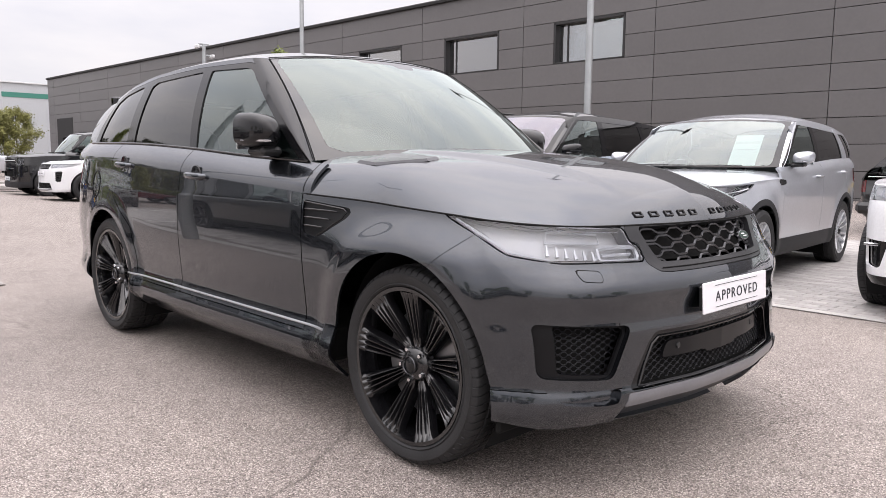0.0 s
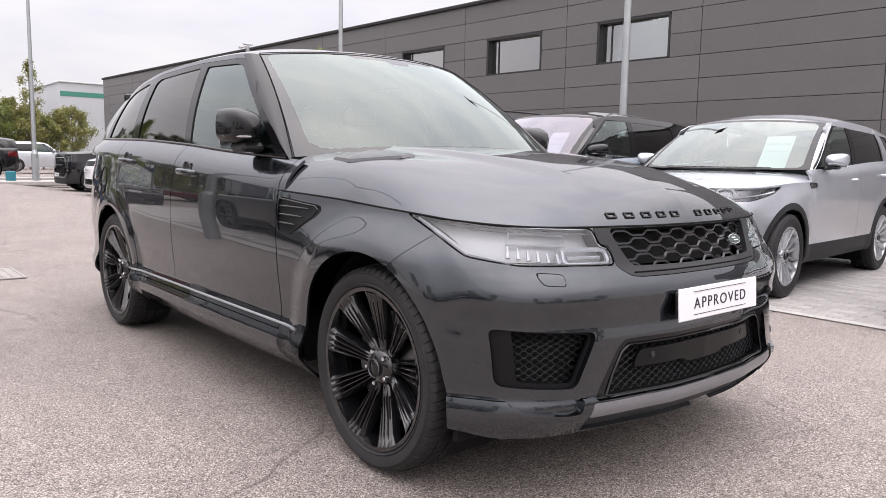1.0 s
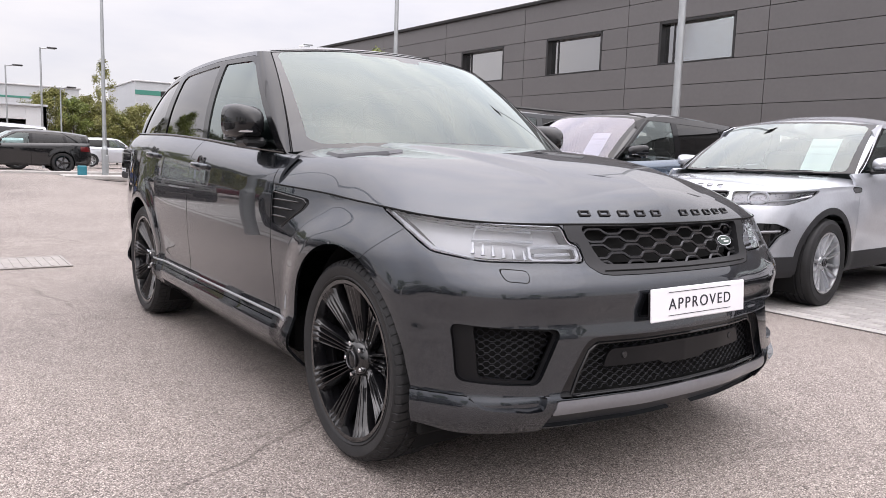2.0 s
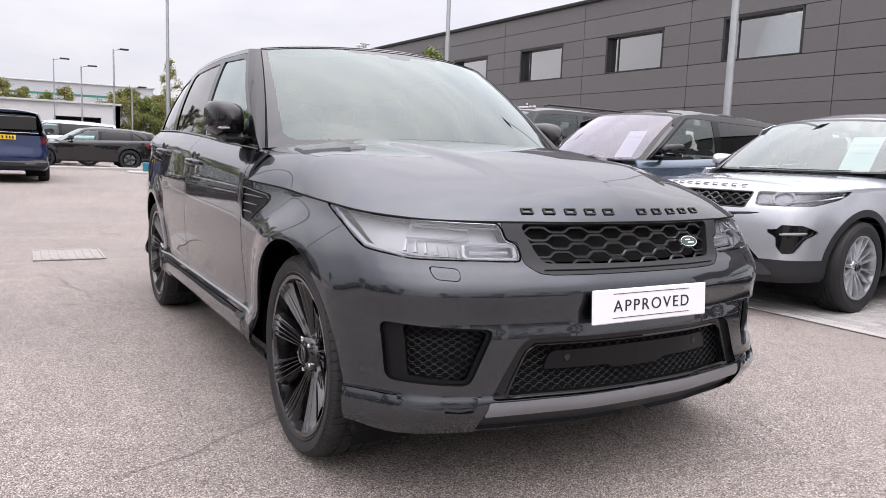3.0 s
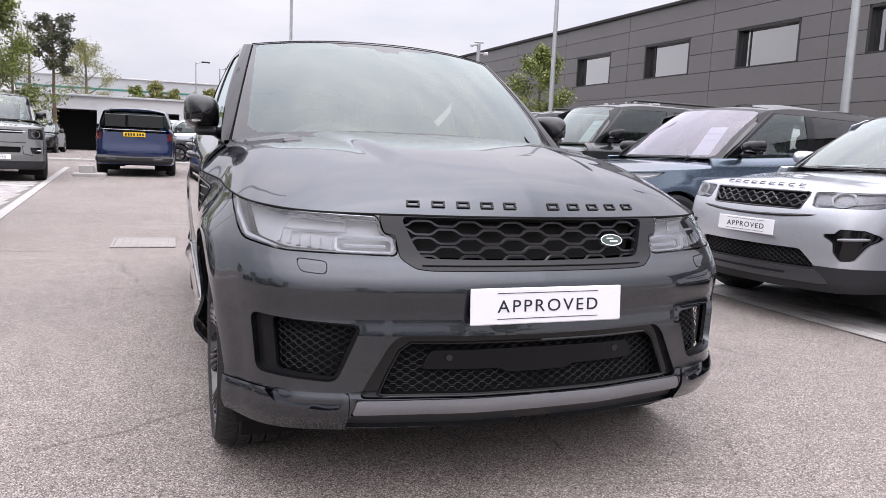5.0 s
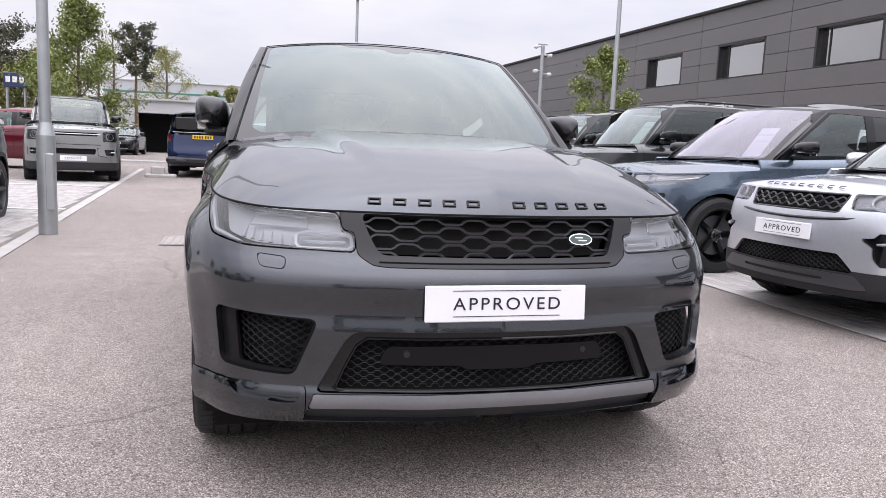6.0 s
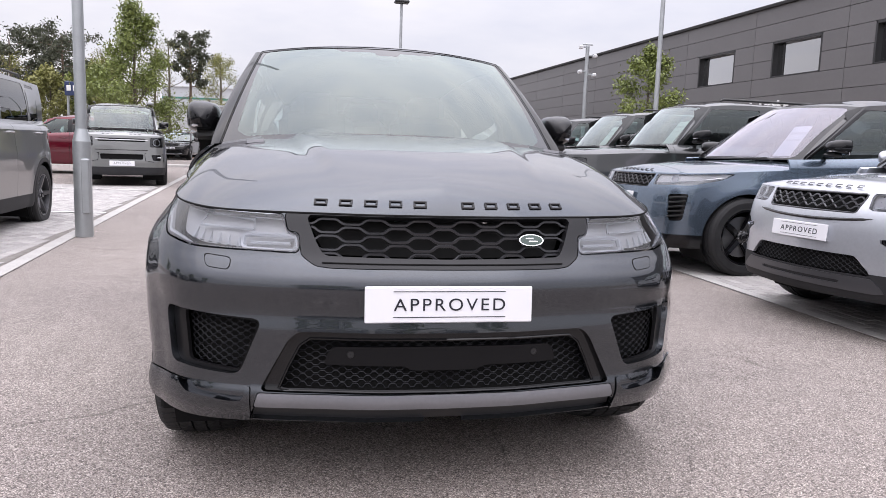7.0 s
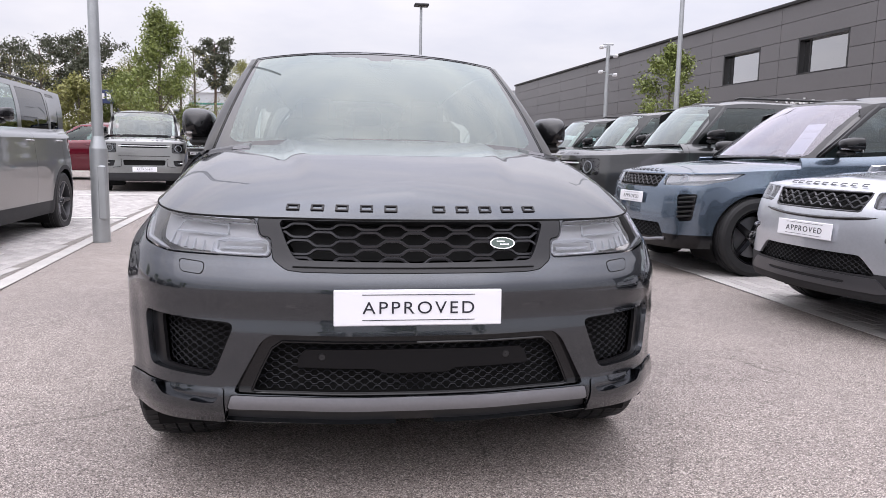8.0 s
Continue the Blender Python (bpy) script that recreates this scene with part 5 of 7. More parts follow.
        panel("fog_recess", [side(skin.cut(fog).moved(-.03))], M_GLOSS, car, "", 0)
        fp = sh.at((S(hw * .71) + S(hw * .87)) / 2 - .01, lip - .49 if boxy else .555)[:3]
        if style == "wave":
            for q in range(5):
                pts = [sh.at(s, .575 + q * .045 + .006 * j)[:3] + np.array((0, .006, 0)) for j, s in enumerate(np.linspace(S(hw * .74), S(hw * .85), 4))]
                Build().tube([(abs(a[0]) * sgn, a[1], a[2]) for a in pts], .010, 6).put("vent_slat", M_SATIN, car)
        elif style == "bars":
            pts = [sh.at(q, z)[:3] + np.array((0, .004, 0)) for q, z in zip(np.linspace(S(hw * .715), S(hw * .86), 6), np.linspace(.632, .645, 6))]
            Build().tube([(abs(a[0]) * sgn, a[1], a[2]) for a in pts], [.008, .013, .013, .013, .013, .008], 8).put("fog_lamp", M_LAMPD, car, "bright fog lamp in a black pocket")
        else:
            Build().box((abs(fp[0]) * sgn, fp[1] + .004, fp[2]), (.11, .02, .022), .006).put("fog_lamp", M_LAMPC, car)
        mz = float(sh.belt(d1 + .35)) + .115
        mirror_part(car, (sgn * (float(sh.belt_x(d1 + .3)) + (.01 if style == "bars" else .04)), d1 + .33, mz - (.04 if style == "bars" else 0)), sgn, mirrors or mat, .82 if style == "bars" else .95, boxy)
    panel("rear_body", [body.cut(above(1, d3 + .003)), shl.cut(above(1, d3 + .003))], mat, car, "", .012, True)
    panel("bonnet", [sh.hood(70, 24).cut(lambda v: v[:, 3] * 0 + 1)], mat, car, "", .02, True)
    panel("grille_backing", [skin.cut(grille).moved(-.03)], M_UNDER, car, "", 0, True)
    panel("intake_backing", [skin.cut(low).moved(-.04)], M_UNDER, car, "", 0, True)
    pos = lambda d: (lambda s, z: Vector(sh.at(s, z)[:3]) + Vector((0, d, 0)))
    if boxy:
        for z in (lip - .098, lip - .325):
            pts = [sh.at(s, z)[:3] + np.array((0, .004, 0)) for s in np.linspace(0, S(hw * .55), 8)]
            pts = [(-p[0], p[1], p[2]) for p in pts[::-1]] + [tuple(p) for p in pts[1:]]
            Build().tube(pts, .010, 6).put("grille_bar", M_LAMPB if z > lip - .2 else M_GLOSS, car)
    else:
        wide = .085
        for dz, r, mt in ((lip - .045, .009, M_TRIM), (lip - .075, .009, M_TRIM), (lip - .105, .009, M_TRIM)):
            pts = []
            for s in np.arange(0, S(hw * .44), wide / 6):
                u = (s / wide + (0.5 if dz == lip - .075 else 0)) % 1
                z = dz + .010 * max(-1, min(1, 1.9 * (1 - abs(2 * u - 1) * 2)))
                p = sh.at(s, z)[:3] + np.array((0, .008, 0))
                pts.append(tuple(p))
            bb = Build().tube(pts, r * .7, 5)
            bb.tube([(-x, y, z) for x, y, z in pts], r * .7, 5)
            bb.put("grille_bar", mt, car)
        rim = [(s, lip - .017) for s in np.linspace(0, S(hw * .45), 10)] + [(S(hw * .42), lip - .13)] + [(s, lip - .138) for s in np.linspace(S(hw * .40), 0, 10)]
        pts = [tuple(sh.at(s, z)[:3] + np.array((0, .002, 0))) for s, z in rim]
        Build().tube(pts + [(-x, y, z) for x, y, z in pts[::-1]], .006, 6, closed=True).put("grille_frame", M_TRIM if style == "bars" else M_GLOSS, car)
        half = lambda v: np.minimum(low(v), v[:, 3] + .0011)
        me_ = lattice(sh, half, 0, S(hw * .6), .345, .55, .075 if style == "wave" else .052, .022 if style == "wave" else .016, .03, .0035 if style == "wave" else .0024, "intake_mesh", M_MESH, car, "", lambda s, z: Vector(sh.at(max(s, 0.0), z)[:3]) + Vector((0, .022, 0)))
        m2 = Sheet(np.array([tuple(q.co) for q in me_.data.vertices]), [tuple(q.vertices) for q in me_.data.polygons]).mirror()
        tagged(obj("intake_mesh", m2.v, m2.f, M_MESH, car, sharp=50), kind="stuff")
        if style == "bars":
            plate_ = poly([(-.2, .408), (S(hw * .52), .410), (S(hw * .60), .412), (S(hw * .70), .330), (S(hw * .62), .318), (-.2, .318)], (3, 2), .01)
            gap_ = poly([(-.2, .372), (S(hw * .40), .374), (S(hw * .38), .350), (-.2, .348)], (3, 2), .006)
            panel("skid_panel", [skin.cut(plate_, off(gap_)).moved(.012)], M_TRIM, car, "satin dark grey skid panel", .014, True)
        skid = [(s, .318 + .03 * float(smooth(hw * .35, hw * .6, s))) for s in np.linspace(0, S(hw * .62), 12)]
        pts = [tuple(sh.at(s, z)[:3] + np.array((0, -.004, 0))) for s, z in skid]
        if style != "bars":
            Build().tube([(-x, y, z) for x, y, z in pts[::-1]] + pts[1:], .017, 8).put("skid_trim", M_LIP, car, "satin grey skid trim")
        if style == "bars":
            sl = [tuple(sh.at(s, lip - .195 + .03 * (s / S(hw * .6)) ** 2)[:3] + np.array((0, .014 * (s / S(hw * .58)) ** 4, 0))) for s in np.linspace(0, S(hw * .58), 12)]
            Build().tube([(-x, y, z) for x, y, z in sl[::-1]] + sl[1:], .011, 6).put("grille_slit", M_GLOSS, car)
    if letters:
        for i in range(9):
            x = (i - 4) * .082 * (1.15 if boxy else 1)
            p = sh.at(S(abs(x)), lip)[:3]
            mm = Matrix.Translation((x, p[1] + .035, lip + .030)) @ Matrix.Rotation(radians(-52), 4, "X")
            b = Build().box((0, 0, .010), (.046, .005, .007), .001, mm)
            b.box((0, 0, -.010), (.046, .005, .007), .001, mm)
            b.box((-.019, 0, 0), (.007, .005, .026), .001, mm)
            b.put("raised_block", M_TRIM if mat in (M_SILVER, M_WHITE) else M_GLOSS, car)
    zp = lip - .625 if boxy else lip - (.285 if style == "bars" else .255)
    py = float(sh.at(0, zp)[1]) - .012
    number_plate(car, Matrix.Translation((0, py, zp)) @ Matrix.Rotation(radians(-4), 4, "X"), M_PLATE, plate, label="white plate with the word APPROVED" if plate else "plain plate")
    # glazing
    ws = sh.windscreen(36, 20)
    pane = poly([(-.93, .025), (-.94, .95), (.94, .95), (.93, .025)], (3, 4), .06)
    panel("windscreen", ws.cut(pane), screen or G_SCREEN, car, "", 0)
    panel("screen_border", ws.cut(off(pane)), M_GLOSS, car, "", .005)
    y0, y1 = sh.screen[1][1], tail_y - .16
    gs = sh.glass_side(y0 - .08, y1, 90, 16)
    h1 = sh.screen[3][1]
    zr, zb = (lambda y: float(sh.rail(y)) - .05), (lambda y: float(sh.belt(y)))
    b1, b2, b3 = d2 - .06, d2 + .06, d3 + .02
    A = poly([(y0 + .08, zb(y0) - .05), (y0 + .08, zb(y0) + .02), (h1 + .06, zr(h1 + .1)), (b1, zr(b1)), (b1, zb(b1) - .05)], (1, 2), .02)
    B = poly([(b2, zb(b2) - .05), (b2, zr(b2)), (b3 - .06, zr(b3)), (b3, zb(b3) - .05)], (1, 2), .02)
    e = y1 - .16
    C = poly([(b3 + .10, zb(b3) - .05), (b3 + .04, zr(b3)), (e - .10, zr(e)), (e, zb(e) - .05)], (1, 2), .02)
    ring = poly([(y0 - .02, zb(y0) - .05), (y0, zb(y0) + .03), (h1 - .02, zr(h1) + .022), (y1 - .10, zr(y1) + .022), (y1 - .02, zb(y1) - .05)], (1, 2), .02)
    gg = [G_SIDE, G_PRIV if privacy else G_SIDE, G_PRIV if privacy else G_SIDE]
    for sgn in (-1, 1):
        side = (lambda q: q) if sgn < 0 else (lambda q: q.mirror())
        panel("window_surround", [side(gs.cut(ring, off(A), off(B), off(C)))], M_GLOSS if not boxy else mat, car, "", .01, split=True)
        for t, mt, nm in zip((A, B, C), gg, ("front_door_glass", "rear_door_glass", "quarter_glass")):
            panel(nm, [side(gs.cut(inset(t, -.002)).moved(-.005))], mt, car, "", 0)
        if boxy:
            sq = poly([(b3 + .02, zb(b3) + .10), (b3 + .02, zr(b3) - .05), (b3 + .36, zr(b3) - .05), (b3 + .36, zb(b3) + .10)], (1, 2), .02)
            panel("side_panel", [side(gs.cut(sq).moved(.006))], mat, car, "square panel over the side glass", .01)
            fr_ = [sh.at(q, z)[:3] + np.array((0, -.002, 0)) for q, z in ((S(hw * .48), lip - .40), (S(hw * .88), lip - .40), (S(hw * .90), lip - .56), (S(hw * .66), lip - .585), (S(hw * .50), lip - .56))]
            Build().tube([(abs(p[0]) * sgn, p[1], p[2]) for p in fr_], .008, 6, closed=True).put("bumper_frame", M_GLOSS, car)
        if style == "bars":                # a body-coloured pillar that leans back over the dark glazing, and a small black wing vent
            pl_ = poly([(b3 - .04, zr(b3) + .03), (b3 + .12, zr(b3) + .03), (b3 + .30, zb(b3) - .05), (b3 + .06, zb(b3) - .05)], (1, 2), .01)
            panel("rear_pillar", [side(gs.cut(pl_).moved(.004))], mat, car, "", .01)
            wv = poly([(.36, 1.005), (.56, .995), (.56, .955), (.42, .945)], (1, 2), .01)
            panel("wing_vent", [side(skin.cut(wv, above(1, .2), below(1, .7)).moved(.004))], M_GLOSS, car, "small black wing vent", .01)
        panel("roof_rail", [side(gs.cut(off(ring, .001), above(1, h1 - .2)))], roof_mat or mat, car, "", .008)
        n = 16
        t = np.linspace(0, 1, n)[:, None]
        ed = sh.screen_pt(np.full((n, 1), -1.0), t)[:, 0, :3]
        yy = y0 + (h1 + .06 - y0) * t[:, 0]
        zz = zb(y0) + (float(sh.rail(h1)) - zb(y0)) * t[:, 0]
        w = np.clip((zz - sh.belt(yy)) / (sh.rail(yy) - sh.belt(yy)), 0, 1)
        xx = sh.belt_x(yy) + (sh.rail_x(yy) - sh.belt_x(yy)) * w + .022 * 4 * w * (1 - w) + .003
        k = np.linspace(0, 1, 5)[None, :, None]
        pil = ed[:, None, :] * (1 - k) + np.stack([-xx, yy, zz], -1)[:, None, :] * k
        pil[..., 0] -= .010 * np.sin(np.pi * k[..., 0])
        panel("screen_pillar", [side(Sheet.grid(pil))], roof_mat or mat, car, "", .01)
    panel("roof", sh.roof(30, 24), roof_mat or mat, car, "", .015)
    # tail
    Build().box((0, tail_y - .14, (zb(tail_y) + zr(tail_y)) / 2), (hw * 1.42, .03, (zr(tail_y) - zb(tail_y)) * .95), .012).put("rear_screen", G_PRIV if rear_plate else M_GLOSS, car)
    tl = poly([(tail_y - .45, belt_z(sh, tail_y) - .30), (tail_y - .45, belt_z(sh, tail_y) - .08), (tail_y - .02, belt_z(sh, tail_y) - .08), (tail_y - .02, belt_z(sh, tail_y) - .32)], (1, 2), .02)
    panel("tail_lamp", [skin.cut(tl, above(3, Y(tail_y - .6)), lambda v: np.abs(v[:, 0]) - hw * (.80 if rear_plate else .70)).moved(.006)], M_LAMPR, car, "red tail lamp", .012, True)
    if rear_plate:
        pz = belt_z(sh, tail_y) - .17
        number_plate(car, Matrix.Translation((0, tail_y - .02, pz)) @ Matrix.Rotation(math.pi, 4, "Z"), M_YELLOW, None, True, "yellow rear plate with plain bars")
        Build().box((0, tail_y - .03, pz + .115), (hw * 1.5, .03, .012), .004).put("tailgate_strip", M_LAMPB, car)
        Build().box((0, tail_y - .055, .44), (hw * 1.86, .16, .20), .06).put("rear_bumper", M_SATIN, car)
        for x in (-.55, .55):
            Build().box((x, tail_y + .022, .44), (.24, .02, .05), .012).put("exhaust_trim", M_TRIM, car)
    for a0, a1 in ((-.6, .1), (.05, .65)):
        pts = [tuple(sh.screen_pt(np.array(a), np.array(.02))[:3] + np.array((0, -.008, .008))) for a in np.linspace(a0, a1, 6)]
        Build().tube(pts, .004, 5).put("wiper", M_SATIN, car)
    if card:
        p = sh.screen_pt(np.array(-.60 * card), np.array(.36))[:3]
        mm = Matrix.Translation((float(p[0]) * .92, float(p[1]) + .13, float(p[2]) - .03)) @ Matrix.Rotation(radians(-38), 4, "X")
        cd = Build().box((0, 0, 0), (.27, .004, .40), .001, mm).put("price_card", M_PAPER, car, "white price card behind the windscreen")
        for i, w in enumerate((.24, .20)):
            Build().box((0, -.004, .10 - .09 * i), (w, .001, .030 if i == 0 else .015), .0003, mm).put("plain_bar", M_LAMPB, cd)
    if boxy:
        for x in (-.62, .62):
            Build().tube([(x * hw, h1 + .25, float(sh.rail(h1 + .3)) + .060), (x * hw, h1 + .3, float(sh.rail(h1 + .3)) + .085), (x * hw, sh.wb + .3, float(sh.rail(sh.wb)) + .085), (x * hw, sh.wb + .36, float(sh.rail(sh.wb)) + .055)], .016, 8).put("roof_bar", M_SATIN, car)
    wm = wheel_mat or M_ALLOY
    for y in (0.0, sh.wb):
        for sgn in (-1, 1):
            make_wheel(wheels, sh.wheel_r, sh.wheel_r * .68, .235, wm, car, (sgn * (hw - .135), y, sh.wheel_r), sgn)
    liner(sh, car)
    underbody(sh, car)
    cabin(sh, car)
    return car


def belt_z(sh, y):
    return float(sh.belt(y))


M_SILVERG = paint("paint_silver_grey", (.25, .255, .25), .65, .30)
SPORT = suv_shape(wb=2.741, fo=.89, ro=.96, hw=.945, zr=1.58, belt0=1.12, belt1=1.22, cowl=1.10, lip=.955, f0=.36, f1=.62, h0=1.18, h1=1.36, wheel=.37, arch=.405, crown=.075)
DISCO = suv_shape(wb=2.923, fo=.86, ro=1.17, hw=.985, zr=1.72, belt0=1.17, belt1=1.27, cowl=1.15, lip=.99, f0=.34, f1=.62, h0=1.16, h1=1.36, wheel=.39, arch=.425, crown=.08)
DEFEND = suv_shape(wb=3.022, fo=.845, ro=.85, hw=.99, zr=1.86, belt0=1.33, belt1=1.35, cowl=1.30, lip=1.15, f0=.52, f1=.70, h0=1.02, h1=1.14, corner=.55, wheel=.395, arch=.435, crown=.06, tuck=.10, pw=7, nose_lean=.05, rear_drop=.01, cab=.90)
RR = suv_shape(wb=2.922, fo=.87, ro=1.2, hw=.99, zr=1.70, belt0=1.16, belt1=1.22, cowl=1.12, lip=.99, f0=.40, f1=.68, h0=1.18, h1=1.36, wheel=.39, arch=.425, crown=.075, tuck=.14, rear_drop=.07)
LOWSUV = suv_shape(wb=2.90, fo=.87, ro=1.05, hw=.97, zr=1.46, belt0=1.03, belt1=1.10, cowl=1.00, lip=.88, f0=.40, f1=.68, h0=1.24, h1=1.42, wheel=.375, arch=.41, crown=.065, tuck=.15, rear_drop=.10)
SALOON = suv_shape(wb=2.95, fo=.86, ro=1.1, hw=.93, zr=1.33, belt0=.95, belt1=1.0, cowl=.92, lip=.75, f0=.42, f1=.66, h0=1.42, h1=1.55, wheel=.34, arch=.375, crown=.06, rear_drop=.25)


def row_car(y, ahead=0.0, x=3.72, turn=0.0):
    """A place in the row that faces the lane: front axle at x, middle at y, nose towards -x."""
    return pose(x + ahead, y, 0, 0, 0, -90 + turn)


def slope(x, y):
    """The lane rises gently away from the camera."""
    return 0.010 * max(0.0, y - 3) * float(smooth(4.0, 1.0, x))


vehicle("car", row_car(1.68, .10, turn=5), SPORT, M_SILVER, "silver SUV with dark lower cladding on block paving", "split", M_ALLOY, clad=M_CLADB, style="bars", card=-1)
vehicle("car", row_car(4.45, -.02, turn=3), DISCO, M_BLUE, "steel blue SUV with black wheels on block paving", "five", M_WHEELB, card=-1, mirrors=M_GLOSS, roof_mat=M_BLACKP, screen=G_VIOLET, skirt=.40)
vehicle("car", row_car(-1.06, .34), RR, M_WHITE, "white SUV with black lower bumper on block paving", "multi", M_WHEELB, mirrors=M_GLOSS, plate=None, style="block", skirt=.33)
d_dark = vehicle("car", row_car(7.15, .05), DEFEND, M_DARK, "dark grey boxy off-roader with roof bars", "five", M_WHEELB, clad=M_CLADB, style="slats", card=-1, mirrors=M_GLOSS)
c = copy_thing(d_dark, row_car(9.85, .2))
tagged(c, "dark grey boxy off-roader beside another in the row")
c = copy_thing(d_dark, row_car(12.6, .2))
tagged(c, "dark off-roader at the far end of the row")
black_def = vehicle("car", row_car(22.75, .1), DEFEND, M_BLACKP, "black boxy off-roader with black wheels", "five", M_WHEELB, clad=M_CLADB, style="slats", mirrors=M_GLOSS)
vehicle("car", row_car(19.1, .05), RR, M_WHITE, "white SUV with black grille, parked in the row", "five", M_WHEELB, mirrors=M_GLOSS)
pewter = vehicle("car", pose(-4.69, 4.45, 0, 0, 0, 3), DEFEND, M_PEWTER, "grey metallic boxy off-roader beside a lamp post", "five", M_WHEELG, clad=M_CLADB, style="slats", mirrors=M_GLOSS)
silver_def = vehicle("car", pose(-4.77, 15.5, .12, 0, 0, 13), DEFEND, M_SILVERG, "silver grey boxy off-roader facing the lane", "five", M_WHEELG, clad=M_CLADB, style="slats", mirrors=M_GLOSS)
vehicle("car", pose(-2.09, 21.8, .16, 0, 0, 180), RR, M_NAVY, "navy blue SUV seen from behind with a yellow plate", "five", M_WHEELB, rear_plate=True, plate=None, mirrors=M_BLACKP)
vehicle("car", pose(-8.95, 20.6, .17, 0, 0, -90), SPORT, M_RED, "burgundy SUV parked across the bays", "split", M_ALLOY, mirrors=M_RED)
black_rr = vehicle("car", pose(-1.0, 28.7, .23, 0, 0, -90), LOWSUV, M_BLACKP, "black SUV parked along a kerb", "five", M_WHEELB, mirrors=M_BLACKP, plate=None)
saloon = vehicle("car", pose(15.0, 1.35, 0, 0, 0, 90), SALOON, M_DARK, "dark grey saloon seen from behind", "five", M_ALLOY, rear_plate=True, plate=None)


# ---- the site ----
def ground_material():
    """Worn asphalt: pale stone chips in dark binder, broad stains, fine cracks."""
    m = bpy.data.materials.new("asphalt")
    m.use_nodes = True
    nt = m.node_tree
    b = nt.nodes["Principled BSDF"]
    co = nt.nodes.new("ShaderNodeTexCoord")

    def noise_(scale, detail=4, rough=.55):
        n = nt.nodes.new("ShaderNodeTexNoise")
        n.inputs["Scale"].default_value, n.inputs["Detail"].default_value, n.inputs["Roughness"].default_value = scale, detail, rough
        nt.links.new(co.outputs["Object"], n.inputs["Vector"])
        return n.outputs["Fac"]

    def ramp(fac, stops):
        r = nt.nodes.new("ShaderNodeValToRGB")
        while len(r.color_ramp.elements) < len(stops):
            r.color_ramp.elements.new(0.5)
        for e, (p, c) in zip(r.color_ramp.elements, stops):
            e.position, e.color = p, (*c, 1)
        nt.links.new(fac, r.inputs[0])
        return r.outputs[0]

    def mult(a, b2, f=1.0, mode="MULTIPLY"):
        x = nt.nodes.new("ShaderNodeMix")
        x.data_type, x.blend_type = "RGBA", mode
        x.inputs[0].default_value = f
        nt.links.new(a, x.inputs[6])
        nt.links.new(b2, x.inputs[7])
        return x.outputs[2]
    vo = nt.nodes.new("ShaderNodeTexVoronoi")
    vo.inputs["Scale"].default_value = 215
    nt.links.new(co.outputs["Object"], vo.inputs["Vector"])
    sep = nt.nodes.new("ShaderNodeSeparateColor")
    nt.links.new(vo.outputs["Color"], sep.inputs[0])
    chips = ramp(sep.outputs[0], [(0.0, (.085, .074, .069)), (.22, (.225, .199, .183)), (.75, (.33, .293, .272)), (1.0, (.60, .546, .508))])
    dark = ramp(vo.outputs["Distance"], [(0.0, (1, 1, 1)), (.50, (.97, .96, .95)), (.74, (.34, .32, .31))])
    broad = ramp(noise_(.55, 6, .6), [(.30, (.86, .85, .86)), (.70, (1.12, 1.11, 1.10))])
    mid = ramp(noise_(6, 5, .6), [(.3, (.90, .90, .90)), (.7, (1.08, 1.08, 1.08))])
    col = mult(mult(mult(chips, dark), broad), mid)
    # cracks that wander
    wob = nt.nodes.new("ShaderNodeTexNoise")
    wob.inputs["Scale"].default_value, wob.inputs["Detail"].default_value = 1.3, 6
    nt.links.new(co.outputs["Object"], wob.inputs["Vector"])
    mixv = nt.nodes.new("ShaderNodeMix")
    mixv.data_type = "VECTOR"
    mixv.inputs[0].default_value = .22
    nt.links.new(co.outputs["Object"], mixv.inputs[4])
    nt.links.new(wob.outputs["Color"], mixv.inputs[5])
    cr = nt.nodes.new("ShaderNodeTexVoronoi")
    cr.feature = "DISTANCE_TO_EDGE"
    cr.inputs["Scale"].default_value = .62
    nt.links.new(mixv.outputs[1], cr.inputs["Vector"])
    crack = ramp(cr.outputs["Distance"], [(0.0, (.48, .47, .47)), (.0020, (.60, .59, .59)), (.0055, (1, 1, 1))])
    fade = ramp(noise_(1.7, 4), [(.46, (0, 0, 0)), (.62, (1, 1, 1))])
    xx = nt.nodes.new("ShaderNodeMix")
    xx.data_type, xx.blend_type = "RGBA", "MULTIPLY"
    nt.links.new(fade, xx.inputs[0])
    nt.links.new(col, xx.inputs[6])
    nt.links.new(crack, xx.inputs[7])
    nt.links.new(xx.outputs[2], b.inputs["Base Color"])
    b.inputs["Roughness"].default_value = .82
    bp = nt.nodes.new("ShaderNodeBump")
    bp.inputs["Strength"].default_value, bp.inputs["Distance"].default_value = .6, .003
    nt.links.new(vo.outputs["Distance"], bp.inputs["Height"])
    bp.invert = True
    nt.links.new(bp.outputs[0], b.inputs["Normal"])
    return m


M_ASPHALT = ground_material()
M_PAVER = material("concrete_block", (.37, .352, .34), .85, 0, 0, .12, 5, .0015, 220, rnd=.16)
M_JOINT = material("sand_joint", (.20, .185, .17), .95, 0, 0, .2, 10)
M_LINE = material("white_road_paint", (.72, .71, .69), .7, 0, 0, .10, 7, .001, 150)
M_KERB = material("kerb_concrete", (.40, .385, .37), .85, 0, 0, .15, 4, .0015, 150)
M_CLAD = material("dark_grey_cladding", (.132, .127, .128), .40, .35, 0, .05, .5, rnd=.05)
M_CLADJ = material("cladding_joint", (.012, .012, .012), .8)
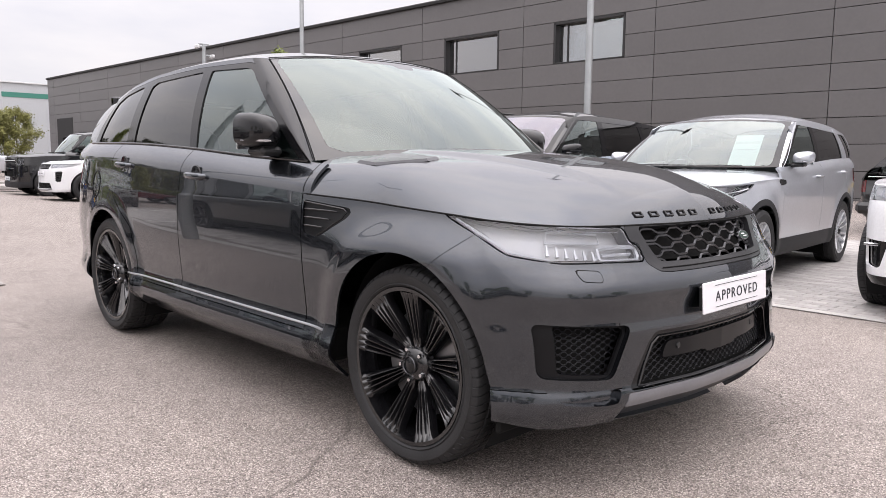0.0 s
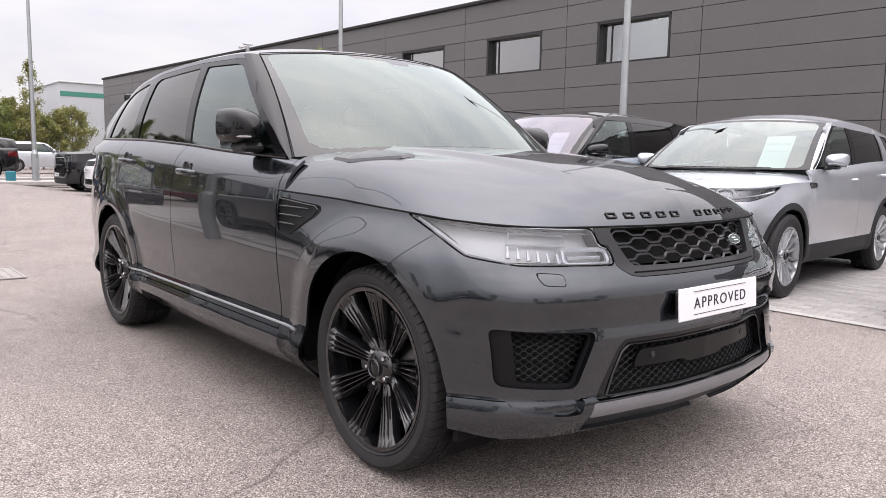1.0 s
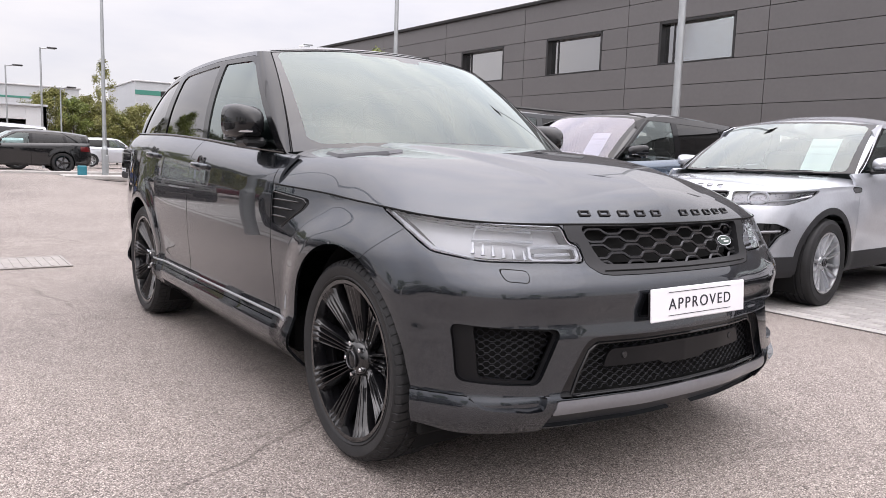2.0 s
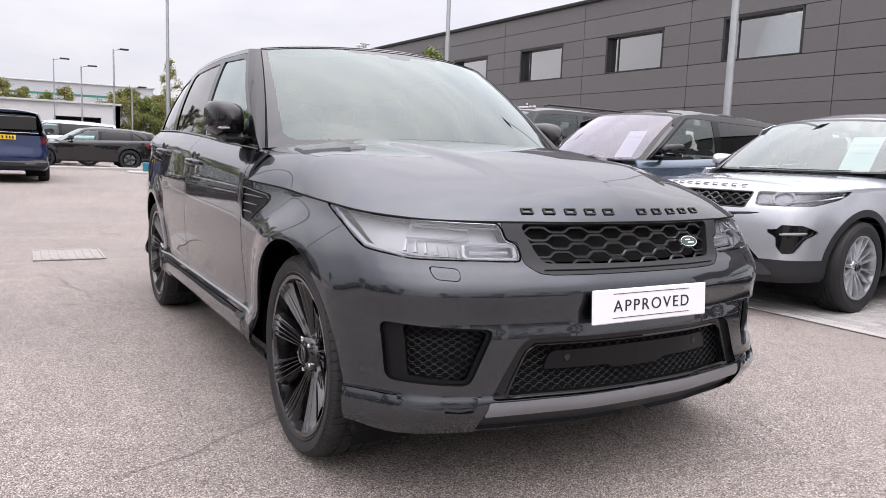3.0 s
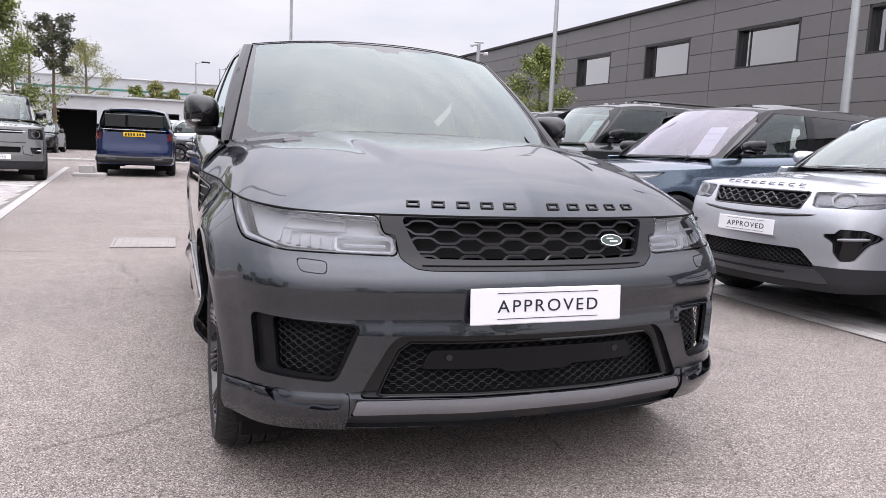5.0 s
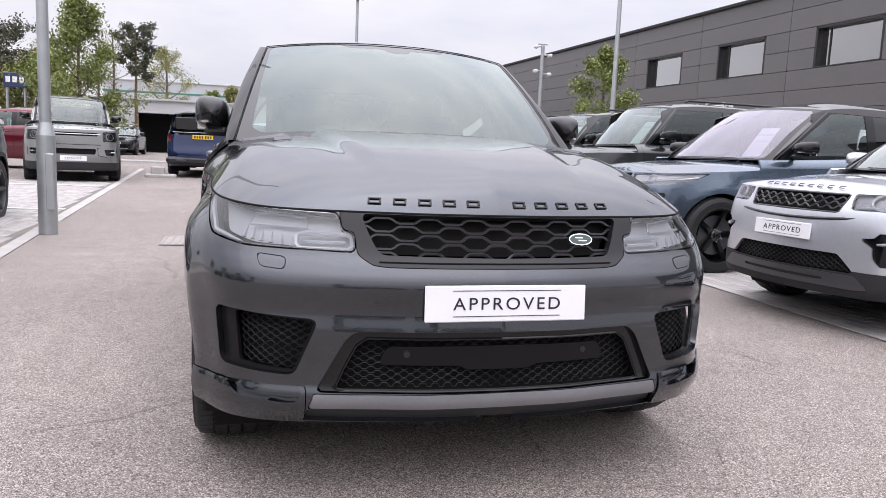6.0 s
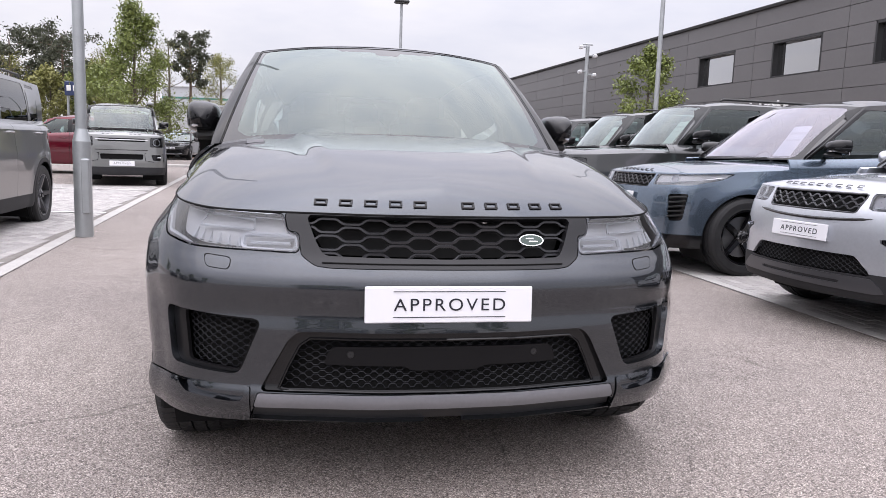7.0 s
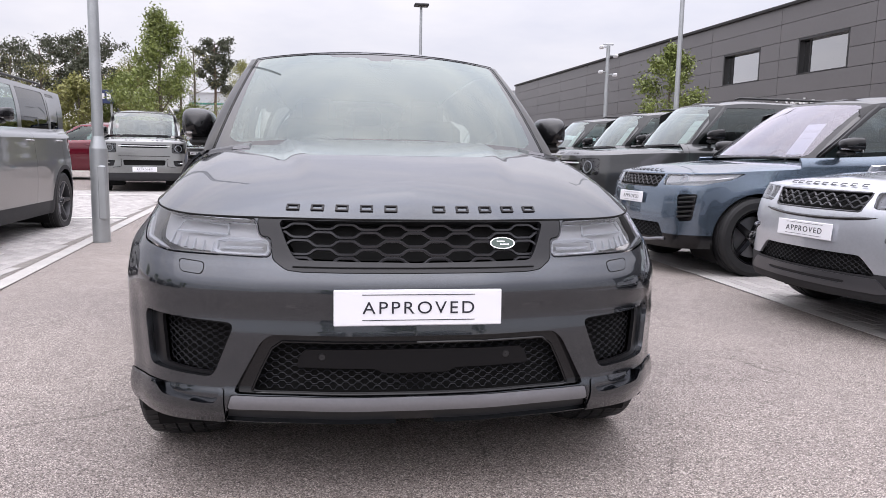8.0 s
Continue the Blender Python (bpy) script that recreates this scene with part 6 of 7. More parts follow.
M_WALLW = material("white_render", (.60, .61, .62), .7, 0, 0, .05, .6)
M_WALLG = material("grey_metal_sheet", (.50, .52, .54), .5, .2, 0, .05, .4)
M_BAND = material("green_band", (.05, .22, .17), .5)
M_GALV = material("galvanised_steel", (.40, .42, .43), .42, .7, 0, .10, 6)
M_BARK = material("bark", (.11, .09, .07), .9, 0, 0, .25, 9, .004, 60)
M_PINEB = material("pine_bark", (.15, .10, .075), .9, 0, 0, .25, 9)
M_LEAF = material("spring_leaf", (.155, .19, .045), .55, 0, 0, .2, 2, rnd=.35)
M_LEAFY = material("young_yellow_leaf", (.20, .20, .06), .6, 0, 0, .2, 2, rnd=.35)
M_NEEDLE = material("pine_needles", (.066, .074, .044), .7, 0, 0, .2, 2, rnd=.35)
M_TWIG = material("twig", (.12, .10, .075), .9, 0, 0, .2, 4)
M_GRASS = material("verge_grass", (.06, .10, .025), .9, 0, 0, .3, 2)
M_WIN = glass("office_glass", (.60, .67, .70), 6.0, 1.6)
M_ROOM = material("office_blind_wall", (.62, .64, .64), .8)
# near-black that stands for the shade inside openings
M_DARKW = material("opening_shade", (.012, .012, .013), .8)
M_SIGN = material("white_sign_letter", (.80, .80, .80), .4)
M_BLUES = material("blue_sign", (.02, .035, .10), .5)
M_TEAL = material("teal_plastic", (.02, .17, .22), .5)
M_IRON = material("cast_iron", (.30, .28, .265), .8, .1, 0, .15, 8, .002, 80)

# ground: one sheet, rising a little up the lane, out to the horizon
gx = np.unique(np.concatenate([np.linspace(-900, -40, 8), np.linspace(-40, 40, 81), np.linspace(40, 900, 8)]))
gy = np.unique(np.concatenate([np.linspace(-900, -40, 8), np.linspace(-40, 60, 101), np.linspace(60, 1500, 10)]))


def ground_z(x, y):
    return 0.010 * np.clip(y - 3, 0, 27) * smooth(4.0, 1.0, x)


GX, GY = np.meshgrid(gx, gy, indexing="ij")
gs_ = Sheet.grid(np.stack([GX, GY, ground_z(GX, GY)], -1))
tagged(obj("ground", gs_.v, gs_.f, M_ASPHALT), "worn pale grey asphalt of the car park lane", "ground", kind="structure")

# block paving under the parked rows


def line_x(y):
    """The edge of the bays beside the lane, which leans away slightly."""
    return -3.02 - .067 * (y - 4.6)


def paving(name, x0, x1, y0, y1, label, near, edge=None):
    """A bed of blocks laid in courses; those next to the lane are pieces of their own."""
    bed = Build()
    g0 = float(ground_z((x0 + x1) / 2, y0))
    n = 24
    v, f = [], []
    for i in range(n + 1):
        y = y0 + (y1 - y0) * i / n
        a, b2 = (x0, edge(y) if edge else x1)
        v += [(a, y, float(ground_z(a, y)) + .004), (b2, y, float(ground_z(b2, y)) + .004)]
    f = [(2 * i, 2 * i + 1, 2 * i + 3, 2 * i + 2) for i in range(n)]
    base = tagged(Build().add(v, f).put(name, M_JOINT), label, "pavement", kind="structure")
    rest, pieces = Build(), []
    rng = random.Random(5)
    ny = int((y1 - y0) / .20)
    nx = int((x1 - x0) / .10) if not edge else int((max(edge(y0), edge(y1)) - x0) / .10)
    for j in range(nx):
        for i in range(ny):
            x, y = x0 + .05 + j * .10, y0 + .10 + i * .20 + (.10 if j % 2 else 0)
            if edge and x > edge(y) - .06:
                continue
            z = float(ground_z(x, y)) - .004 + rng.uniform(-.0015, .0015)
            t = rng.uniform(-.6, .6)
            if near(x, y) and len(pieces) < 300:
                pieces.append((x, y, z, t))
            else:
                c, s = .0985, .0485
                k = .004
                q = [(x - s, y - c, z + .013), (x + s, y - c, z + .013), (x + s, y + c, z + .013), (x - s, y + c, z + .013)]
                q2 = [(x - s + k, y - c + k, z + .016), (x + s - k, y - c + k, z + .016), (x + s - k, y + c - k, z + .016), (x - s + k, y + c - k, z + .016)]
                rest.add(q + q2, [(4, 5, 6, 7), (0, 1, 5, 4), (1, 2, 6, 5), (2, 3, 7, 6), (3, 0, 4, 7)])
    r = rest.put("paving_blocks", M_PAVER, base)
    tagged(r, kind="stuff")
    return base, pieces


def lay(base, pieces):
    me = Build().box((0, 0, 0), (.097, .197, .032), .005).put("block", M_PAVER, base)
    first = True
    for x, y, z, t in pieces:
        ob = me if first else new("block", me.data)
        first = False
        ob.parent = base
        ob.location, ob.rotation_euler = (x, y, z), (radians(t * .5), radians(t), radians(t * .6))


bay_r, pcs_r = paving("pavement", 3.34, 9.6, -3.0, 16.0, "pale concrete block paving under the parked row", lambda x, y: x < 4.6 and -.6 < y < 3.2)
bay_l, pcs_l = paving("pavement", -9.5, -3.0, 3.0, 15.0, "pale concrete block paving of the bays by the lamp post", lambda x, y: x > -4.2 and 4.2 < y < 8, lambda y: line_x(y) - .10)


def strip(name, pts, w, mat, label, cat, dz=.006, h=.004, kind="structure"):
    """A painted line or flush edging along points on the ground."""
    v, f = [], []
    for i, (x, y) in enumerate(pts):
        a, b2 = Vector(pts[max(i - 1, 0)]), Vector(pts[min(i + 1, len(pts) - 1)])
        d = (b2 - a).normalized()
        nx, ny = -d.y * w / 2, d.x * w / 2
        z = float(ground_z(x, y)) + dz
        v += [(x - nx, y - ny, z), (x - nx, y - ny, z + h), (x + nx, y + ny, z + h), (x + nx, y + ny, z)]
    for i in range(len(pts) - 1):
        for k in range(3):
            f.append((i * 4 + k, i * 4 + k + 1, i * 4 + 5 + k, i * 4 + 4 + k))
    ob = Build().add(v, f).put(name, mat, flat=True)
    return tagged(ob, label, cat, kind=kind)


strip("trim", [(line_x(y), y) for y in np.linspace(2.5, 22, 20)], .14, M_KERB, "pale concrete edging along the bays", "edging")
strip("trim", [(3.30, y) for y in np.linspace(-6, 16, 12)], .12, M_KERB, "pale flush edging between lane and block paving", "edging")
for yy in (8.6, 13.5):
    strip("trim", [(line_x(yy) - .1, yy), (-8.5, yy)], .10, M_LINE, "white painted bay line on block paving", "bay line", .018)


def kerb_island(name, x0, x1, y0, y1, z, label):
    n = Build()
    n.box(((x0 + x1) / 2, (y0 + y1) / 2, z + .05), (x1 - x0, y1 - y0, .16), .03)
    return tagged(n.put(name, M_KERB), label, "kerb", kind="structure")


kerb_island("kerb", -3.5, -2.75, 17.3, 17.8, .11, "low concrete kerb end in the lane")
kerb_island("kerb", 1.6, 4.2, 25.2, 26.3, .12, "concrete kerb island round a lamp post")
kerb_island("kerb", -12, 7.5, 27.0, 27.3, .20, "long kerb before the far parking row")


def drain(x0, x1, y0, y1):
    d = thing("drain_cover", Matrix.Translation(((x0 + x1) / 2, (y0 + y1) / 2, float(ground_z((x0 + x1) / 2, (y0 + y1) / 2)) + .002)), "worn cast iron drain cover set in the asphalt", "drain cover")
    w, h = x1 - x0, y1 - y0
    b = Build()
    for sx in (-1, 1):
        b.box((sx * (w / 2 - .012), 0, .004), (.024, h, .012), .003)
        b.box((0, sx * (h / 2 - .012), .004), (w - .05, .024, .012), .003)
    b.put("rim", M_IRON, d)
    Build().box((0, 0, .001), (w - .05, h - .05, .008), .002).put("lid", M_IRON, d)
    n = 7
    for i in range(n):
        Build().box(((i - (n - 1) / 2) * (w - .10) / n, 0, .007), (.03, h - .12, .008), .002).put("rib", M_IRON, d)


drain(-1.72, -1.10, 5.16, 5.92)


# ---- the dark showroom ----
def wall_x(y):
    return 23.57 - .0548 * (y - 7.2)


def showroom():
    ang = math.degrees(math.atan(.0548))
    # local: u along the wall from y = -12 to 79, front face at local x = 0 facing -x
    root = thing("showroom", Matrix.Translation((wall_x(-12), -12, 0)) @ Matrix.Rotation(radians(ang), 4, "Z"), "two-storey showroom clad in dark grey metal panels", "building")
    length, top, pitch, course = 91.3, 9.05, 6.40, .885
    wins = []
    u0 = 14.95 + 12
    for k in range(0, 4):
        a = u0 + k * 6.5
        wins.append((a, a + 3.45))
    z0, z1 = 5.40, 7.17
    back = Build()
    # structural wall with the openings left free
    for a, b2, lo, hi in [(0, length, 0, z0), (0, length, z1, top - .02)]:
        back.box((.36, (a + b2) / 2, (lo + hi) / 2), (.30, b2 - a, hi - lo), .01)
    edges = [0] + [q for w in wins for q in w] + [length]
    for a, b2 in zip(edges[::2], edges[1::2]):
        back.box((.36, (a + b2) / 2, (z0 + z1) / 2), (.30, b2 - a, z1 - z0), .01)
    back.put("wall", M_CLADJ, root)
    Build().box((6, length / 2, top - .10), (12, length, .15), .02).put("roof", M_CLADJ, root)
    Build().box((6, length - .1, top / 2), (11.5, .2, top), .02).put("end_wall", M_CLAD, root)
    Build().box((6, .1, top / 2), (11.5, .2, top), .02).put("end_wall", M_CLAD, root)
    Build().box((11.9, length / 2, top / 2), (.2, length, top), .02).put("back_wall", M_CLADJ, root)
    cap = Build().box((.27, length / 2, top + .015), (.26, length + .02, .05), .008)
    cap.put("coping", M_CLAD, root)
    # panels in courses, with open joints; cut round the windows
    rows = []
    z = z0
    while z > 0.01:
        rows.append((max(z - course, 0), z))
        z -= course
    rows += [(z0, z0 + course), (z0 + course, z1), (z1, z1 + course), (z1 + course, top)]
    for i, (lo, hi) in enumerate(rows):
        joints = []
        u = -pitch + (7.25 + 12) % pitch
        while u < length:
            joints.append(u)
            u += pitch
        spans = list(zip(joints, joints[1:] + [length]))
        for a, b2 in spans:
            pieces = [(max(a, 0), min(b2, length))]
            if z0 - .01 <= lo < z1 - .01:
                for wa, wb_ in wins:
                    nxt = []
                    for p, q in pieces:
                        if wb_ <= p or wa >= q:
                            nxt.append((p, q))
                        else:
                            if wa - p > .05:
                                nxt.append((p, wa))
                            if q - wb_ > .05:
                                nxt.append((wb_, q))
                    pieces = nxt
            for p, q in pieces:
                Build().box((.18, (p + q) / 2, (lo + hi) / 2), (.055, q - p - .022, hi - lo - .022), .004).put("panel", M_CLAD, root)
    for a, b2 in wins:
        c = (a + b2) / 2
        w = Build()
        for u in (a + .05, b2 - .05):
            w.box((.34, u, (z0 + z1) / 2), (.38, .10, z1 - z0), .008)
        w.box((.34, c, z1 - .06), (.38, b2 - a, .12), .008)
        w.box((.34, c, z0 + .03), (.38, b2 - a, .06), .008)
        wf = w.put("window", M_SATIN, root, "deep dark framed office window")
        Build().box((.46, c, (z0 + z1) / 2), (.02, b2 - a - .20, z1 - z0 - .18), .002).put("pane", M_WIN, wf)
        Build().box((.43, b2 - .55, (z0 + z1) / 2), (.05, .05, z1 - z0 - .18), .004).put("mullion", M_SATIN, wf)
        Build().box((3.2, c, (z0 + z1) / 2), (.05, b2 - a + 2, 2.6), .01).put("office_wall", M_ROOM, wf)
        Build().box((1.8, c, z1 + .25), (2.8, b2 - a + 2, .05), .01).put("office_ceiling", M_ROOM, wf)
        for dx in (1.2, 2.2):
            Build().box((dx, c - .3, z1 + .215), (.12, 1.3, .02), .002).put("ceiling_lamp", M_TUBE, wf)
    # flat sheet on the wall; the opening's shade is its colour
    Build().box((.16, 77.15 + 12 - 2.0, 2.5), (.06, 4.0, 5.0), .01).put("door", M_DARKW, root, "near-black sheet for the shade in a door opening")
    sign = Build().box((.10, 44.2, 3.74), (.05, 4.9, .02), .004).put("sign_rail", M_CLAD, root)
    word(sign, "Drive in Service", Matrix.Translation((.08, 44.2, 3.76)) @ Matrix.Rotation(radians(-90), 4, "Z"), .72, 4.8, M_SIGN, "lettering", .05)
    return root


M_TUBE = bpy.data.materials.new("lamp_tube")
M_TUBE.use_nodes = True
M_TUBE.node_tree.nodes["Principled BSDF"].inputs["Emission Color"].default_value = (1, .97, .92, 1)
M_TUBE.node_tree.nodes["Principled BSDF"].inputs["Emission Strength"].default_value = 2.0
showroom()


# ---- service building and warehouse ----
def service():
    root = thing("service_building", pose(0, 50, .27), "long low white service building with dark workshop doors", "building")
    y0, x0, x1, top = 0, -11.2, 4.1, 3.45
    doors = [(-8.5, -5.9), (-3.1, -.9), (.25, 2.95)]
    b = Build()
    edges = [x0] + [q for d in doors for q in d] + [x1]
    for a, c in zip(edges[::2], edges[1::2]):
        b.box(((a + c) / 2, .15, top / 2), (c - a, .3, top), .01)
    for a, c in doors:
        b.box(((a + c) / 2, .15, (2.6 + top) / 2), (c - a, .3, top - 2.6), .01)
    b.box((x0 + .15, 6, top / 2), (.3, 12, top), .01)
    b.box((x1 - .15, 6, top / 2), (.3, 12, top), .01)
    b.box(((x0 + x1) / 2, 12, top / 2), (x1 - x0, .3, top), .01)
    b.put("wall", M_WALLW, root)
    Build().box(((x0 + x1) / 2, 6, top + .04), (x1 - x0 + .1, 12.4, .12), .01).put("roof", M_WALLG, root)
    for a, c in doors:
        # a near-black sheet across the bay paints in its unlit inside
        d = Build().box(((a + c) / 2, 3.0, 1.3), (c - a + 1, .1, 2.6), .01).put("bay_shade_sheet", M_DARKW, root, "near-black sheet for the shade inside an open workshop bay")


service()


def warehouse(x0, x1, y, top, z0, label, band=True, tall=.55):
    root = thing("warehouse", pose(0, y, z0), label, "building")
    Build().box(((x0 + x1) / 2, 8, top / 2), (x1 - x0, 16, top), .02).put("wall", M_WALLG, root)
    if band:
        Build().box(((x0 + x1) / 2, -.02, top - 1.3), (x1 - x0 + .05, .06, tall), .01).put("band", M_BAND, root, "green band")
    Build().box(((x0 + x1) / 2, 8, top + .06), (x1 - x0 + .4, 16.4, .15), .02).put("roof", M_WALLW, root)
    n = int((x1 - x0) / 1.2)
    for i in range(n):
        Build().box((x0 + (i + .5) * (x1 - x0) / n, -.015, top / 2 - 1), (.05, .03, top - 2.2), .006).put("seam", M_WALLG, root)


warehouse(-18, 12.5, 92, 7.7, .3, "long pale grey warehouse with a thin green line", True, .22)
warehouse(18.6, 34, 92, 9.3, .2, "pale grey warehouse with a green band")


# ---- lamp posts and masts ----
def lamp_post(x, y, h, label, arm=True, r=.06, door=True, toward=1.0, head="flat"):
    z = float(ground_z(x, y))
    p = thing("lamp_post", Matrix.Translation((x, y, z)), label, "lamp post", "lamp posts")
    b = Build()
    b.tube([(0, 0, 0), (0, 0, 1.08)], [r * 1.55, r * 1.55], 12)
    b.tube([(0, 0, 1.08), (0, 0, 1.22)], [r * 1.55, r * 1.0], 12)
    b.tube([(0, 0, 1.22), (0, 0, h)], [r, r * .72], 12)
    b.put("post", M_GALV, p)
    if door:
        Build().box((r * .8, -r * 1.28, .58), (.09, .04, .62), .012).put("access_door", M_GALV, p)
    if arm:
        Build().tube([(0, 0, h - .05), (toward * .32, 0, h + .02)], .03, 8).put("arm", M_GALV, p)
        Build().box((toward * .52, 0, h + .03), (.46, .22, .08), .03).put("lantern", M_SATIN, p, "dark lantern")
        Build().box((toward * .52, 0, h - .016), (.30, .15, .01), .003).put("lens", M_LAMPC, p)
    elif head == "flat":
        Build().box((0, -.1, h + .03), (.55, .40, .10), .03).put("lantern", M_SATIN, p, "dark lantern")
    return p


lamp_post(-2.96, 5.98, 7.5, "galvanised lamp post at the edge of the bays", False, .062, head="none")
lamp_post(9.35, 6.61, 7.5, "galvanised lamp post behind the parked row", False, .075)
lamp_post(8.68, 15.67, 7.5, "tall thin lamp post before the showroom", False, .07)
lamp_post(2.97, 25.8, 6.65, "lamp post on a kerb island", False, .07)
lamp_post(2.69, 40, 6.0, "lamp post with a flat lantern arm", True, .055)
lamp_post(1.16, 40, 4.85, "short lamp post with a flat lantern arm", True, .045)
lamp_post(3.68, 41, 4.3, "far lamp post with a flat lantern arm", True, .045)
lamp_post(-.05, 41, 5.2, "far thin lamp post", True, .035)
lamp_post(-16.5, 26, 4.6, "lamp post with a hooked arm among the pines", True, .05)


def camera_mast(x, y, h):
    p = thing("camera_mast", Matrix.Translation((x, y, 0)), "grey security camera mast before the showroom", "mast")
    Build().tube([(0, 0, 0), (0, 0, h)], [.085, .07], 12).put("post", M_GALV, p)
    for z, s in ((h - .05, -1), (h - .35, 1), (h - .95, -1), (h - 1.05, 1)):
        Build().box((s * .14, 0, z), (.20, .05, .05), .01).put("bracket", M_GALV, p)
        Build().box((s * .28, -.06, z - .02), (.13, .26, .12), .03).put("security_camera", M_WALLW, p, "white security camera")
    Build().box((0, 0, h + .05), (.4, .06, .06), .015).put("crossbar", M_GALV, p)


camera_mast(9.88, 24.1, 5.3)
tagged(Build().box((2.2, 25.6, .38), (.28, .22, .38), .03).put("bin_box", M_TEAL), "small teal box by a lamp post", "box")
tagged(Build().box((-3.2, 17.55, .325), (.32, .26, .20), .02).put("concrete_block", M_KERB), "concrete block on the kerb end", "block")


# ---- trees ----
def tree_thing(x, y, h, spread, seed, label, leaf=None, density=1.0, trunk=.14, crown0=.3, shape="oval", leaf_size=.12, bark=None, twigs=True):
    """A tapered trunk, limbs that fork, and a crown of many small leaves."""
    rng = random.Random(seed)
    z0 = float(ground_z(x, y))
    t = thing("tree", Matrix.Translation((x, y, z0)), label, "tree", "trees")
    wood, tips = Build(), []

    def limb(p, d, length, r, depth):
        pts, rad = [p], [r]
        q = p
        n = 4
        for i in range(n):
            d = (d + Vector((rng.uniform(-1, 1), rng.uniform(-1, 1), rng.uniform(-.3, .6))) * .16).normalized()
            q = q + d * length / n
            pts.append(q)
            rad.append(r * (1 - .55 * (i + 1) / n))
            if depth <= 2:
                tips.append(q)
        wood.tube([tuple(a) for a in pts], rad, 6 if depth > 1 else 4)
        if depth > 0:
            for k in range(3 if depth > 1 else 4):
                i = rng.randint(2, n)
                a = rng.uniform(0, 2 * math.pi)
                nd = (d + Vector((math.cos(a), math.sin(a), rng.uniform(-.1, .5))) * rng.uniform(.5, 1.0)).normalized()
                limb(pts[i], nd, length * rng.uniform(.5, .72), rad[i] * .7, depth - 1)
    n = 7
    pts = [Vector((0, 0, 0))]
    for i in range(n):
        pts.append(pts[-1] + Vector((rng.uniform(-.03, .03) * h / 6, rng.uniform(-.03, .03) * h / 6, h * .92 / n)))
    wood.tube([tuple(p) for p in pts], [trunk * (1 - .85 * i / n) + .012 for i in range(n + 1)], 8)
    limbs = int(9 + h)
    for k in range(limbs):
        u = crown0 + (1 - crown0) * (k + .5) / limbs
        i = min(int(u * n), n - 1)
        p = pts[i].lerp(pts[i + 1], u * n - i)
        a = k * 2.4 + rng.uniform(-.4, .4)
        prof = math.sin(math.pi * min(1, max(0.08, (u - crown0) / (1 - crown0) * .86 + .12))) if shape == "oval" else (1.15 - u if shape == "cone" else .55 + .5 * u)
        d = Vector((math.cos(a), math.sin(a), .55 if shape != "flat" else .12)).normalized()
        limb(p, d, spread * prof * .62, trunk * (1 - .8 * u) * .5, 2)
    wood.put("trunk", bark or M_BARK, t)
    if leaf:
        v, f = [], []
        rng2 = np.random.default_rng(seed)
        per = max(1, int(14 * density))
        for tip in tips:
            if rng.random() > .85:
                continue
            c = rng2.normal(0, spread * .055 + .05, (per, 3)) + np.array(tip)
            for q in c:
                s = leaf_size * rng2.uniform(.6, 1.2)
                a, b2 = rng2.normal(0, 1, 3), rng2.normal(0, 1, 3)
                a /= np.linalg.norm(a)
                b2 = np.cross(a, b2)
                b2 /= np.linalg.norm(b2)
                i = len(v)
                v += [tuple(q - a * s), tuple(q + b2 * s * .5), tuple(q + a * s), tuple(q - b2 * s * .5)]
                f.append((i, i + 1, i + 2, i + 3))
        tagged(obj("crown", v, f, leaf, t, flat=True), kind="stuff")
    return t


tree_thing(10.3, 19.5, 4.9, 1.15, 3, "young leafy tree before the showroom", M_LEAF, .9, .05, .25, "oval", .06)
tree_thing(-8.1, 32, 7.1, 2.6, 5, "broad fresh green tree behind the parked cars", M_LEAF, 1.15, .10, .06, "cone", .075)
for i, (x, y, h, s) in enumerate([(-13.3, 40, 6.9, 1.7), (-16.3, 41, 6.7, 1.9), (-14.8, 43, 7.2, 1.5), (-18.6, 42, 6.6, 1.8), (-20.8, 43, 6.3, 1.9)]):
    tree_thing(x, y, h, s, 7 + i, "dark pine with a flat ragged crown", M_NEEDLE, .55, .13, .42, "flat", .085, M_PINEB)
tree_thing(-7.6, 45, 8.0, 1.15, 9, "tall thin pine with a dark top", M_NEEDLE, .5, .12, .58, "flat", .085, M_PINEB)
for i, (x, y, h, s) in enumerate([(-8.6, 43.5, 7.3, 2.1), (-9.7, 45, 7.0, 2.0), (-11.6, 43, 6.4, 2.0), (-17.4, 40, 6.0, 2.2), (-19.6, 39, 5.6, 2.2), (-15.5, 39, 5.4, 2.0), (-22, 40, 5.8, 2.2), (-12.4, 44, 6.6, 2.0)]):
    tree_thing(x, y, h, s, 40 + i, "bare spring tree with fine brown branches", M_LEAFY, .12 + .05 * (i % 3), .10, .18, "oval", .05)
tree_thing(-7.1, 56, 7.9, 2.4, 11, "bare round tree coming into leaf", M_LEAFY, .45, .15, .28, "oval", .075)
tree_thing(4.3, 33, 5.4, .55, 14, "thin young tree with few leaves", M_LEAFY, .25, .035, .35, "oval", .05)
bushes = [(-10.6, 36, 4.6, 1.8), (-12.4, 35, 4.2, 1.7), (-14.5, 37, 3.4, 1.6), (-16.5, 38, 3.4, 1.6), (-11.2, 39, 5.2, 1.9), (-9.6, 34, 3.2, 1.4), (-18.5, 37, 3.2, 1.6)]
bushes += [(5.2 + i * 1.1, 62 + (i % 2), (5.6 if i < 4 else 4.7) + .5 * math.sin(i * 2.1), 1.9) for i in range(8)] + [(-4.2 + i * 1.5, 66, 5.6 + .5 * math.sin(i * 1.7), 1.5) for i in range(5)]
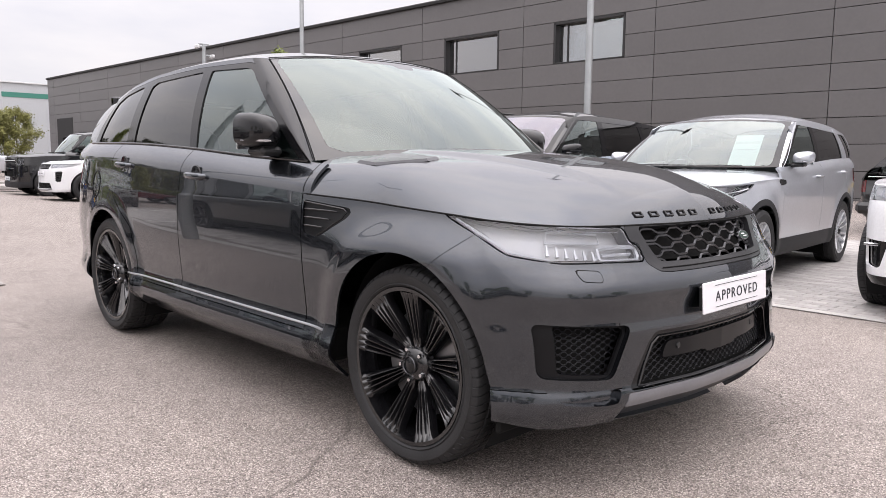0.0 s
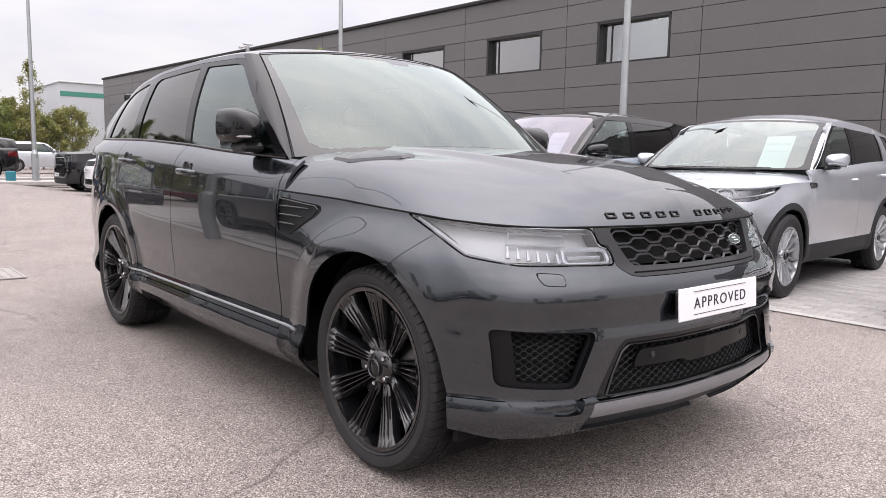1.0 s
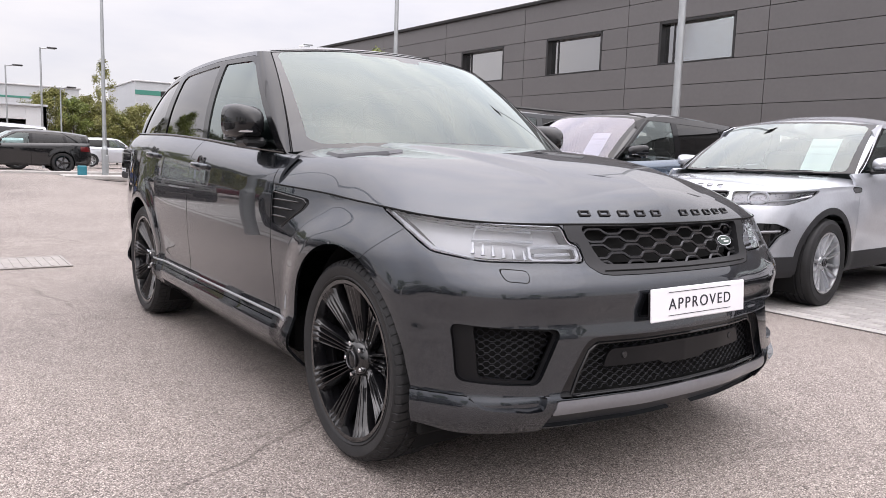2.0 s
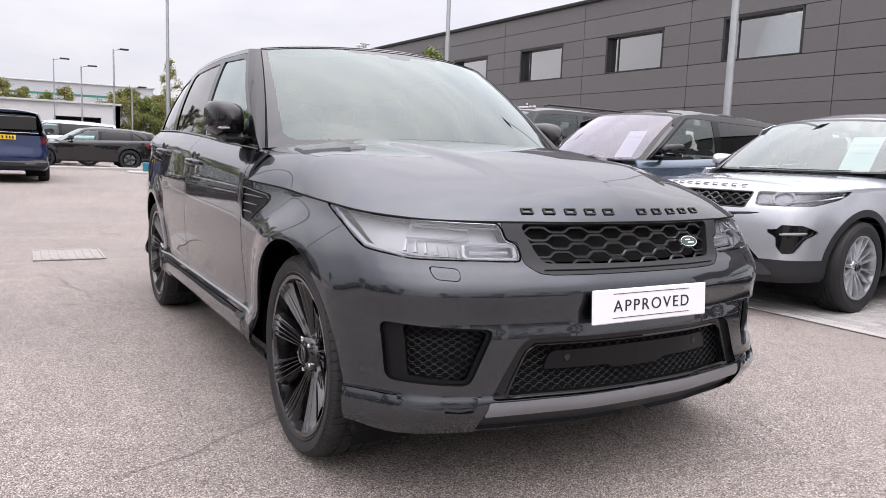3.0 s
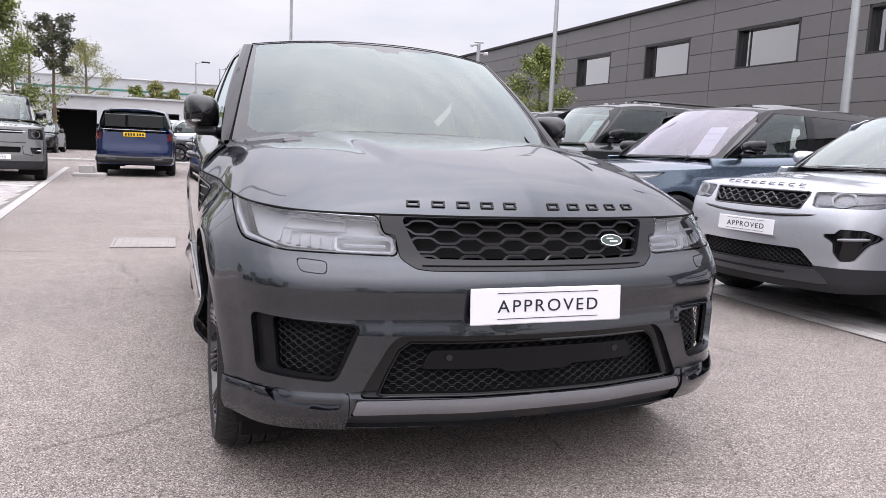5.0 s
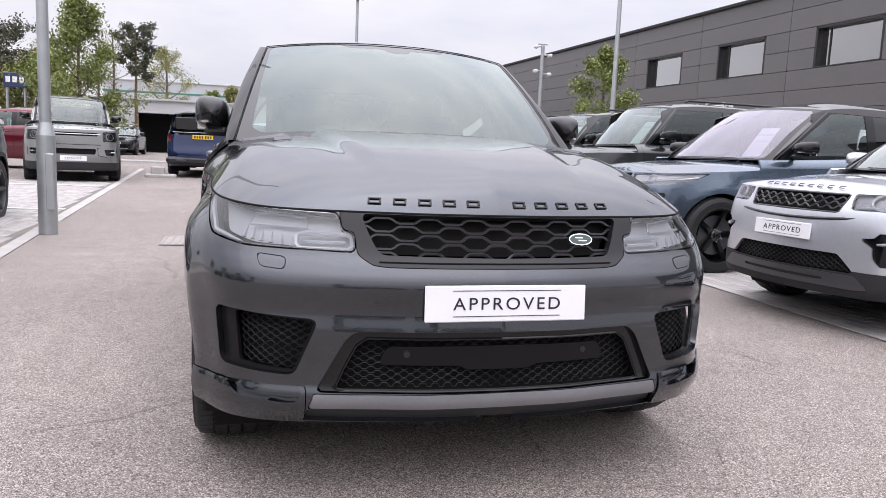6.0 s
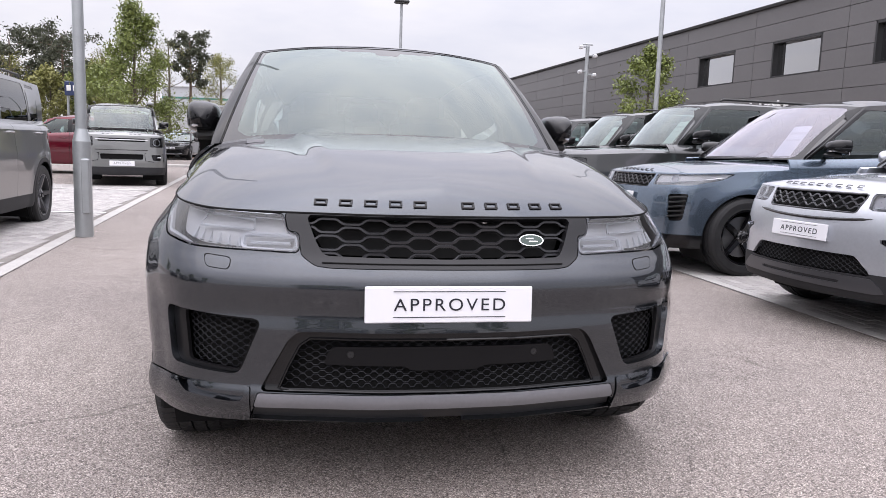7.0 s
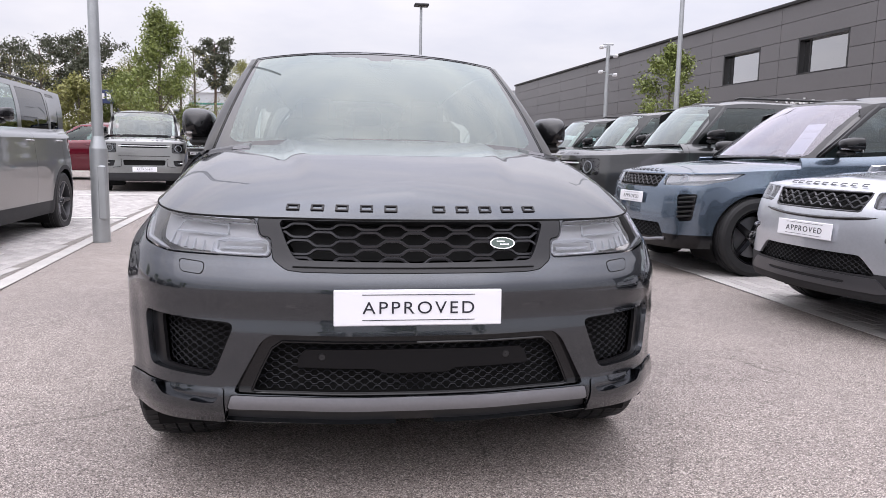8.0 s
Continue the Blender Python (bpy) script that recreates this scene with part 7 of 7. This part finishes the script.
for i, (x, y, h, s) in enumerate(bushes):
    tree_thing(x, y, h, s, 30 + i, "bushy young tree in yellow-green spring leaf", M_LEAFY if i % 3 else M_LEAF, .8, .06, .06, "oval", .085)
# trees and cars across the car park, out of view, mirrored in the paint
for i, (x, y, h, s) in enumerate([(-26, -6, 6.5, 2.2), (-27, 3, 7, 2.4), (-24, -14, 6, 2.2), (-10, -30, 7, 2.4), (2, -33, 6.5, 2.2), (12, -32, 7, 2.2), (-29, 12, 7, 2.4)]):
    tree_thing(x, y, h, s, 60 + i, "leafy tree across the car park", M_LEAF, .5, .10, .2, "oval", .12)
# two added out of view, silver so that the grey flank mirrors something pale
for m in (pose(-10.4, -4.6, 0, 0, 0, 70), pose(-10.6, -1.3, 0, 0, 0, 70)):
    tagged(copy_thing(silver_def, m), "unseen silver off-roader added to brighten the reflections in the grey paint")
tagged(copy_thing(black_rr, pose(-10.8, 2.0, 0, 0, 0, 70)), "black SUV parked across the lane")
for m in (pose(2.6, -12, 0, 0, 0, 180), pose(-.4, -12, 0, 0, 0, 180), pose(-3.4, -12, 0, 0, 0, 180)):
    tagged(copy_thing(silver_def, m), "silver grey boxy off-roader across the lane")
# far cars down the lane
far = vehicle("car", pose(9.0, 48, .1, 0, 0, 90), RR, M_SILVER, "silver SUV parked far down the lane", "five", M_ALLOY, plate=None)
for (x, y, a), src, l in (((-7.7, 39, 0), black_rr, "dark SUV far down the bays"), ((-8.6, 44, 0), far, "silver SUV far down the bays"), ((-9.0, 49, 8), black_rr, "dark SUV before the service building"), ((-6.9, 54, 0), black_rr, "black SUV inside the workshop door"), ((-2.2, 31.6, -90), far, "silver SUV behind a black one along the kerb"), ((-3.3, 34.6, -90), far, "silver SUV in the second far row")):
    tagged(copy_thing(src, pose(x, y, .27, 0, 0, a)), l)
board = thing("sign_board", pose(-10.9, 33.4, 3.0), "blue sign board with pale bars behind the trees", "sign")
Build().box((0, 0, .45), (.9, .1, .62), .02).put("board", M_BLUES, board)
for i in range(3):
    Build().box((-.27 + i * .27, -.06, .47), (.18, .02, .25), .02).put("plain_bar", M_SIGN, board)
for x in (-.35, .35):
    Build().tube([(x, .1, -2.95), (x, .1, .8)], .06, 8).put("post", M_GALV, board)

lay(bay_r, pcs_r)
lay(bay_l, pcs_l)
